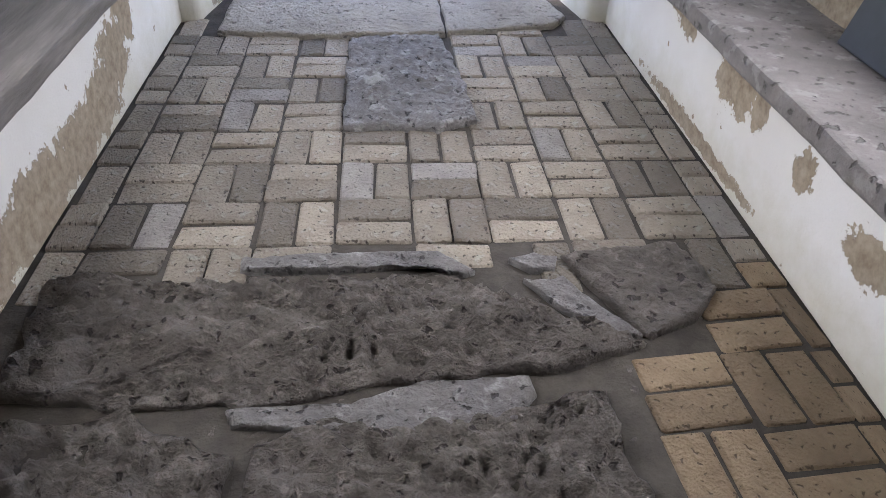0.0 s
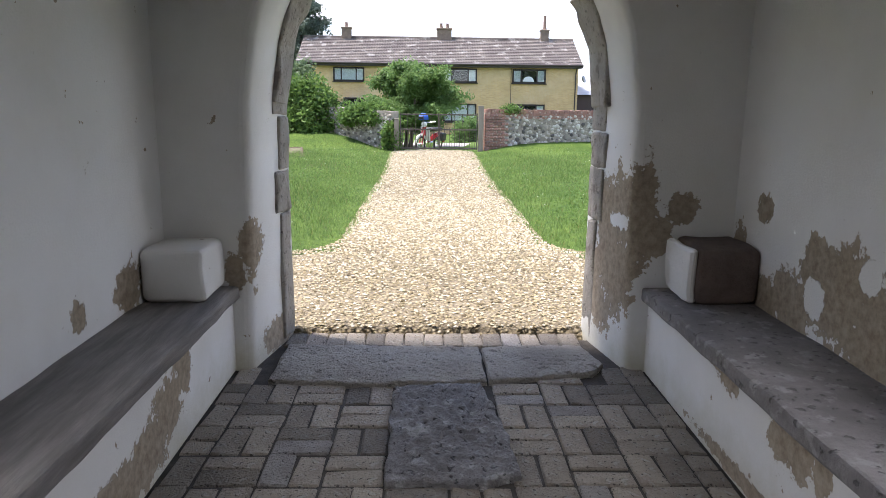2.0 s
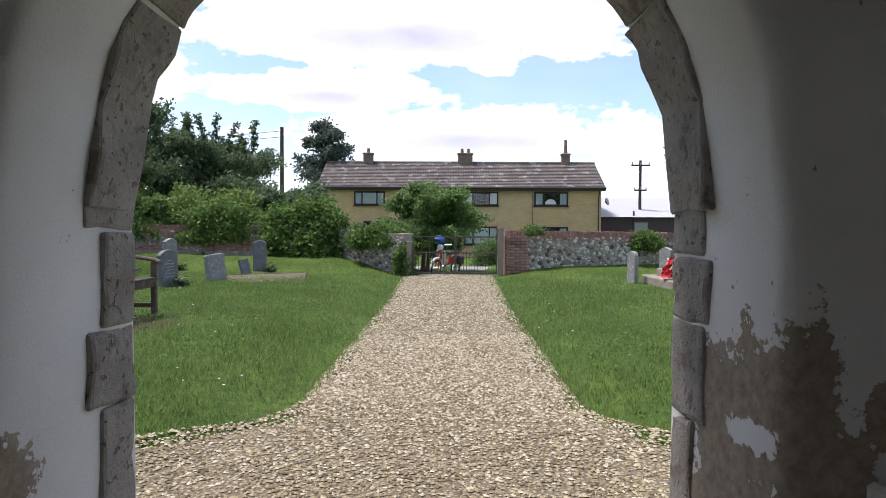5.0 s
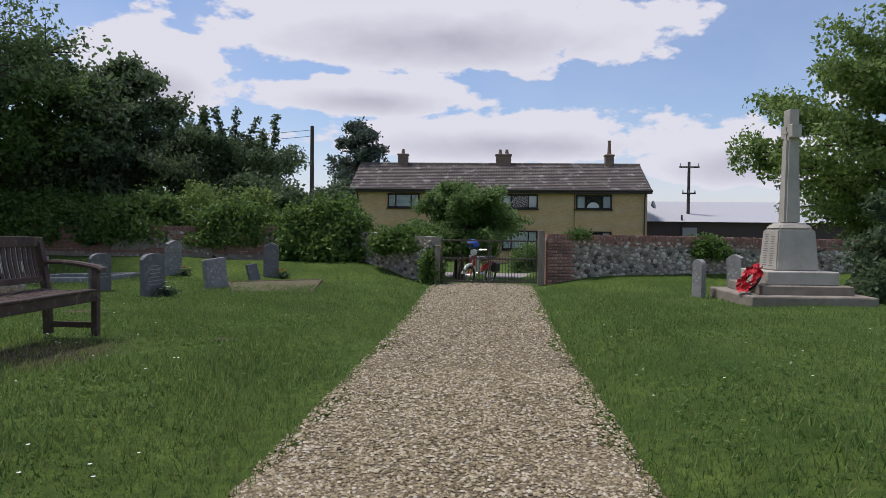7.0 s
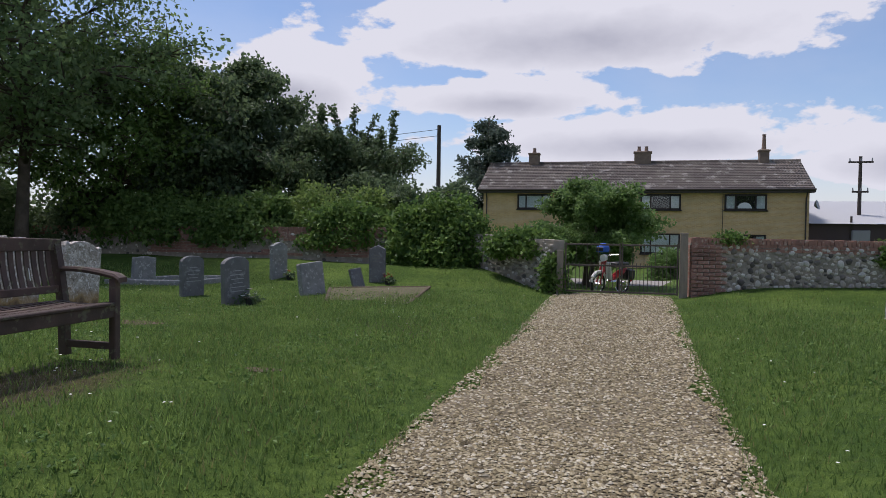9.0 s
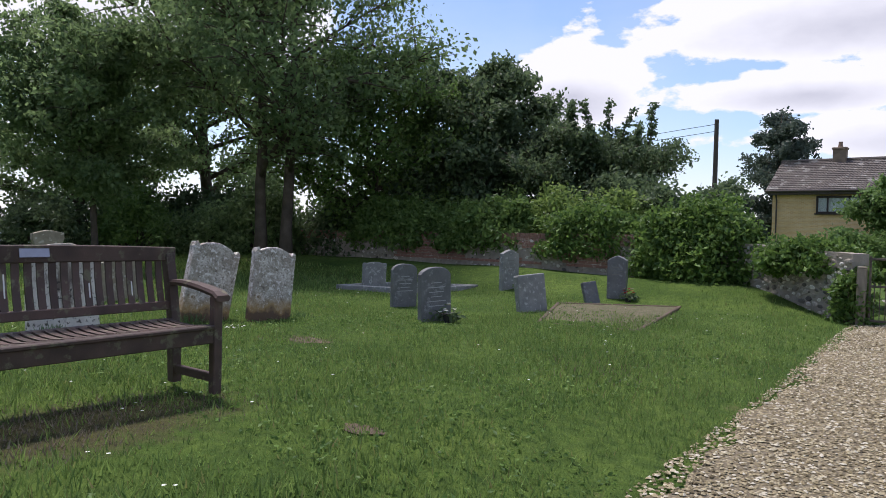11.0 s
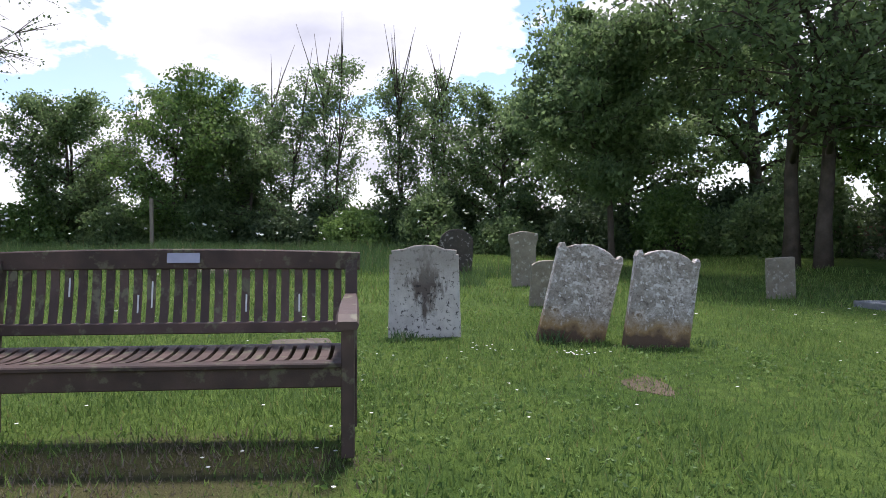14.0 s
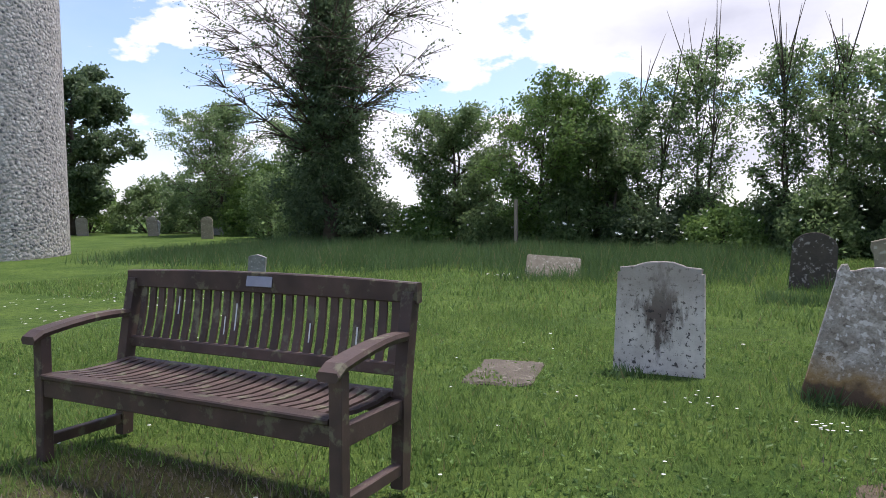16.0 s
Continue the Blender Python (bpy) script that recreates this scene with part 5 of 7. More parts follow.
        if i in (4, 9, 10, 17, 21):
            z0 = 0.82 - 0.12 * (i % 2)
            ln = 0.22 if i == 10 else 0.13
            tt = (z0 - ln / 2 - 0.545) / 0.30
            y = d / 2 - 0.01 + 0.055 * tt + 0.010 * math.sin(tt * math.pi)
            part("bird_lime", box(0.009, 0.003, ln, (x + 0.006, y - 0.0085, z0 - ln / 2), 0.001, turn=pose(0, 0, 0, -10)), M_LIME, sl)
    n = 27
    for i in range(n):
        x = -hw + 0.06 + (w - 0.12) * i / (n - 1)
        b = bmesh.new()
        prev = None
        for t in (0, 0.35, 0.7, 1.0):
            y = -d / 2 + 0.07 + (d - 0.14) * t
            z = 0.430 - 0.018 * math.sin(t * math.pi)
            ring = [b.verts.new((x + a * 0.022, y, z + c * 0.009)) for a, c in ((-1, -1), (1, -1), (1, 1), (-1, 1))]
            if prev:
                for k in range(4):
                    b.faces.new((prev[k], prev[(k + 1) % 4], ring[(k + 1) % 4], ring[k]))
            prev = ring
        bmesh.ops.recalc_face_normals(b, faces=b.faces)
        part("seat_slat", b, M_BENCHWOOD, root)
    return root


wooden_bench()

# ---- headstones ----


def stone_outline(style, w, h):
    hw = w / 2
    if style == "round":
        pts = [(hw * math.cos(t), h - hw * 0.8 + hw * 0.8 * math.sin(t)) for t in np.linspace(0, math.pi, 17)]
        return [(hw, 0)] + pts + [(-hw, 0)]
    if style == "ears":
        r = [(1.0, 0), (1.0, 0.86), (1.02, 0.90), (0.97, 0.955), (0.88, 0.965), (0.80, 0.925), (0.70, 0.935), (0.55, 0.965), (0.3, 0.99), (0, 1.0)]
    elif style == "ogee":
        r = [(1.05, 0), (1.0, 0.86), (1.0, 0.90), (0.93, 0.905), (0.95, 0.945), (0.88, 0.95), (0.62, 0.955), (0.5, 0.97), (0.3, 0.993), (0, 1.0)]
    elif style == "flare":
        r = [(0.85, 0), (0.85, 0.7), (0.9, 0.78), (1.0, 0.86), (0.98, 0.95), (0.6, 0.97), (0.3, 0.99), (0, 1.0)]
    elif style == "shallow":
        r = [(1.0, 0), (1.0, 0.88), (0.85, 0.935), (0.6, 0.975), (0.3, 0.995), (0, 1.0)]
    elif style == "pointed":
        r = [(1.0, 0), (1.0, 0.90), (0.5, 0.96), (0, 1.0)]
    else:
        r = [(1.0, 0), (1.0, 0.96), (0.95, 1.0), (0, 1.0)]
    right = [(x * hw, z * h) for x, z in r]
    return right + [(-x, z) for x, z in reversed(right[:-1])]


def headstone(x, y, face, w, h, t, style, material, label, lean=0.0, back=0.0, lines=0, ink=None):
    """face: the way it looks, in degrees from +x; lean: sideways; back: backwards."""
    z = float(gz(x, y)) - 0.06
    root = thing("headstone", pose(x, y, z) @ pose(0, 0, 0, 0, 0, face + 90) @ pose(0, 0, 0, -back, lean, 0), label, "headstone", "headstones in the churchyard")
    b = extruded(stone_outline(style, w, h + 0.06), t, min(0.012, t * 0.2), 2)
    bmesh.ops.triangulate(b, faces=[f for f in b.faces if len(f.verts) > 4])
    part("stone", roughen(b, 0.005, 7.0, seed=x), material, root)
    for k in range(lines):
        lw = w * (0.35 + 0.35 * ((k * 37) % 10) / 10)
        part("inscription_line", box(lw, 0.006, 0.010, (0, -t / 2 - 0.001, h * (0.80 - 0.085 * k)), 0.0), ink or M_CARVE, root)
    return root


def lichen_stone():
    """Old limestone: grey above, ochre lichen and brown algae low down."""
    k = Mat("leaning_limestone")
    a, b = k.noise(7, 6, 0.65), k.noise(40, 6, 0.7)
    col = k.mix(k.ramp(a, [(0.42, 0.0), (0.58, 1.0)]), (0.62, 0.57, 0.52), (0.37, 0.325, 0.275))
    col = k.mix(k.ramp(b, [(0.36, 0.7), (0.56, 0.0)]), col, (0.17, 0.145, 0.12))
    col = k.mix(k.ramp(k.noise(17, 6, 0.7), [(0.36, 0.9), (0.44, 0.0)]), col, (0.15, 0.125, 0.105))
    col = k.mix(k.ramp(k.noise(22, 5), [(0.56, 0.0), (0.61, 0.9)]), col, (0.72, 0.69, 0.66))
    z = k.math("ADD", k.sepz()[2], k.math("MULTIPLY", k.math("SUBTRACT", k.noise(6, 5), 0.5), 0.35))
    col = k.mix(k.ramp(z, [(0.18, 0.85), (0.36, 0.0)]), col, (0.34, 0.205, 0.065))
    col = k.mix(k.ramp(z, [(0.13, 0.9), (0.20, 0.0)]), col, (0.11, 0.075, 0.055))
    k.bump(k.math("ADD", a, b), 0.7, 0.01)
    return k.done(col, 0.9, 0.0, 0.15)


def stained_stone():
    """Pale stone with a dark run of algae down its middle and black spots of lichen."""
    k = Mat("stained_limestone")
    a, b = k.noise(6, 6, 0.65), k.noise(45, 6, 0.7)
    col = k.mix(k.ramp(a, [(0.38, 0.0), (0.62, 1.0)]), (0.66, 0.62, 0.565), (0.50, 0.465, 0.415))
    s = k.sepz()
    run = k.math("ADD", k.math("MULTIPLY", k.math("ABSOLUTE", s[0], 0), 4.0), k.math("ABSOLUTE", k.math("MULTIPLY", k.math("SUBTRACT", s[2], 0.58), 2.6), 0))
    run = k.math("ADD", run, k.math("MULTIPLY", k.math("SUBTRACT", k.noise(9, 6, 0.7, stretch=(1.6, 1, 0.5)), 0.5), 2.8))
    col = k.mix(k.ramp(run, [(0.5, 0.95), (1.1, 0.0)]), col, (0.115, 0.09, 0.075))
    col = k.mix(k.ramp(k.noise(24, 5, 0.65), [(0.57, 0.0), (0.61, 0.9)]), col, (0.05, 0.045, 0.042))
    up = k.ramp(k.math("ADD", s[2], k.math("MULTIPLY", k.noise(8, 4), 0.3)), [(0.70, 0.0), (0.95, 0.7)])
    col = k.mix(up, col, (0.30, 0.265, 0.22))
    k.bump(k.math("ADD", a, b), 0.6, 0.008)
    return k.done(col, 0.9, 0.0, 0.15)


M_LEAN, M_STAIN = lichen_stone(), stained_stone()
headstone(-6.50, 11.73, 0, 0.63, 0.93, 0.10, "ears", M_LEAN, "old limestone headstone with carved shoulders leaning sideways, ochre lichen", lean=14, back=3, lines=0)
headstone(-6.22, 12.45, 0, 0.60, 0.88, 0.10, "ears", M_LEAN, "old limestone headstone leaning beside another, brown algae at its foot", lean=9, back=4, lines=0)
headstone(-6.92, 10.42, 0, 0.68, 0.90, 0.09, "ogee", M_STAIN, "pale limestone headstone with dark stains, behind the bench", back=6)
headstone(-9.45, 12.32, 0, 0.58, 0.62, 0.10, "shallow", M_TOMB_TAN, "low tan sandstone headstone on the grass", lean=3)
headstone(-12.35, 12.6, 0, 0.52, 0.98, 0.12, "flare", M_TOMB_TAN, "tall lichened headstone with a flared top", lean=-2)
headstone(-14.9, 11.65, 0, 0.72, 0.98, 0.10, "round", M_TOMB_DARK, "dark round-topped headstone with white lichen near the hedge", lean=3)
headstone(-10.75, 16.45, 0, 0.46, 0.66, 0.10, "flat", M_TOMB_TAN, "small tan headstone in the shade of trees", lean=-3)
headstone(-9.30, 17.6, -10, 0.56, 0.55, 0.09, "ears", M_TOMB_GREY, "pale headstone at the head of a kerbed grave", lean=2)
headstone(-6.66, 15.46, -15, 0.46, 0.68, 0.08, "shallow", M_TOMB_SLATE, "dark slate headstone with curved top and faded lettering", lines=5, ink=M_CARVE_PALE)
headstone(-5.05, 14.2, -15, 0.48, 0.70, 0.09, "shallow", M_TOMB_SLATE, "grey slate headstone with flowers at its foot", lines=6, ink=M_CARVE_PALE, lean=-2)
headstone(-7.05, 19.2, -20, 0.42, 0.80, 0.12, "pointed", M_TOMB_GREY, "pale grey headstone with a shallow point before the wall", lines=4)
headstone(-4.90, 16.45, -25, 0.50, 0.57, 0.12, "flat", M_TOMB_GREY, "low grey lichen-blotched headstone tilting forward", lean=-5, back=4)
headstone(-4.83, 18.45, -25, 0.30, 0.38, 0.07, "flat", M_TOMB_SLATE, "small slanting slate tablet beside the kerbed grave", lean=-6, back=14)
headstone(-4.73, 19.23, -75, 0.34, 0.77, 0.24, "pointed", M_TOMB_SLATE, "slim dark slate headstone with a bright top", lines=3)
headstone(4.10, 16.3, 200, 0.28, 0.69, 0.10, "shallow", M_TOMB_GREY, "pale grey headstone on the lawn by the memorial", lean=1)
headstone(5.45, 18.3, 205, 0.42, 0.74, 0.10, "pointed", M_TOMB_GREY, "weathered grey headstone behind the memorial", lean=-3)
headstone(-15.4, 6.8, 15, 1.15, 0.50, 0.14, "flat", M_TOMB_TAN, "broad tan slab of stone tipped back in long grass", back=35, lean=4)
headstone(-14.5, -0.5, 30, 0.42, 0.52, 0.16, "pointed", M_TOMB_GREY, "small pale headstone beyond the bench", lean=5)
for bx, by, hh, ww, st, mt in ((-33.0, -25.5, 1.0, 0.7, "round", M_TOMB_GREY), (-30.5, -29.0, 1.15, 0.7, "shallow", M_TOMB_TAN), (-31.5, -23.8, 1.2, 0.6, "shallow", M_TOMB_TAN), (-34.0, -21.0, 0.7, 0.8, "flat", M_TOMB_GREY),
                               (-29.2, -17.0, 1.2, 0.62, "round", M_TOMB_TAN), (-33.0, -14.6, 0.9, 0.7, "flat", M_TOMB_GREY), (-33.5, -11.9, 0.9, 0.7, "flat", M_TOMB_SLATE), (-30.0, -8.0, 0.8, 0.6, "round", M_TOMB_SLATE), (-29.5, -32.5, 1.1, 0.6, "pointed", M_TOMB_GREY)):
    headstone(bx, by, 35, ww, hh, 0.12, st, mt, "distant old headstone on the far lawn by the hedge", lean=frand.uniform(-6, 6))


def kerb_grave(pts, w, h, material, fill, label):
    cx, cy = np.mean([p[0] for p in pts]), np.mean([p[1] for p in pts])
    z = float(gz(cx, cy))
    root = thing("grave_kerb", pose(cx, cy, z), label, "grave")
    for a, b in zip(pts, pts[1:] + pts[:1]):
        L = math.hypot(b[0] - a[0], b[1] - a[1])
        ang = math.degrees(math.atan2(b[1] - a[1], b[0] - a[0]))
        bb = box(L + w, w, h, (0, 0, 0), 0.012, turn=pose(0, 0, 0, 0, 0, ang))
        bmesh.ops.translate(bb, vec=((a[0] + b[0]) / 2 - cx, (a[1] + b[1]) / 2 - cy, h / 2 - 0.03), verts=bb.verts)
        part("kerb", bb, material, root)
    b = bmesh.new()
    b.faces.new([b.verts.new((p[0] - cx, p[1] - cy, 0.018)) for p in pts])
    part("fill", b, fill, root)
    return root


kerb_grave([(-5.2, 17.85), (-3.48, 18.95), (-2.85, 15.5), (-4.1, 15.2)], 0.06, 0.065, M_TIMBER, speckled("dry_earth", (0.17, 0.145, 0.09), (0.10, 0.105, 0.05), 7, 45, 0.95, 0.9, 0.02), "sunken grave with a brown kerb and dry chippings")
kerb_grave([(-9.6, 16.95), (-8.05, 17.4), (-7.9, 19.2), (-9.3, 18.4)], 0.13, 0.14, M_TOMB_GREY, M_LAWN, "grave with pale stone kerbs set in the grass")
lz = float(gz(-6.6, 9.3))
ledger = thing("ledger_stone", pose(-6.42, 9.3, lz - 0.045, 1.5, 0, 12), "flat brown ledger stone sunk into the grass", "gravestone")
part("stone", roughen(box(0.85, 0.55, 0.10, (0, 0, 0.02), 0.02), 0.03, 5, cuts=4), speckled("ledger_slab", (0.15, 0.125, 0.095), (0.095, 0.08, 0.058), 6, 35, 0.9, 0.7, 0.01, c3=(0.20, 0.18, 0.14)), ledger)

# ---- war memorial ----
mx, my = 5.35, 15.55
mem = thing("war_memorial", pose(mx, my, float(gz(mx, my)) - 0.05, 0, 0, -88), "tall pale stone memorial cross on stepped base", "memorial")
part("step", roughen(box(1.95, 1.95, 0.24, (0, 0, 0.10), 0.03, seg=2), 0.014, 5, cuts=3), M_MEMORIAL_LOW, mem)
part("step", box(1.45, 1.45, 0.16, (0, 0, 0.29), 0.015), M_MEMORIAL_LOW, mem)
part("step", box(1.14, 1.14, 0.22, (0, 0, 0.48), 0.02, seg=2), M_MEMORIAL, mem)


def tapered(s0, s1, z0, z1, bevel, chamfer=0.0):
    b = bmesh.new()
    r = [[b.verts.new((i * s / 2, j * s / 2, z)) for i, j in ((-1, -1), (1, -1), (1, 1), (-1, 1))] for s, z in ((s0, z0), (s1, z1))]
    for i in range(4):
        b.faces.new((r[0][i], r[0][(i + 1) % 4], r[1][(i + 1) % 4], r[1][i]))
    b.faces.new(r[0]), b.faces.new(r[1])
    bmesh.ops.recalc_face_normals(b, faces=b.faces)
    bmesh.ops.bevel(b, geom=list(b.edges), offset=bevel, segments=2, affect="EDGES")
    return b


pl = part("plinth", tapered(0.70, 0.60, 0.59, 1.27, 0.02), M_MEMORIAL, mem)
for k in range(14):
    for cx, lw in ((-0.13, 0.17), (0.12, 0.15)):
        ln = lw * (0.7 + 0.3 * ((k * 13 + 5) % 7) / 7)
        if k == 0 and cx > 0:
            continue
        part("inscription_line", box(ln, 0.006, 0.014, (cx, -0.351 + (0.05 * (1.22 - 0.042 * k - 0.59) / 0.68), 1.19 - 0.040 * k), 0.0), M_CARVE, pl)
part("moulding", tapered(0.58, 0.44, 1.27, 1.38, 0.03), M_MEMORIAL, mem)
b = tapered(0.27, 0.205, 1.36, 2.80, 0.035)
part("shaft", b, M_MEMORIAL, mem)
head = extruded([(-0.095, 2.74), (0.095, 2.74), (0.105, 2.80), (0.21, 2.80), (0.215, 3.02), (0.11, 3.03), (0.115, 3.24), (0.12, 3.28), (-0.12, 3.28), (-0.115, 3.24), (-0.11, 3.03), (-0.215, 3.02), (-0.21, 2.80), (-0.105, 2.80)], 0.16, 0.012)
part("cross_head", head, M_MEMORIAL, mem)
part("carved_sword", extruded([(-0.02, 2.55), (0.0, 2.48), (0.02, 2.55), (0.02, 2.88), (0.07, 2.88), (0.07, 2.91), (0.02, 2.91), (0.02, 3.0), (-0.02, 3.0), (-0.02, 2.91), (-0.07, 2.91), (-0.07, 2.88), (-0.02, 2.88)], 0.2, 0.004), M_MEMORIAL, mem)
wz = float(gz(mx, my))
wr = thing("poppy_wreath", pose(4.56, 15.02, wz + 0.40, 8, -58, 0), "ring of red paper poppies resting on the memorial step", "wreath")
wrr = random.Random(5)
for k in range(34):
    t = 2 * math.pi * k / 34
    r = 0.19 + 0.045 * (1 if k % 2 else -1)
    n = 8
    v = [(0, 0, 0.0)] + [(0.058 * math.cos(2 * math.pi * i / n) * (1 + 0.15 * (i % 2)), 0.058 * math.sin(2 * math.pi * i / n), 0.022 + 0.012 * (i % 2)) for i in range(n)]
    f = [(0, 1 + i, 1 + (i + 1) % n) for i in range(n)]
    m = pose(r * math.cos(t), r * math.sin(t), 0.02, wrr.uniform(-35, 35), wrr.uniform(-35, 35), 0)
    v = [tuple(m @ Vector(p)) for p in v]
    part("poppy", (v, f), M_RED, wr)
ring = [(0.19 * math.cos(t), 0.19 * math.sin(t), 0) for t in np.linspace(0, 2 * math.pi, 25)]
part("frame", tube(ring, 0.035, 8), M_BLACK, wr)

# ---- moped at the gate ----


def moped():
    bx, by = 0.02, 22.8
    root = thing("moped", pose(bx, by, float(gz(bx, by)), 0, 0, 58) @ pose(0, 0, 0, 6, 0, 0), "small red moped with white mudguards parked beyond the gate", "moped")

    def wheel(x):
        w = part("wheel", tube([(x + 0.255 * math.cos(t), 0, 0.28 + 0.255 * math.sin(t)) for t in np.linspace(0, 2 * math.pi, 29)], 0.030, 8), M_TYRE, root)
        part("rim", tube([(x + 0.215 * math.cos(t), 0, 0.28 + 0.215 * math.sin(t)) for t in np.linspace(0, 2 * math.pi, 29)], 0.013, 6), M_CHROME, w)
        part("hub", tube([(x, -0.06, 0.28), (x, 0.06, 0.28)], 0.05, 10), M_CHROME, w)
        for k in range(12):
            t = 2 * math.pi * k / 12
            part("spoke", tube([(x, 0, 0.28), (x + 0.21 * math.cos(t), 0, 0.28 + 0.21 * math.sin(t))], 0.003, 4), M_CHROME, w)

    wheel(-0.55), wheel(0.55)
    part("front_mudguard", tube([(-0.55 + 0.31 * math.cos(t), 0, 0.28 + 0.31 * math.sin(t)) for t in np.linspace(0.3, 2.9, 14)], 0.045, 8), M_WHITEPL, root)
    part("rear_mudguard", tube([(0.55 + 0.31 * math.cos(t), 0, 0.28 + 0.31 * math.sin(t)) for t in np.linspace(0.1, 2.4, 12)], 0.05, 8), M_BIKERED, root)
    part("fork", tube([(-0.55, 0.05, 0.28), (-0.42, 0.05, 0.75), (-0.36, 0.03, 0.98)], 0.022, 7), M_BIKERED, root)
    part("fork", tube([(-0.55, -0.05, 0.28), (-0.42, -0.05, 0.75), (-0.36, -0.03, 0.98)], 0.022, 7), M_BIKERED, root)
    part("leg_shield", box(0.05, 0.34, 0.46, (0, 0, 0), 0.02, turn=pose(-0.30, 0, 0.62, 0, -18, 0)), M_WHITEPL, root)
    part("frame", tube([(-0.37, 0, 0.85), (-0.22, 0, 0.45), (0.0, 0, 0.40), (0.35, 0, 0.55), (0.6, 0, 0.62)], [0.05, 0.06, 0.08, 0.08, 0.05], 8), M_BIKERED, root)
    part("engine", box(0.26, 0.2, 0.2, (0.02, 0, 0.28), 0.04), M_CHROME, root)
    part("seat", box(0.55, 0.24, 0.10, (0.30, 0, 0.76), 0.04, seg=3), M_BLACK, root)
    part("rear_box", box(0.30, 0.32, 0.26, (0.66, 0, 0.50), 0.03), M_BLACK, root)
    part("handlebar", tube([(-0.28, -0.32, 1.04), (-0.35, -0.12, 1.0), (-0.35, 0.12, 1.0), (-0.28, 0.32, 1.04)], 0.016, 7), M_CHROME, root)
    lamp = part("headlight", tube([(-0.47, 0, 0.92), (-0.38, 0, 0.93), (-0.33, 0, 0.94)], [0.085, 0.085, 0.03], 12), M_WHITEPL, root)
    part("stand", tube([(0.05, -0.05, 0.25), (0.12, -0.26, 0.0)], 0.012, 6), M_CHROME, root)
    hb = bmesh.new()
    bmesh.ops.create_icosphere(hb, subdivisions=3, radius=0.17)
    for v in hb.verts:
        if v.co.z < -0.06:
            v.co.z = -0.06 - (v.co.z + 0.06) * 0.1
    hel = thing("crash_helmet", pose(bx - 0.17, by - 0.26, float(gz(bx, by)) + 1.11, 0, 0, 60), "blue crash helmet resting on the moped's handlebar", "helmet")
    smooth(part("shell", hb, M_BLUE, hel))
    part("visor", box(0.02, 0.2, 0.09, (-0.16, 0, 0.02), 0.008), M_BLACK, hel)


moped()

# ---- trees, hedges, ivy ----


def leaves(centres, radii, per, size, seed, flat=0.0):
    """Leaf blades scattered round centres: verts and quads."""
    g = np.random.default_rng(seed)
    C = np.repeat(np.asarray(centres, float), per, axis=0)
    R = np.repeat(np.broadcast_to(np.asarray(radii, float), (len(centres),)), per)
    d = g.normal(size=(len(C), 3))
    d /= np.linalg.norm(d, axis=1)[:, None]
    P = C + d * (R * g.random(len(C)) ** 0.45)[:, None] * np.array([1, 1, 0.8])
    s = size * g.uniform(0.6, 1.3, len(C))
    a = g.normal(size=(len(C), 3))
    a[:, 2] = a[:, 2] * (1 - flat) - 0.35
    a /= np.linalg.norm(a, axis=1)[:, None]
    b = np.cross(a, g.normal(size=(len(C), 3)))
    b /= np.linalg.norm(b, axis=1)[:, None]
    n = np.cross(a, b)
    V = np.empty((len(C), 4, 3))
    V[:, 0] = P
    V[:, 1] = P + a * s[:, None] * 0.5 + b * s[:, None] * 0.3 + n * s[:, None] * 0.08
    V[:, 2] = P + a * s[:, None]
    V[:, 3] = P + a * s[:, None] * 0.5 - b * s[:, None] * 0.3 + n * s[:, None] * 0.08
    F = np.arange(len(C) * 4).reshape(-1, 4)
    return V.reshape(-1, 3), F


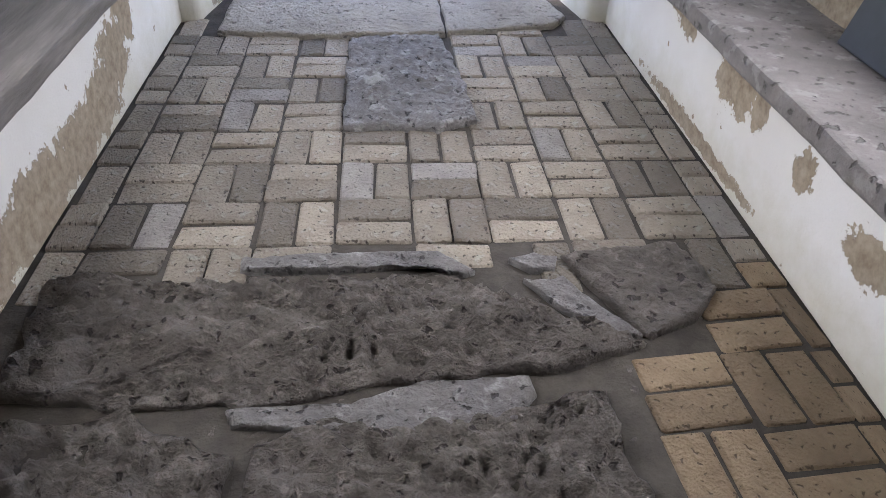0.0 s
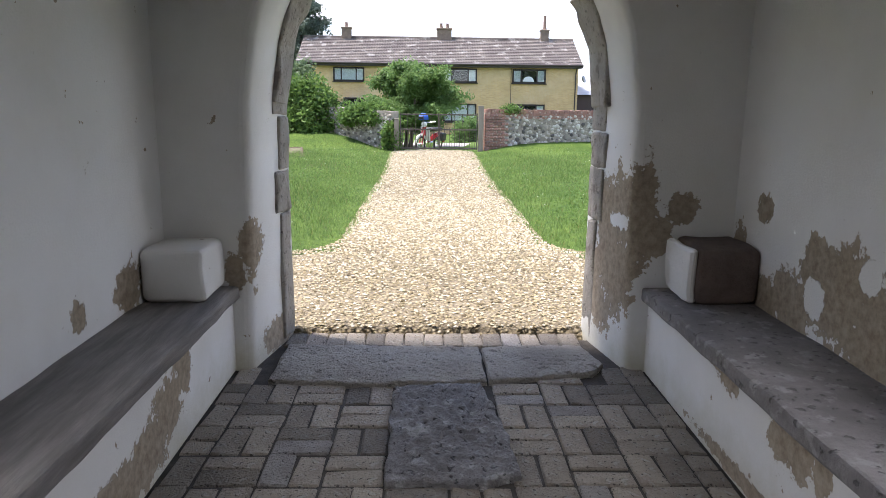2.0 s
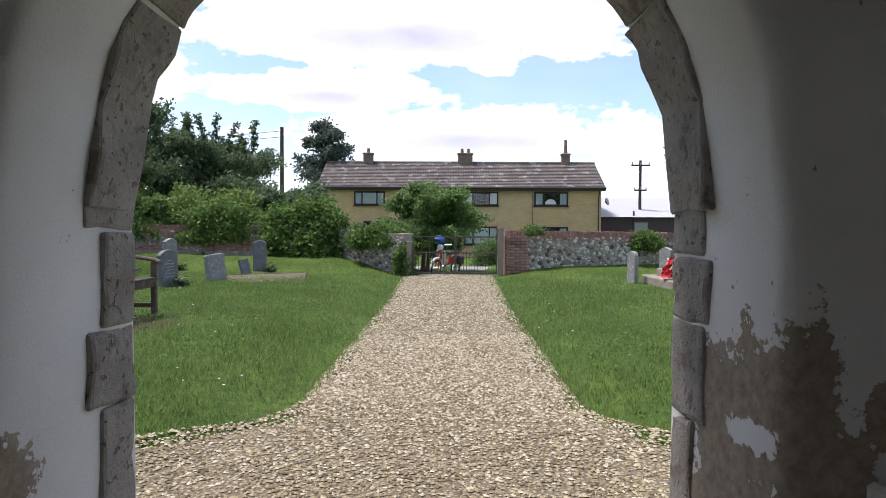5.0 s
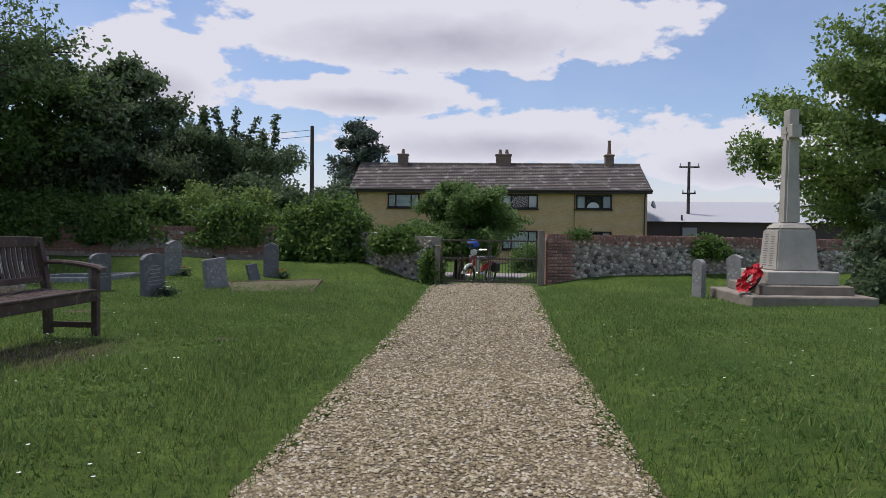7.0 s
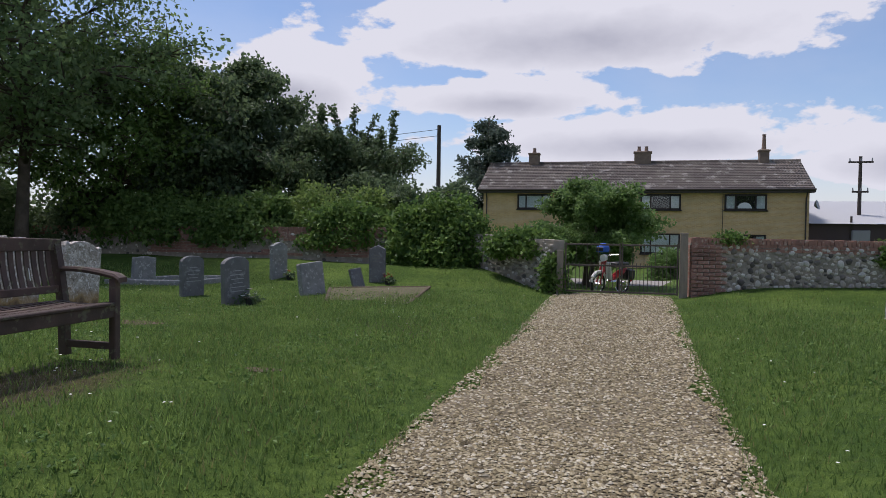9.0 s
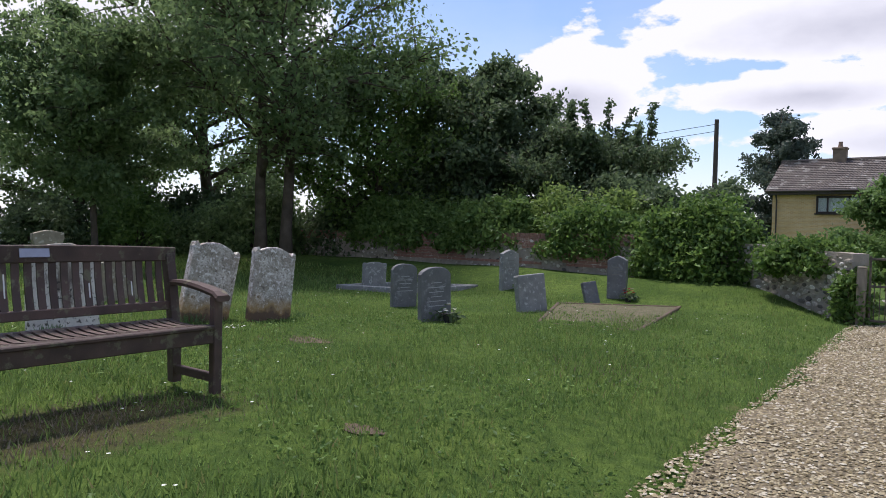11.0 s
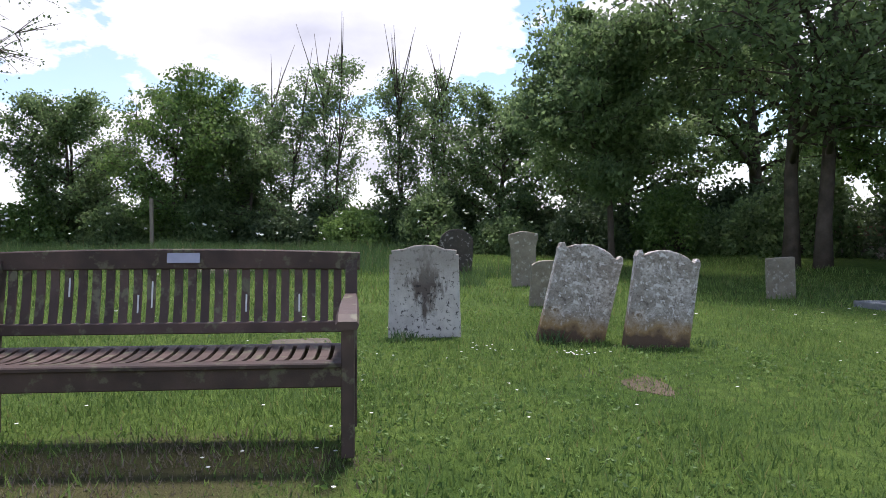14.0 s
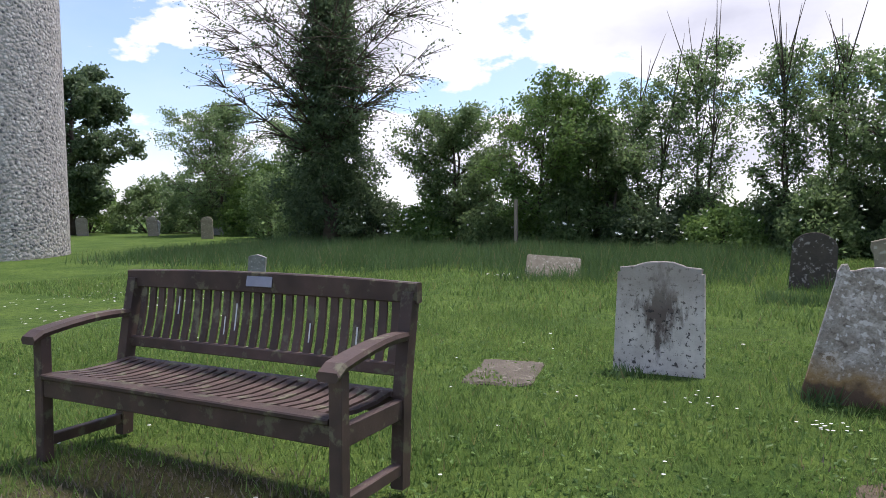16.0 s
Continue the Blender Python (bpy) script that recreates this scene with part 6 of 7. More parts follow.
def tree(name, x, y, h, spread, label, leaf=LEAF_ASH, trunk=0.22, bole=0.22, limbs=16, per=70, size=0.2, tuft=0.55, seed=1, twigs=5, droop=0.0, upright=0.0, stems=1, category="tree", bare=0, limb_r=0.55, spikes=0):
    """A tapered trunk that forks into limbs and twigs, with leaves in tufts along them."""
    g = random.Random(seed)
    z0 = float(gz(x, y)) - 0.1
    root = thing(name, pose(x, y, z0), label, category)
    wood, tips = [], []
    for s in range(stems):
        ox, oy = (g.uniform(-0.5, 0.5), g.uniform(-0.5, 0.5)) if stems > 1 else (0, 0)
        lx, ly = g.uniform(-0.06, 0.06) * h + ox * 2, g.uniform(-0.06, 0.06) * h + oy * 2
        n = 9
        stem = [Vector((ox + (lx - ox) * (i / n) ** 1.3 + g.uniform(-0.05, 0.05) * (i > 0), oy + (ly - oy) * (i / n) ** 1.3 + g.uniform(-0.05, 0.05) * (i > 0), h * 0.93 * i / n)) for i in range(n + 1)]
        tr = trunk / math.sqrt(stems)
        wood.append(tube(stem, [tr * (1.25 if i == 0 else 1 - 0.88 * i / n) for i in range(n + 1)], 9))
        nl = max(4, limbs // stems)
        for k in range(nl):
            f = bole + (0.95 - bole) * (k + g.random() * 0.7) / nl
            i = min(n - 1, int(f * n / 0.93 * 0.93))
            p = stem[i].lerp(stem[i + 1], (f * n) % 1) if i + 1 <= n else stem[-1]
            az = k * 2.4 + g.uniform(-0.6, 0.6)
            prof = math.sin(min(1.0, (f - bole) / (1.0 - bole) * 0.80 + 0.22) * math.pi) ** 0.7
            L = spread * (0.35 + 0.65 * prof) * g.uniform(0.75, 1.1)
            up = g.uniform(0.15, 0.65) + upright
            q, pts = p.copy(), [p.copy()]
            m = 5
            for j in range(m):
                az += g.uniform(-0.3, 0.3)
                dz = up * (1 - droop * j / m * 2)
                q = q + Vector((math.cos(az), math.sin(az), dz)).normalized() * (L / m)
                pts.append(q.copy())
            r0 = max(0.015, tr * (1 - 0.85 * f) * limb_r)
            wood.append(tube(pts, [r0 * (1 - 0.85 * j / m) for j in range(m + 1)], 6))
            for j in range(1, m + 1):
                if j >= 2 or g.random() < 0.5:
                    tips.append((pts[j], tuft * g.uniform(0.6, 1.0)))
                for _ in range(twigs):
                    if g.random() < 0.55:
                        a2 = az + g.uniform(-1.7, 1.7)
                        ln = L * g.uniform(0.15, 0.38)
                        e = pts[j] + Vector((math.cos(a2), math.sin(a2), g.uniform(-0.25 - droop, 0.7))).normalized() * ln
                        mid = pts[j].lerp(e, 0.5) + Vector((0, 0, g.uniform(0, 0.1)))
                        wood.append(tube([pts[j], mid, e], [r0 * 0.35 * (1 - 0.6 * j / m) + 0.006, r0 * 0.2 + 0.004, 0.004], 4))
                        tips.append((e, tuft * g.uniform(0.5, 1.0)))
                        if g.random() < 0.6:
                            tips.append((mid, tuft * g.uniform(0.4, 0.8)))
        tips.append((stem[-1], tuft))
        for _ in range(bare):
            p = stem[g.randrange(n // 2, n)]
            e = p + Vector((g.uniform(-0.35, 0.35), g.uniform(-0.35, 0.35), 1)) * h * g.uniform(0.25, 0.4)
            wood.append(tube([p, p.lerp(e, 0.5) + Vector((g.uniform(-0.15, 0.15), 0, 0)), e], [0.03, 0.02, 0.006], 4))
        for k in range(spikes):
            a = g.uniform(0, 6.283)
            p = Vector((math.cos(a) * spread * g.uniform(0.1, 0.75), math.sin(a) * spread * 0.4, h * g.uniform(0.72, 0.9)))
            e = p + Vector((g.uniform(-0.25, 0.35), g.uniform(-0.1, 0.1), 1)) * g.uniform(0.8, 1.5)
            pts = [p.lerp(e, q / 6) + Vector((g.uniform(-0.05, 0.05), 0, 0)) for q in range(7)]
            wood.append(tube(pts, [0.03 - 0.004 * q for q in range(7)], 5))
            tips += [(q, 0.13) for q in pts[1:]]
    smooth(part("trunk", joined(wood), M_BARK, root))
    if per:
        part("crown", leaves([t[0] for t in tips], [t[1] for t in tips], per, size, seed), leaf, root)
    return root


def bush(name, x, y, rx, ry, h, label, leaf=LEAF_IVY, n=260, per=45, size=0.14, seed=1, z=None, category="bush", tuft=0.3):
    """A mounded shrub: tufts of leaves over an uneven dome, on short stems."""
    g = np.random.default_rng(seed)
    z0 = float(gz(x, y)) - 0.05 if z is None else z
    root = thing(name, pose(x, y, z0), label, category)
    u = g.random(n)
    th = g.random(n) * 2 * np.pi
    ct = u ** 0.8
    st = np.sqrt(np.maximum(0, 1 - ct * ct))
    k = np.array([0.82 + 0.3 * noise.noise(Vector((math.cos(t) * 1.7 + seed, math.sin(t) * 1.7, c * 2.2))) for t, c in zip(th, ct)]) * g.uniform(0.72, 1.06, n)
    C = np.stack([rx * st * np.cos(th) * k, ry * st * np.sin(th) * k, h * ct * k], 1)
    C[:, 2] = np.maximum(C[:, 2], 0.1)
    stems = []
    for i in range(0, n, max(1, n // 26)):
        stems.append(tube([(C[i, 0] * 0.15, C[i, 1] * 0.15, 0), (C[i, 0] * 0.6, C[i, 1] * 0.6, C[i, 2] * 0.55), tuple(C[i])], [0.035, 0.022, 0.008], 5))
    part("stems", joined(stems), M_BARK, root)
    part("foliage", leaves(C, tuft, per, size, seed + 50), leaf, root)
    return root


# tall trees to the west, backlit
tree("ash_tree", -15.3, 19.6, 11.0, 4.9, "tall leafy ash tree over the churchyard wall", LEAF_ASH, 0.26, 0.24, 34, 24, 0.16, 0.75, 3, 9, upright=0.25, stems=2)
tree("ash_tree", -24.5, 24.0, 12.0, 5.2, "tall ash tree at the back of the tree belt", LEAF_ASH, 0.3, 0.2, 22, 34, 0.21, 0.8, 4, 6, upright=0.2)
tree("field_tree", -14.6, 23.2, 6.6, 2.9, "leafy field tree between the ash and the evergreen", LEAF_BRIGHT, 0.16, 0.12, 30, 18, 0.15, 0.6, 19, 9, upright=0.2)
tree("conifer_tree", -13.0, 26.2, 7.4, 3.0, "dark spreading yew-like evergreen tree beyond the wall", LEAF_DARK, 0.3, 0.08, 40, 44, 0.17, 0.6, 5, 9, droop=0.3)
tree("shrub_tree", -8.9, 26.4, 4.9, 2.7, "dark rounded thorn tree with spiky top shoots", LEAF_DARK, 0.2, 0.06, 40, 42, 0.12, 0.45, 6, 9, stems=3, spikes=7)
tree("shrub_tree", -5.9, 25.4, 3.1, 1.7, "dark rounded thorn bush beyond the wall", LEAF_DARK, 0.16, 0.06, 26, 70, 0.14, 0.5, 16, 7, stems=3)
tree("young_tree", -18.0, 16.2, 6.9, 2.7, "young slender tree with a light green crown", LEAF_ASH, 0.10, 0.28, 26, 40, 0.14, 0.55, 7, 7, upright=0.2)
tree("field_tree", -26.0, 19.5, 8.5, 3.8, "leafy field tree in the hedge belt", LEAF_ASH, 0.18, 0.15, 20, 34, 0.17, 0.65, 8, 6)
tree("field_tree", -27.5, 15.0, 6.5, 2.8, "leafy hedge tree with open branches", LEAF_ASH, 0.14, 0.12, 20, 22, 0.15, 0.6, 18, 9, upright=0.4)
for i, (sx, sy, sh, ss) in enumerate(((-28.5, 11.2, 7.6, 1.7), (-29.5, 8.4, 8.4, 1.9), (-29.2, 6.0, 7.2, 1.8), (-29.8, 12.8, 7.8, 1.6))):
    tree("sapling", sx, sy, sh, ss, "thin open sapling with sparse leaves against the sky", LEAF_ASH, 0.10, 0.12, 26, 8, 0.13, 0.5, 30 + i, 8, upright=0.8, stems=2, bare=7)
tree("elder_tree", -27.5, 2.4, 6.4, 2.6, "dense elder tree in the hedge", LEAF_BRIGHT, 0.16, 0.06, 28, 16, 0.14, 0.55, 40, 11, stems=3, upright=0.5)
tree("elder_tree", -28.5, 4.6, 5.2, 2.4, "elder shrub in the hedge", LEAF_ASH, 0.14, 0.08, 24, 15, 0.14, 0.55, 41, 10, stems=3, upright=0.5)
tree("ivy_tree", -27.0, -7.2, 13.5, 6.0, "tall bare-branched tree with an ivy-clad trunk", LEAF_DARK, 0.36, 0.28, 38, 3, 0.14, 0.5, 42, 16, upright=0.4, limb_r=0.27)
ivz = float(gz(-27.0, -7.2))
ig = np.random.default_rng(77)
ia, iz = ig.random(900) * 6.283, ig.random(900) ** 0.9 * 11.0
ir = (1.95 - 0.11 * iz) * (0.4 + 0.85 * ig.random(900)) * (1 + 0.28 * np.sin(iz * 1.3 + ia * 2) + 0.15 * np.sin(iz * 2.9 - ia))
ivy = thing("ivy", pose(-27.0, -7.2, ivz), "thick dark ivy wrapped round the tree trunk", "ivy")
part("foliage", leaves(np.stack([ir * np.cos(ia), ir * np.sin(ia), iz + 0.2], 1), 0.42, 42, 0.17, 78), LEAF_DARK, ivy)
tree("thorn_tree", -34.0, -21.5, 8.6, 3.6, "hawthorn in leaf along the far hedge", LEAF_ASH, 0.18, 0.06, 26, 20, 0.14, 0.55, 43, 11, stems=2, upright=0.45)
tree("thorn_tree", -29.0, -1.8, 6.0, 2.6, "hawthorn in leaf along the hedge", LEAF_ASH, 0.16, 0.06, 24, 20, 0.14, 0.55, 44, 11, stems=2, upright=0.45)
tree("evergreen_tree", -31.5, -31.5, 11.5, 4.0, "dark evergreen tree beyond the far headstones", LEAF_DARK, 0.3, 0.06, 26, 60, 0.28, 0.7, 45, 6)
tree("thorn_tree", -38.0, -17.0, 7.8, 3.4, "open hawthorn at the churchyard's far edge", LEAF_ASH, 0.2, 0.06, 24, 20, 0.16, 0.6, 46, 11, stems=2, upright=0.4)
# trees to the east and by the house
tree("lime_tree", 12.6, 24.8, 7.4, 3.9, "leafy lime tree behind the memorial", LEAF_LIME, 0.26, 0.12, 34, 60, 0.15, 0.55, 50, 8)
tree("lime_tree", 17.0, 26.5, 7.6, 3.8, "leafy tree beyond the memorial", LEAF_LIME, 0.28, 0.08, 28, 55, 0.17, 0.6, 51, 7)
bush("yew_bush", 8.2, 16.2, 1.55, 1.9, 2.2, "dense dark clipped yew bush beside the memorial", LEAF_DARK, 520, 60, 0.11, 52, tuft=0.24)
tree("cypress_tree", -1.0, 27.2, 3.3, 1.6, "small spreading green tree before the yellow house", LEAF_PINE, 0.13, 0.22, 26, 60, 0.11, 0.36, 53, 8, stems=2)
tree("birch_tree", -10.9, 60.0, 11.6, 2.9, "tall birch with drooping grey-green branches", LEAF_BIRCH, 0.2, 0.10, 30, 18, 0.26, 0.6, 54, 9, droop=0.8, upright=0.9, stems=2)
bush("garden_shrub", 1.9, 33.0, 0.9, 0.8, 1.3, "small garden shrub beyond the gate", LEAF_PINE, 120, 40, 0.12, 55)
bush("far_hedge", 12.0, 33.0, 3.0, 1.0, 1.5, "hedge beyond the churchyard wall", LEAF_BRIGHT, 160, 40, 0.2, 56, tuft=0.4)
# ivy over the wall by the gate, and along it to the west
bush("ivy_mass", -3.9, 21.35, 1.75, 0.85, 1.85, "glossy ivy heaped over the flint wall", LEAF_IVY, 360, 60, 0.12, 60, category="ivy")
bush("ivy_mass", -1.75, 20.3, 1.0, 0.42, 0.62, "ivy hanging over the wall end by the gate", LEAF_IVY, 150, 46, 0.10, 61, z=0.75, category="ivy", tuft=0.22)
bush("ivy_trail", -1.05, 19.72, 0.28, 0.2, 1.15, "ivy trailing down the wall end beside the gate post", LEAF_IVY, 60, 36, 0.09, 67, category="ivy", tuft=0.16)
bush("ivy_mass", -6.6, 21.95, 1.9, 0.7, 1.15, "glossy ivy heaped over the wall", LEAF_IVY, 300, 52, 0.12, 62, z=0.85, category="ivy")
bush("ivy_mass", -9.6, 22.2, 2.3, 0.75, 1.25, "bright leafy growth over the wall", LEAF_BRIGHT, 320, 50, 0.14, 63, z=0.92, category="ivy")
bush("ivy_mass", -12.8, 22.4, 2.3, 0.8, 1.4, "bright leafy growth over the wall", LEAF_BRIGHT, 320, 50, 0.14, 64, z=0.92, category="ivy")
for i, (ix, iy, irx, ih, il) in enumerate(((-5.3, 22.0, 1.3, 1.45, LEAF_IVY), (-8.2, 22.3, 1.7, 2.45, LEAF_LIME), (-11.3, 22.6, 1.9, 2.6, LEAF_LIME), (-14.6, 22.9, 2.0, 2.6, LEAF_BRIGHT), (-6.7, 22.6, 1.5, 2.5, LEAF_LIME), (-10.0, 22.9, 1.8, 2.9, LEAF_BRIGHT), (-12.9, 23.2, 1.7, 3.1, LEAF_LIME), (-5.0, 23.2, 1.5, 2.3, LEAF_BRIGHT))):
    bush("wall_shrub", ix, iy + 0.75, irx, 0.95, ih, "tangled shrub growing over the churchyard wall", il, 240, 36, 0.13, 160 + i, tuft=0.36)
bush("ivy_clump", 2.35, 19.75, 0.35, 0.22, 0.28, "small ivy clump on the wall coping", LEAF_IVY, 40, 30, 0.07, 65, z=1.08, category="ivy", tuft=0.12)
bush("ivy_clump", 5.4, 19.98, 0.55, 0.25, 0.55, "ivy clump hanging on the flint wall", LEAF_IVY, 110, 40, 0.09, 66, z=0.72, category="ivy", tuft=0.16)
# dark understorey of the tree belt
hedge_line = [(-15.5, 23.2), (-18.0, 21.6), (-20.5, 21.2), (-22.8, 20.0), (-24.2, 17.4), (-25.4, 14.8), (-26.4, 12.0), (-27.0, 9.2), (-27.3, 6.4), (-27.4, 3.4), (-27.5, 0.4), (-27.8, -2.8), (-28.4, -5.6), (-30.0, -9.5), (-32.0, -13.0), (-35.0, -18.0), (-37.0, -22.0), (-38.0, -26.5), (-37.5, -31.0), (-36.0, -36.0)]
for i, (hx, hy) in enumerate(hedge_line):
    bush("hedge_bush", hx, hy, 2.0 + 1.7 * (i > 12), 1.5 + 1.4 * (i > 12), 2.3 + 0.6 * math.sin(i * 2.3) + 2.6 * (i > 12), "dark tangled hedge bush under the trees", (LEAF_DARK, LEAF_ASH, LEAF_ASH, LEAF_BRIGHT)[i % 4], 190 + 90 * (i > 12), 40, 0.15 + 0.05 * (i > 12), 100 + i, tuft=0.42)
for i, (hx, hy) in enumerate(hedge_line[:12]):
    bush("hedge_bush", hx - 2.6, hy + 1.4, 2.2, 1.6, 2.6, "dark hedge bush deep under the trees", LEAF_DARK, 120, 34, 0.22, 130 + i, tuft=0.5)
# elder and cow parsley flowers along the hedge
fg = np.random.default_rng(9)
pet = []
for k in range(110):
    i = fg.integers(4, 13)
    a, b = np.array(hedge_line[i]), np.array(hedge_line[i + 1])
    p = a + (b - a) * fg.random()
    px, py = p[0] + fg.uniform(1.2, 2.2), p[1] + fg.uniform(-0.4, 0.4)
    pz = float(gz(px, py)) + fg.uniform(0.5, 1.9)
    r = fg.uniform(0.035, 0.09)
    n = 7
    v = [(px, py, pz + r * 0.25)] + [(px + r * math.cos(6.283 * q / n), py + r * math.sin(6.283 * q / n), pz + fg.uniform(-0.06, 0.06)) for q in range(n)]
    pet.append((v, [(0, 1 + q, 1 + (q + 1) % n) for q in range(n)]))
tagged(part("hedge_flowers", joined(pet), M_PETAL), "flat white flower heads of elder and cow parsley in the hedge", "flowers", kind="stuff")
fp = thing("fence_post", pose(-24.6, 2.5, float(gz(-24.6, 2.5)) - 0.1), "thin grey wooden fence post at the hedge", "post")
part("shaft", box(0.11, 0.11, 2.0, (0, 0, 1.0), 0.01), M_POST, fp)


def posy(x, y, label, colours, n=14, r=0.13, seed=0):
    g = random.Random(seed)
    z = float(gz(x, y))
    root = thing("grave_flowers", pose(x, y, z), label, "flowers")
    part("pot", tube([(0, 0, 0), (0, 0, 0.05), (0, 0, 0.12)], [0.05, 0.055, 0.06], 10), M_BLACK, root)
    for k in range(n):
        px, py, pz = g.uniform(-r, r), g.uniform(-r, r), g.uniform(0.10, 0.24)
        m = 6
        v = [(px, py, pz)] + [(px + 0.035 * math.cos(6.283 * q / m), py + 0.035 * math.sin(6.283 * q / m), pz + 0.015) for q in range(m)]
        part("bloom", (v, [(0, 1 + q, 1 + (q + 1) % m) for q in range(m)]), colours[k % len(colours)], root)
    part("leaves", leaves([(g.uniform(-r, r), g.uniform(-r, r), 0.1) for _ in range(12)], 0.06, 8, 0.07, seed), LEAF_DARK, root)


posy(-4.78, 14.12, "dark pot of fading flowers at the slate headstone", [M_STEM, M_PETAL, M_POST], seed=1)
posy(-6.72, 19.05, "red flowers at the foot of a headstone", [M_RED, M_PETAL], 10, 0.1, 2)
posy(-4.42, 19.0, "red flowers beside the slim slate headstone", [M_RED, M_RED, M_POST], 12, 0.12, 3)

# ---- grass, daisies, gravel ----


LATTICE = np.random.default_rng(5).random((64, 64))


def field(x, y):
    """Smooth value noise over the lawn, 0 to 1."""
    i, j = np.floor(x).astype(int), np.floor(y).astype(int)
    u, v = sstep(0, 1, x - i), sstep(0, 1, y - j)
    g = lambda a, b: LATTICE[a % 64, b % 64]
    return (g(i, j) * (1 - u) + g(i + 1, j) * u) * (1 - v) + (g(i, j + 1) * (1 - u) + g(i + 1, j + 1) * u) * v


def blades(n, xr, yr, hmin, hmax, width, seed, dens=None):
    g = np.random.default_rng(seed)
    x, y = g.uniform(*xr, n), g.uniform(*yr, n)
    keep = ~on_path(x, y, -0.05) & ~((np.abs(x) < 2.4) & (y < 3.8))
    if dens is not None:
        keep &= g.random(n) < dens(x, y)
    x, y = x[keep], y[keep]
    n = len(x)
    z = gz(x, y) - 0.008
    a = g.random(n) * 6.283
    tall = 0.45 + 1.1 * field(x * 1.3, y * 1.3) * (0.6 + 0.8 * field(x * 4.1 + 9, y * 4.1))
    h = g.uniform(hmin, hmax, n) * np.clip(tall, 0.45, 1.3)
    w = width * g.uniform(0.7, 1.4, n)
    lean = g.uniform(0.1, 0.8, n) * h
    la = g.random(n) * 6.283
    V = np.empty((n, 3, 3))
    V[:, 0] = np.stack([x + w * np.cos(a), y + w * np.sin(a), z], 1)
    V[:, 1] = np.stack([x - w * np.cos(a), y - w * np.sin(a), z], 1)
    V[:, 2] = np.stack([x + lean * np.cos(la), y + lean * np.sin(la), z + h], 1)
    return V.reshape(-1, 3), np.arange(3 * n).reshape(-1, 3)


near = lambda x, y: np.clip(1.25 - np.hypot(x + 2.4, y - 10.0) / 9.0, 0.12, 1) * np.clip(np.hypot((x + 3.35) / 0.75, (y - 8.9) / 1.3) - 0.1 + 0.5 * (field(x * 3, y * 3) - 0.5), 0.15, 1)
tagged(part("grass", blades(420000, (-9.5, 6.0), (4.4, 20.5), 0.025, 0.075, 0.0048, 21, near), GRASS_BLADE), "short mown lawn grass", "grass", kind="stuff")
tagged(part("grass", blades(90000, (-26, -9.5), (-4, 20), 0.05, 0.12, 0.010, 22), GRASS_BLADE), "longer lawn grass away from the path", "grass", kind="stuff")
tallzone = lambda x, y: sstep(-14.5, -19.0, x) * (1 - sstep(8, 12, y))
clover_g = np.random.default_rng(26)
clx, cly = clover_g.uniform(-9, 5.5, 26000), clover_g.uniform(4.0, 18.5, 26000)
ck = (field(clx * 0.9 + 3, cly * 0.9) > 0.5) & ~on_path(clx, cly, 0.0) & (clover_g.random(26000) < near(clx, cly))
clx, cly = clx[ck], cly[ck]
tagged(part("clover", leaves(np.stack([clx, cly, gz(clx, cly) + 0.028], 1), 0.02, 2, 0.034, 27, 0.8), LEAF_IVY), "low broad-leaved clover and weeds in the lawn", "weeds", kind="stuff")
tagged(part("long_grass", blades(60000, (-27, -14), (-9, 12), 0.22, 0.5, 0.012, 23, tallzone), GRASS_TALL), "tall rough grass before the hedge", "grass", kind="stuff")
tufts = []
tg = np.random.default_rng(24)
for cx, cy, r, n in ((-12.6, 11.4, 0.5, 500), (-15.0, 7.2, 1.1, 900), (-14.6, 12.4, 0.7, 500), (-16.0, 9.5, 1.2, 700), (-6.7, 10.2, 0.12, 60), (-6.5, 11.5, 0.15, 70), (-6.3, 13.0, 0.15, 70)):
    v, f = blades(n, (cx - r, cx + r), (cy - r, cy + r), 0.12, 0.34 if r > 0.3 else 0.12, 0.008, int(cx * -31) + 7)
    tufts.append((v, f.tolist()))
tagged(part("grass_tufts", joined(tufts), GRASS_TALL), "rough grass tufts round the old stones", "grass", kind="stuff")

dg = np.random.default_rng(31)
dz = []
spots = [(dg.uniform(-9, 5.5), dg.uniform(5, 19), 0.0, 1) for _ in range(230)] + [(-5.7, 11.55, 0.12, 16), (-6.0, 10.9, 0.25, 10), (-14.8, 6.0, 0.5, 30), (-9.5, 1.5, 2.5, 150), (-3.0, 6.3, 1.2, 30), (-3.6, 9.6, 0.5, 8)]
for cx, cy, r, cnt in spots:
    for _ in range(cnt):
        px, py = cx + dg.normal() * r * 0.6, cy + dg.normal() * r * 0.6
        if bool(on_path(px, py, 0.1)):
            continue
        pz = float(gz(px, py)) + dg.uniform(0.035, 0.06)
        q = 0.011 * (2.0 if cx < -8 else 1.0)
        v = [(px, py, pz + 0.003)] + [(px + q * math.cos(1.047 * k), py + q * math.sin(1.047 * k), pz) for k in range(6)]
        dz.append((v, [(0, 1 + k, 1 + (k + 1) % 6) for k in range(6)]))
tagged(part("daisies", joined(dz), M_PETAL), "scattered white daisies in the lawn", "flowers", kind="stuff")


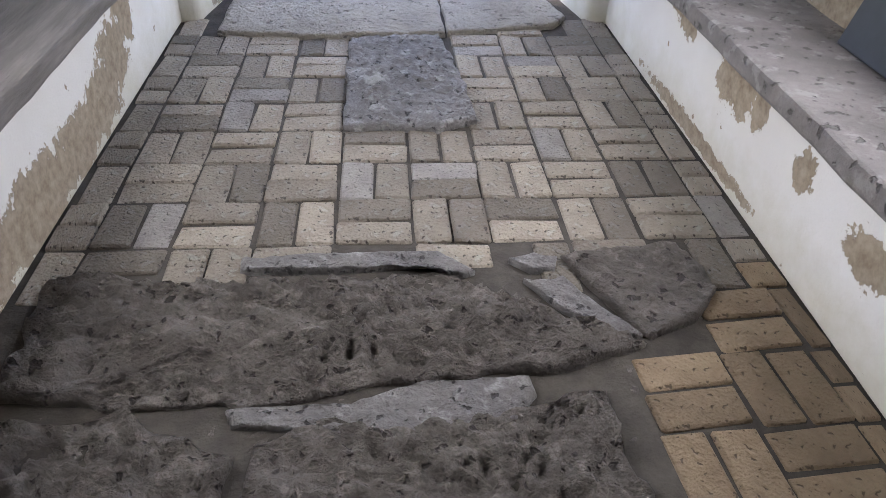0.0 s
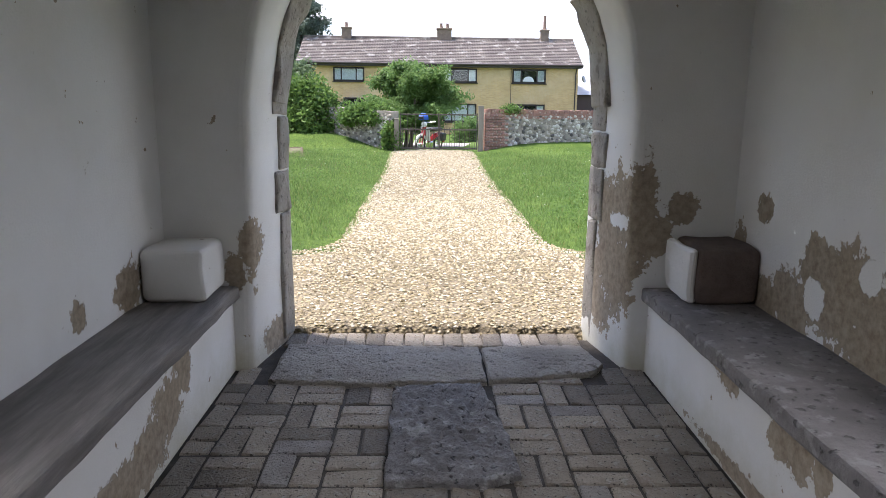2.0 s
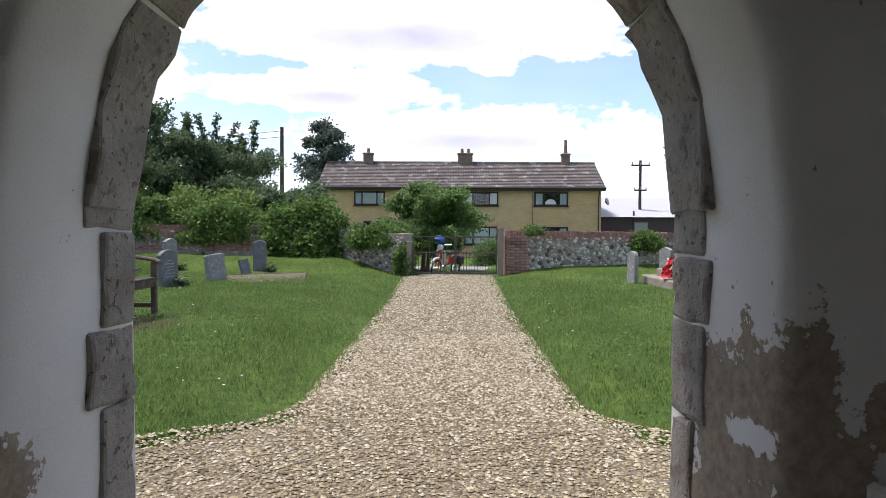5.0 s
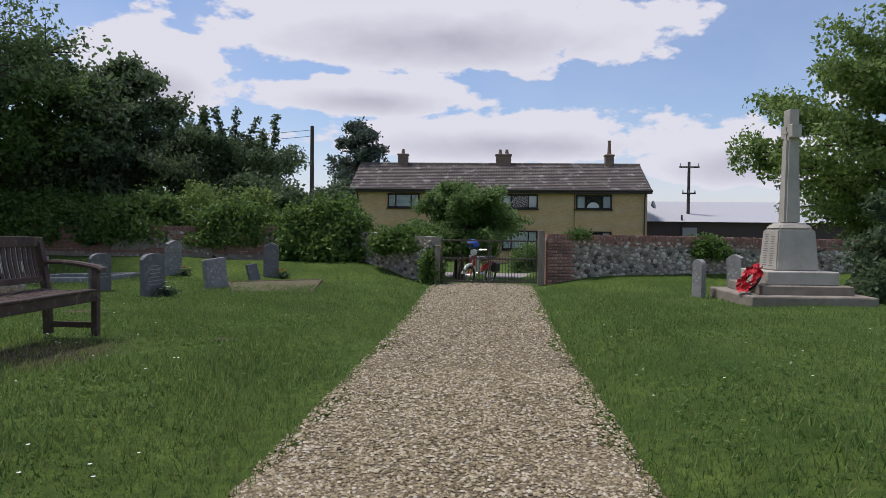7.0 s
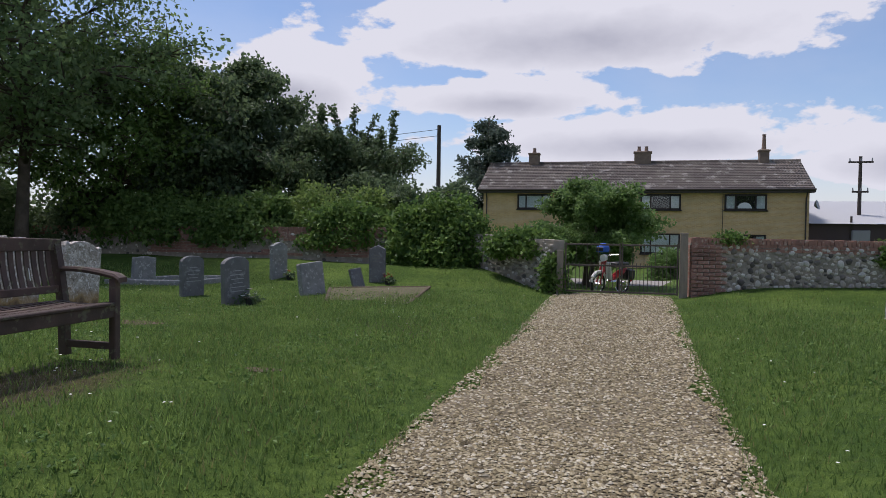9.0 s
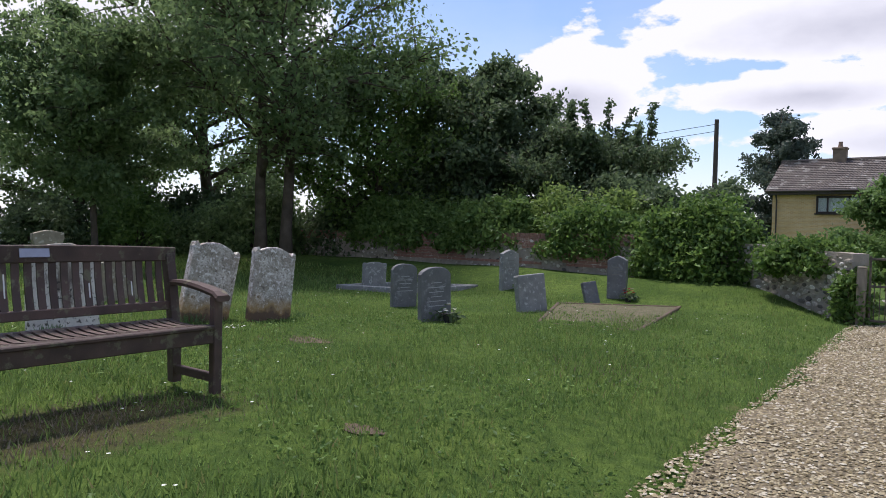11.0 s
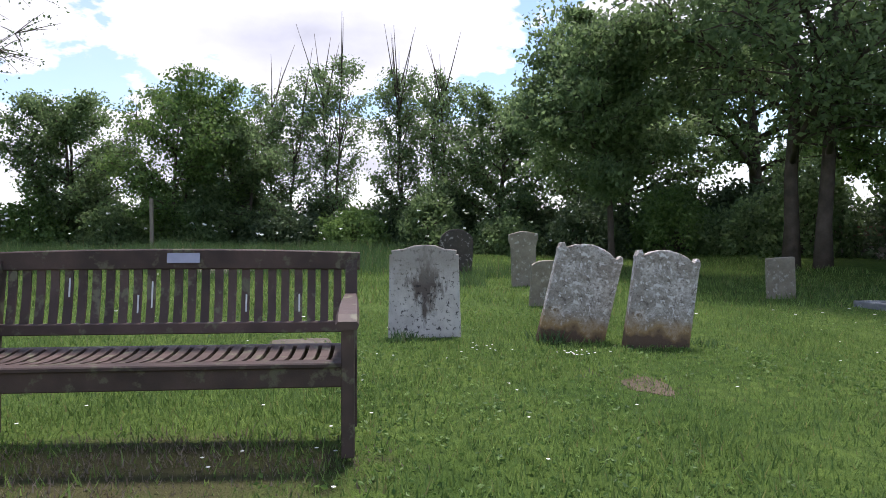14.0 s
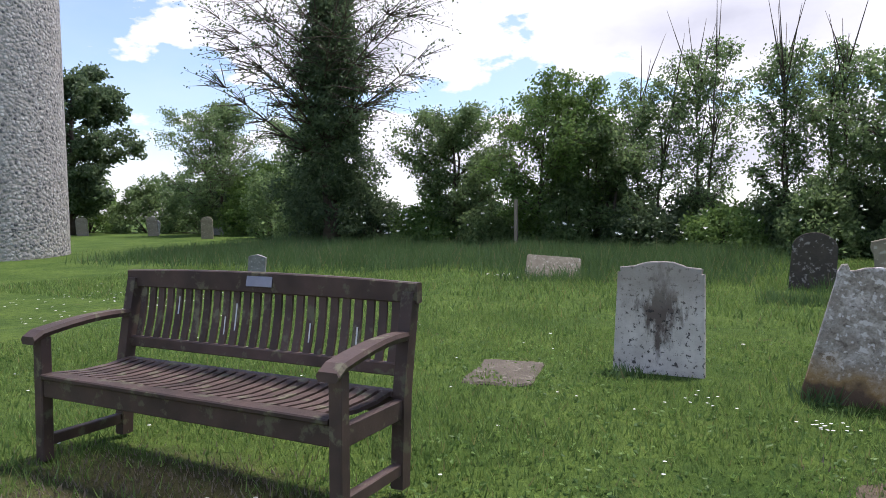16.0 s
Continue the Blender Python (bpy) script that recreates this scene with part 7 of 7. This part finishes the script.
def pebbles(n, yr, smin, smax, seed):
    g = np.random.default_rng(seed)
    y = g.uniform(*yr, n)
    u = g.uniform(-1.03, 1.03, n)
    h = path_half(y)
    x = PATH_X + u * h
    z = gz(x, y) + 0.012 + 0.03 * np.sqrt(np.maximum(0, 1 - np.abs(u)))
    s = g.uniform(smin, smax, n)
    o = np.array([[1, 0, 0], [0, 1, 0], [-1, 0, 0], [0, -1, 0], [0, 0, 0.75], [0, 0, -0.6]], float)
    a = g.random(n) * 6.283
    ca, sa = np.cos(a), np.sin(a)
    V = o[None] * s[:, None, None] * g.uniform(0.6, 1.25, (n, 6, 1)) * np.stack([g.uniform(0.8, 1.4, n), g.uniform(0.6, 1.0, n), g.uniform(0.5, 0.9, n)], 1)[:, None]
    W = V.copy()
    W[..., 0] = V[..., 0] * ca[:, None] - V[..., 1] * sa[:, None]
    W[..., 1] = V[..., 0] * sa[:, None] + V[..., 1] * ca[:, None]
    W += np.stack([x, y, z + s * 0.15], 1)[:, None]
    f = np.array([[0, 1, 4], [1, 2, 4], [2, 3, 4], [3, 0, 4], [1, 0, 5], [2, 1, 5], [3, 2, 5], [0, 3, 5]])
    F = (f[None] + (np.arange(n) * 6)[:, None, None]).reshape(-1, 3)
    return W.reshape(-1, 3), F


tagged(part("gravel", pebbles(29000, (3.52, 9.5), 0.008, 0.019, 41), M_PEBBLE), "loose pale flint gravel on the path", "gravel", kind="stuff")
tagged(part("gravel", pebbles(20000, (9.5, 19.9), 0.010, 0.020, 42), M_PEBBLE), "loose pale flint gravel towards the gate", "gravel", kind="stuff")
M_EARTH = speckled("bare_earth", (0.16, 0.12, 0.08), (0.10, 0.08, 0.05), 9, 50, 0.95, 0.9, 0.02)
bare_spots = [(-4.8, 11.8, 0.26), (-2.2, 9.9, 0.14)]
for cx, cy, r in bare_spots:
    pts = [(cx + r * math.cos(t) * (1 + 0.25 * math.sin(3 * t)), cy + 0.6 * r * math.sin(t)) for t in np.linspace(0, 2 * math.pi, 20, endpoint=False)]
    b = bmesh.new()
    b.faces.new([b.verts.new((px, py, float(gz(px, py)) + 0.004)) for px, py in pts])
    tagged(part("bare_earth", b, M_EARTH), "bare brown earth patch in the lawn", "earth", kind="structure")
GRASS_DRY = leaf_mat("dry_grass_blade", (0.12, 0.095, 0.045), (0.30, 0.25, 0.13), 0.3)
dry = []
for cx, cy, rx, ry, n, sd in ((-3.4, 8.9, 0.55, 1.1, 5200, 91), (-3.9, 16.9, 0.95, 1.3, 4200, 92), (-4.8, 11.8, 0.4, 0.35, 700, 93), (-5.2, 7.4, 0.6, 0.5, 800, 94), (-2.0, 12.6, 0.5, 0.6, 500, 95)):
    fall = lambda x, y: np.clip(1.3 - np.hypot((x - cx) / rx, (y - cy) / ry), 0, 1)
    v, f = blades(n, (cx - rx * 1.3, cx + rx * 1.3), (cy - ry * 1.3, cy + ry * 1.3), 0.02, 0.05, 0.005, sd, fall)
    dry.append((v, f.tolist()))
tagged(part("dry_grass", joined(dry), GRASS_DRY), "dry brown grass worn thin under the bench", "grass", kind="stuff")
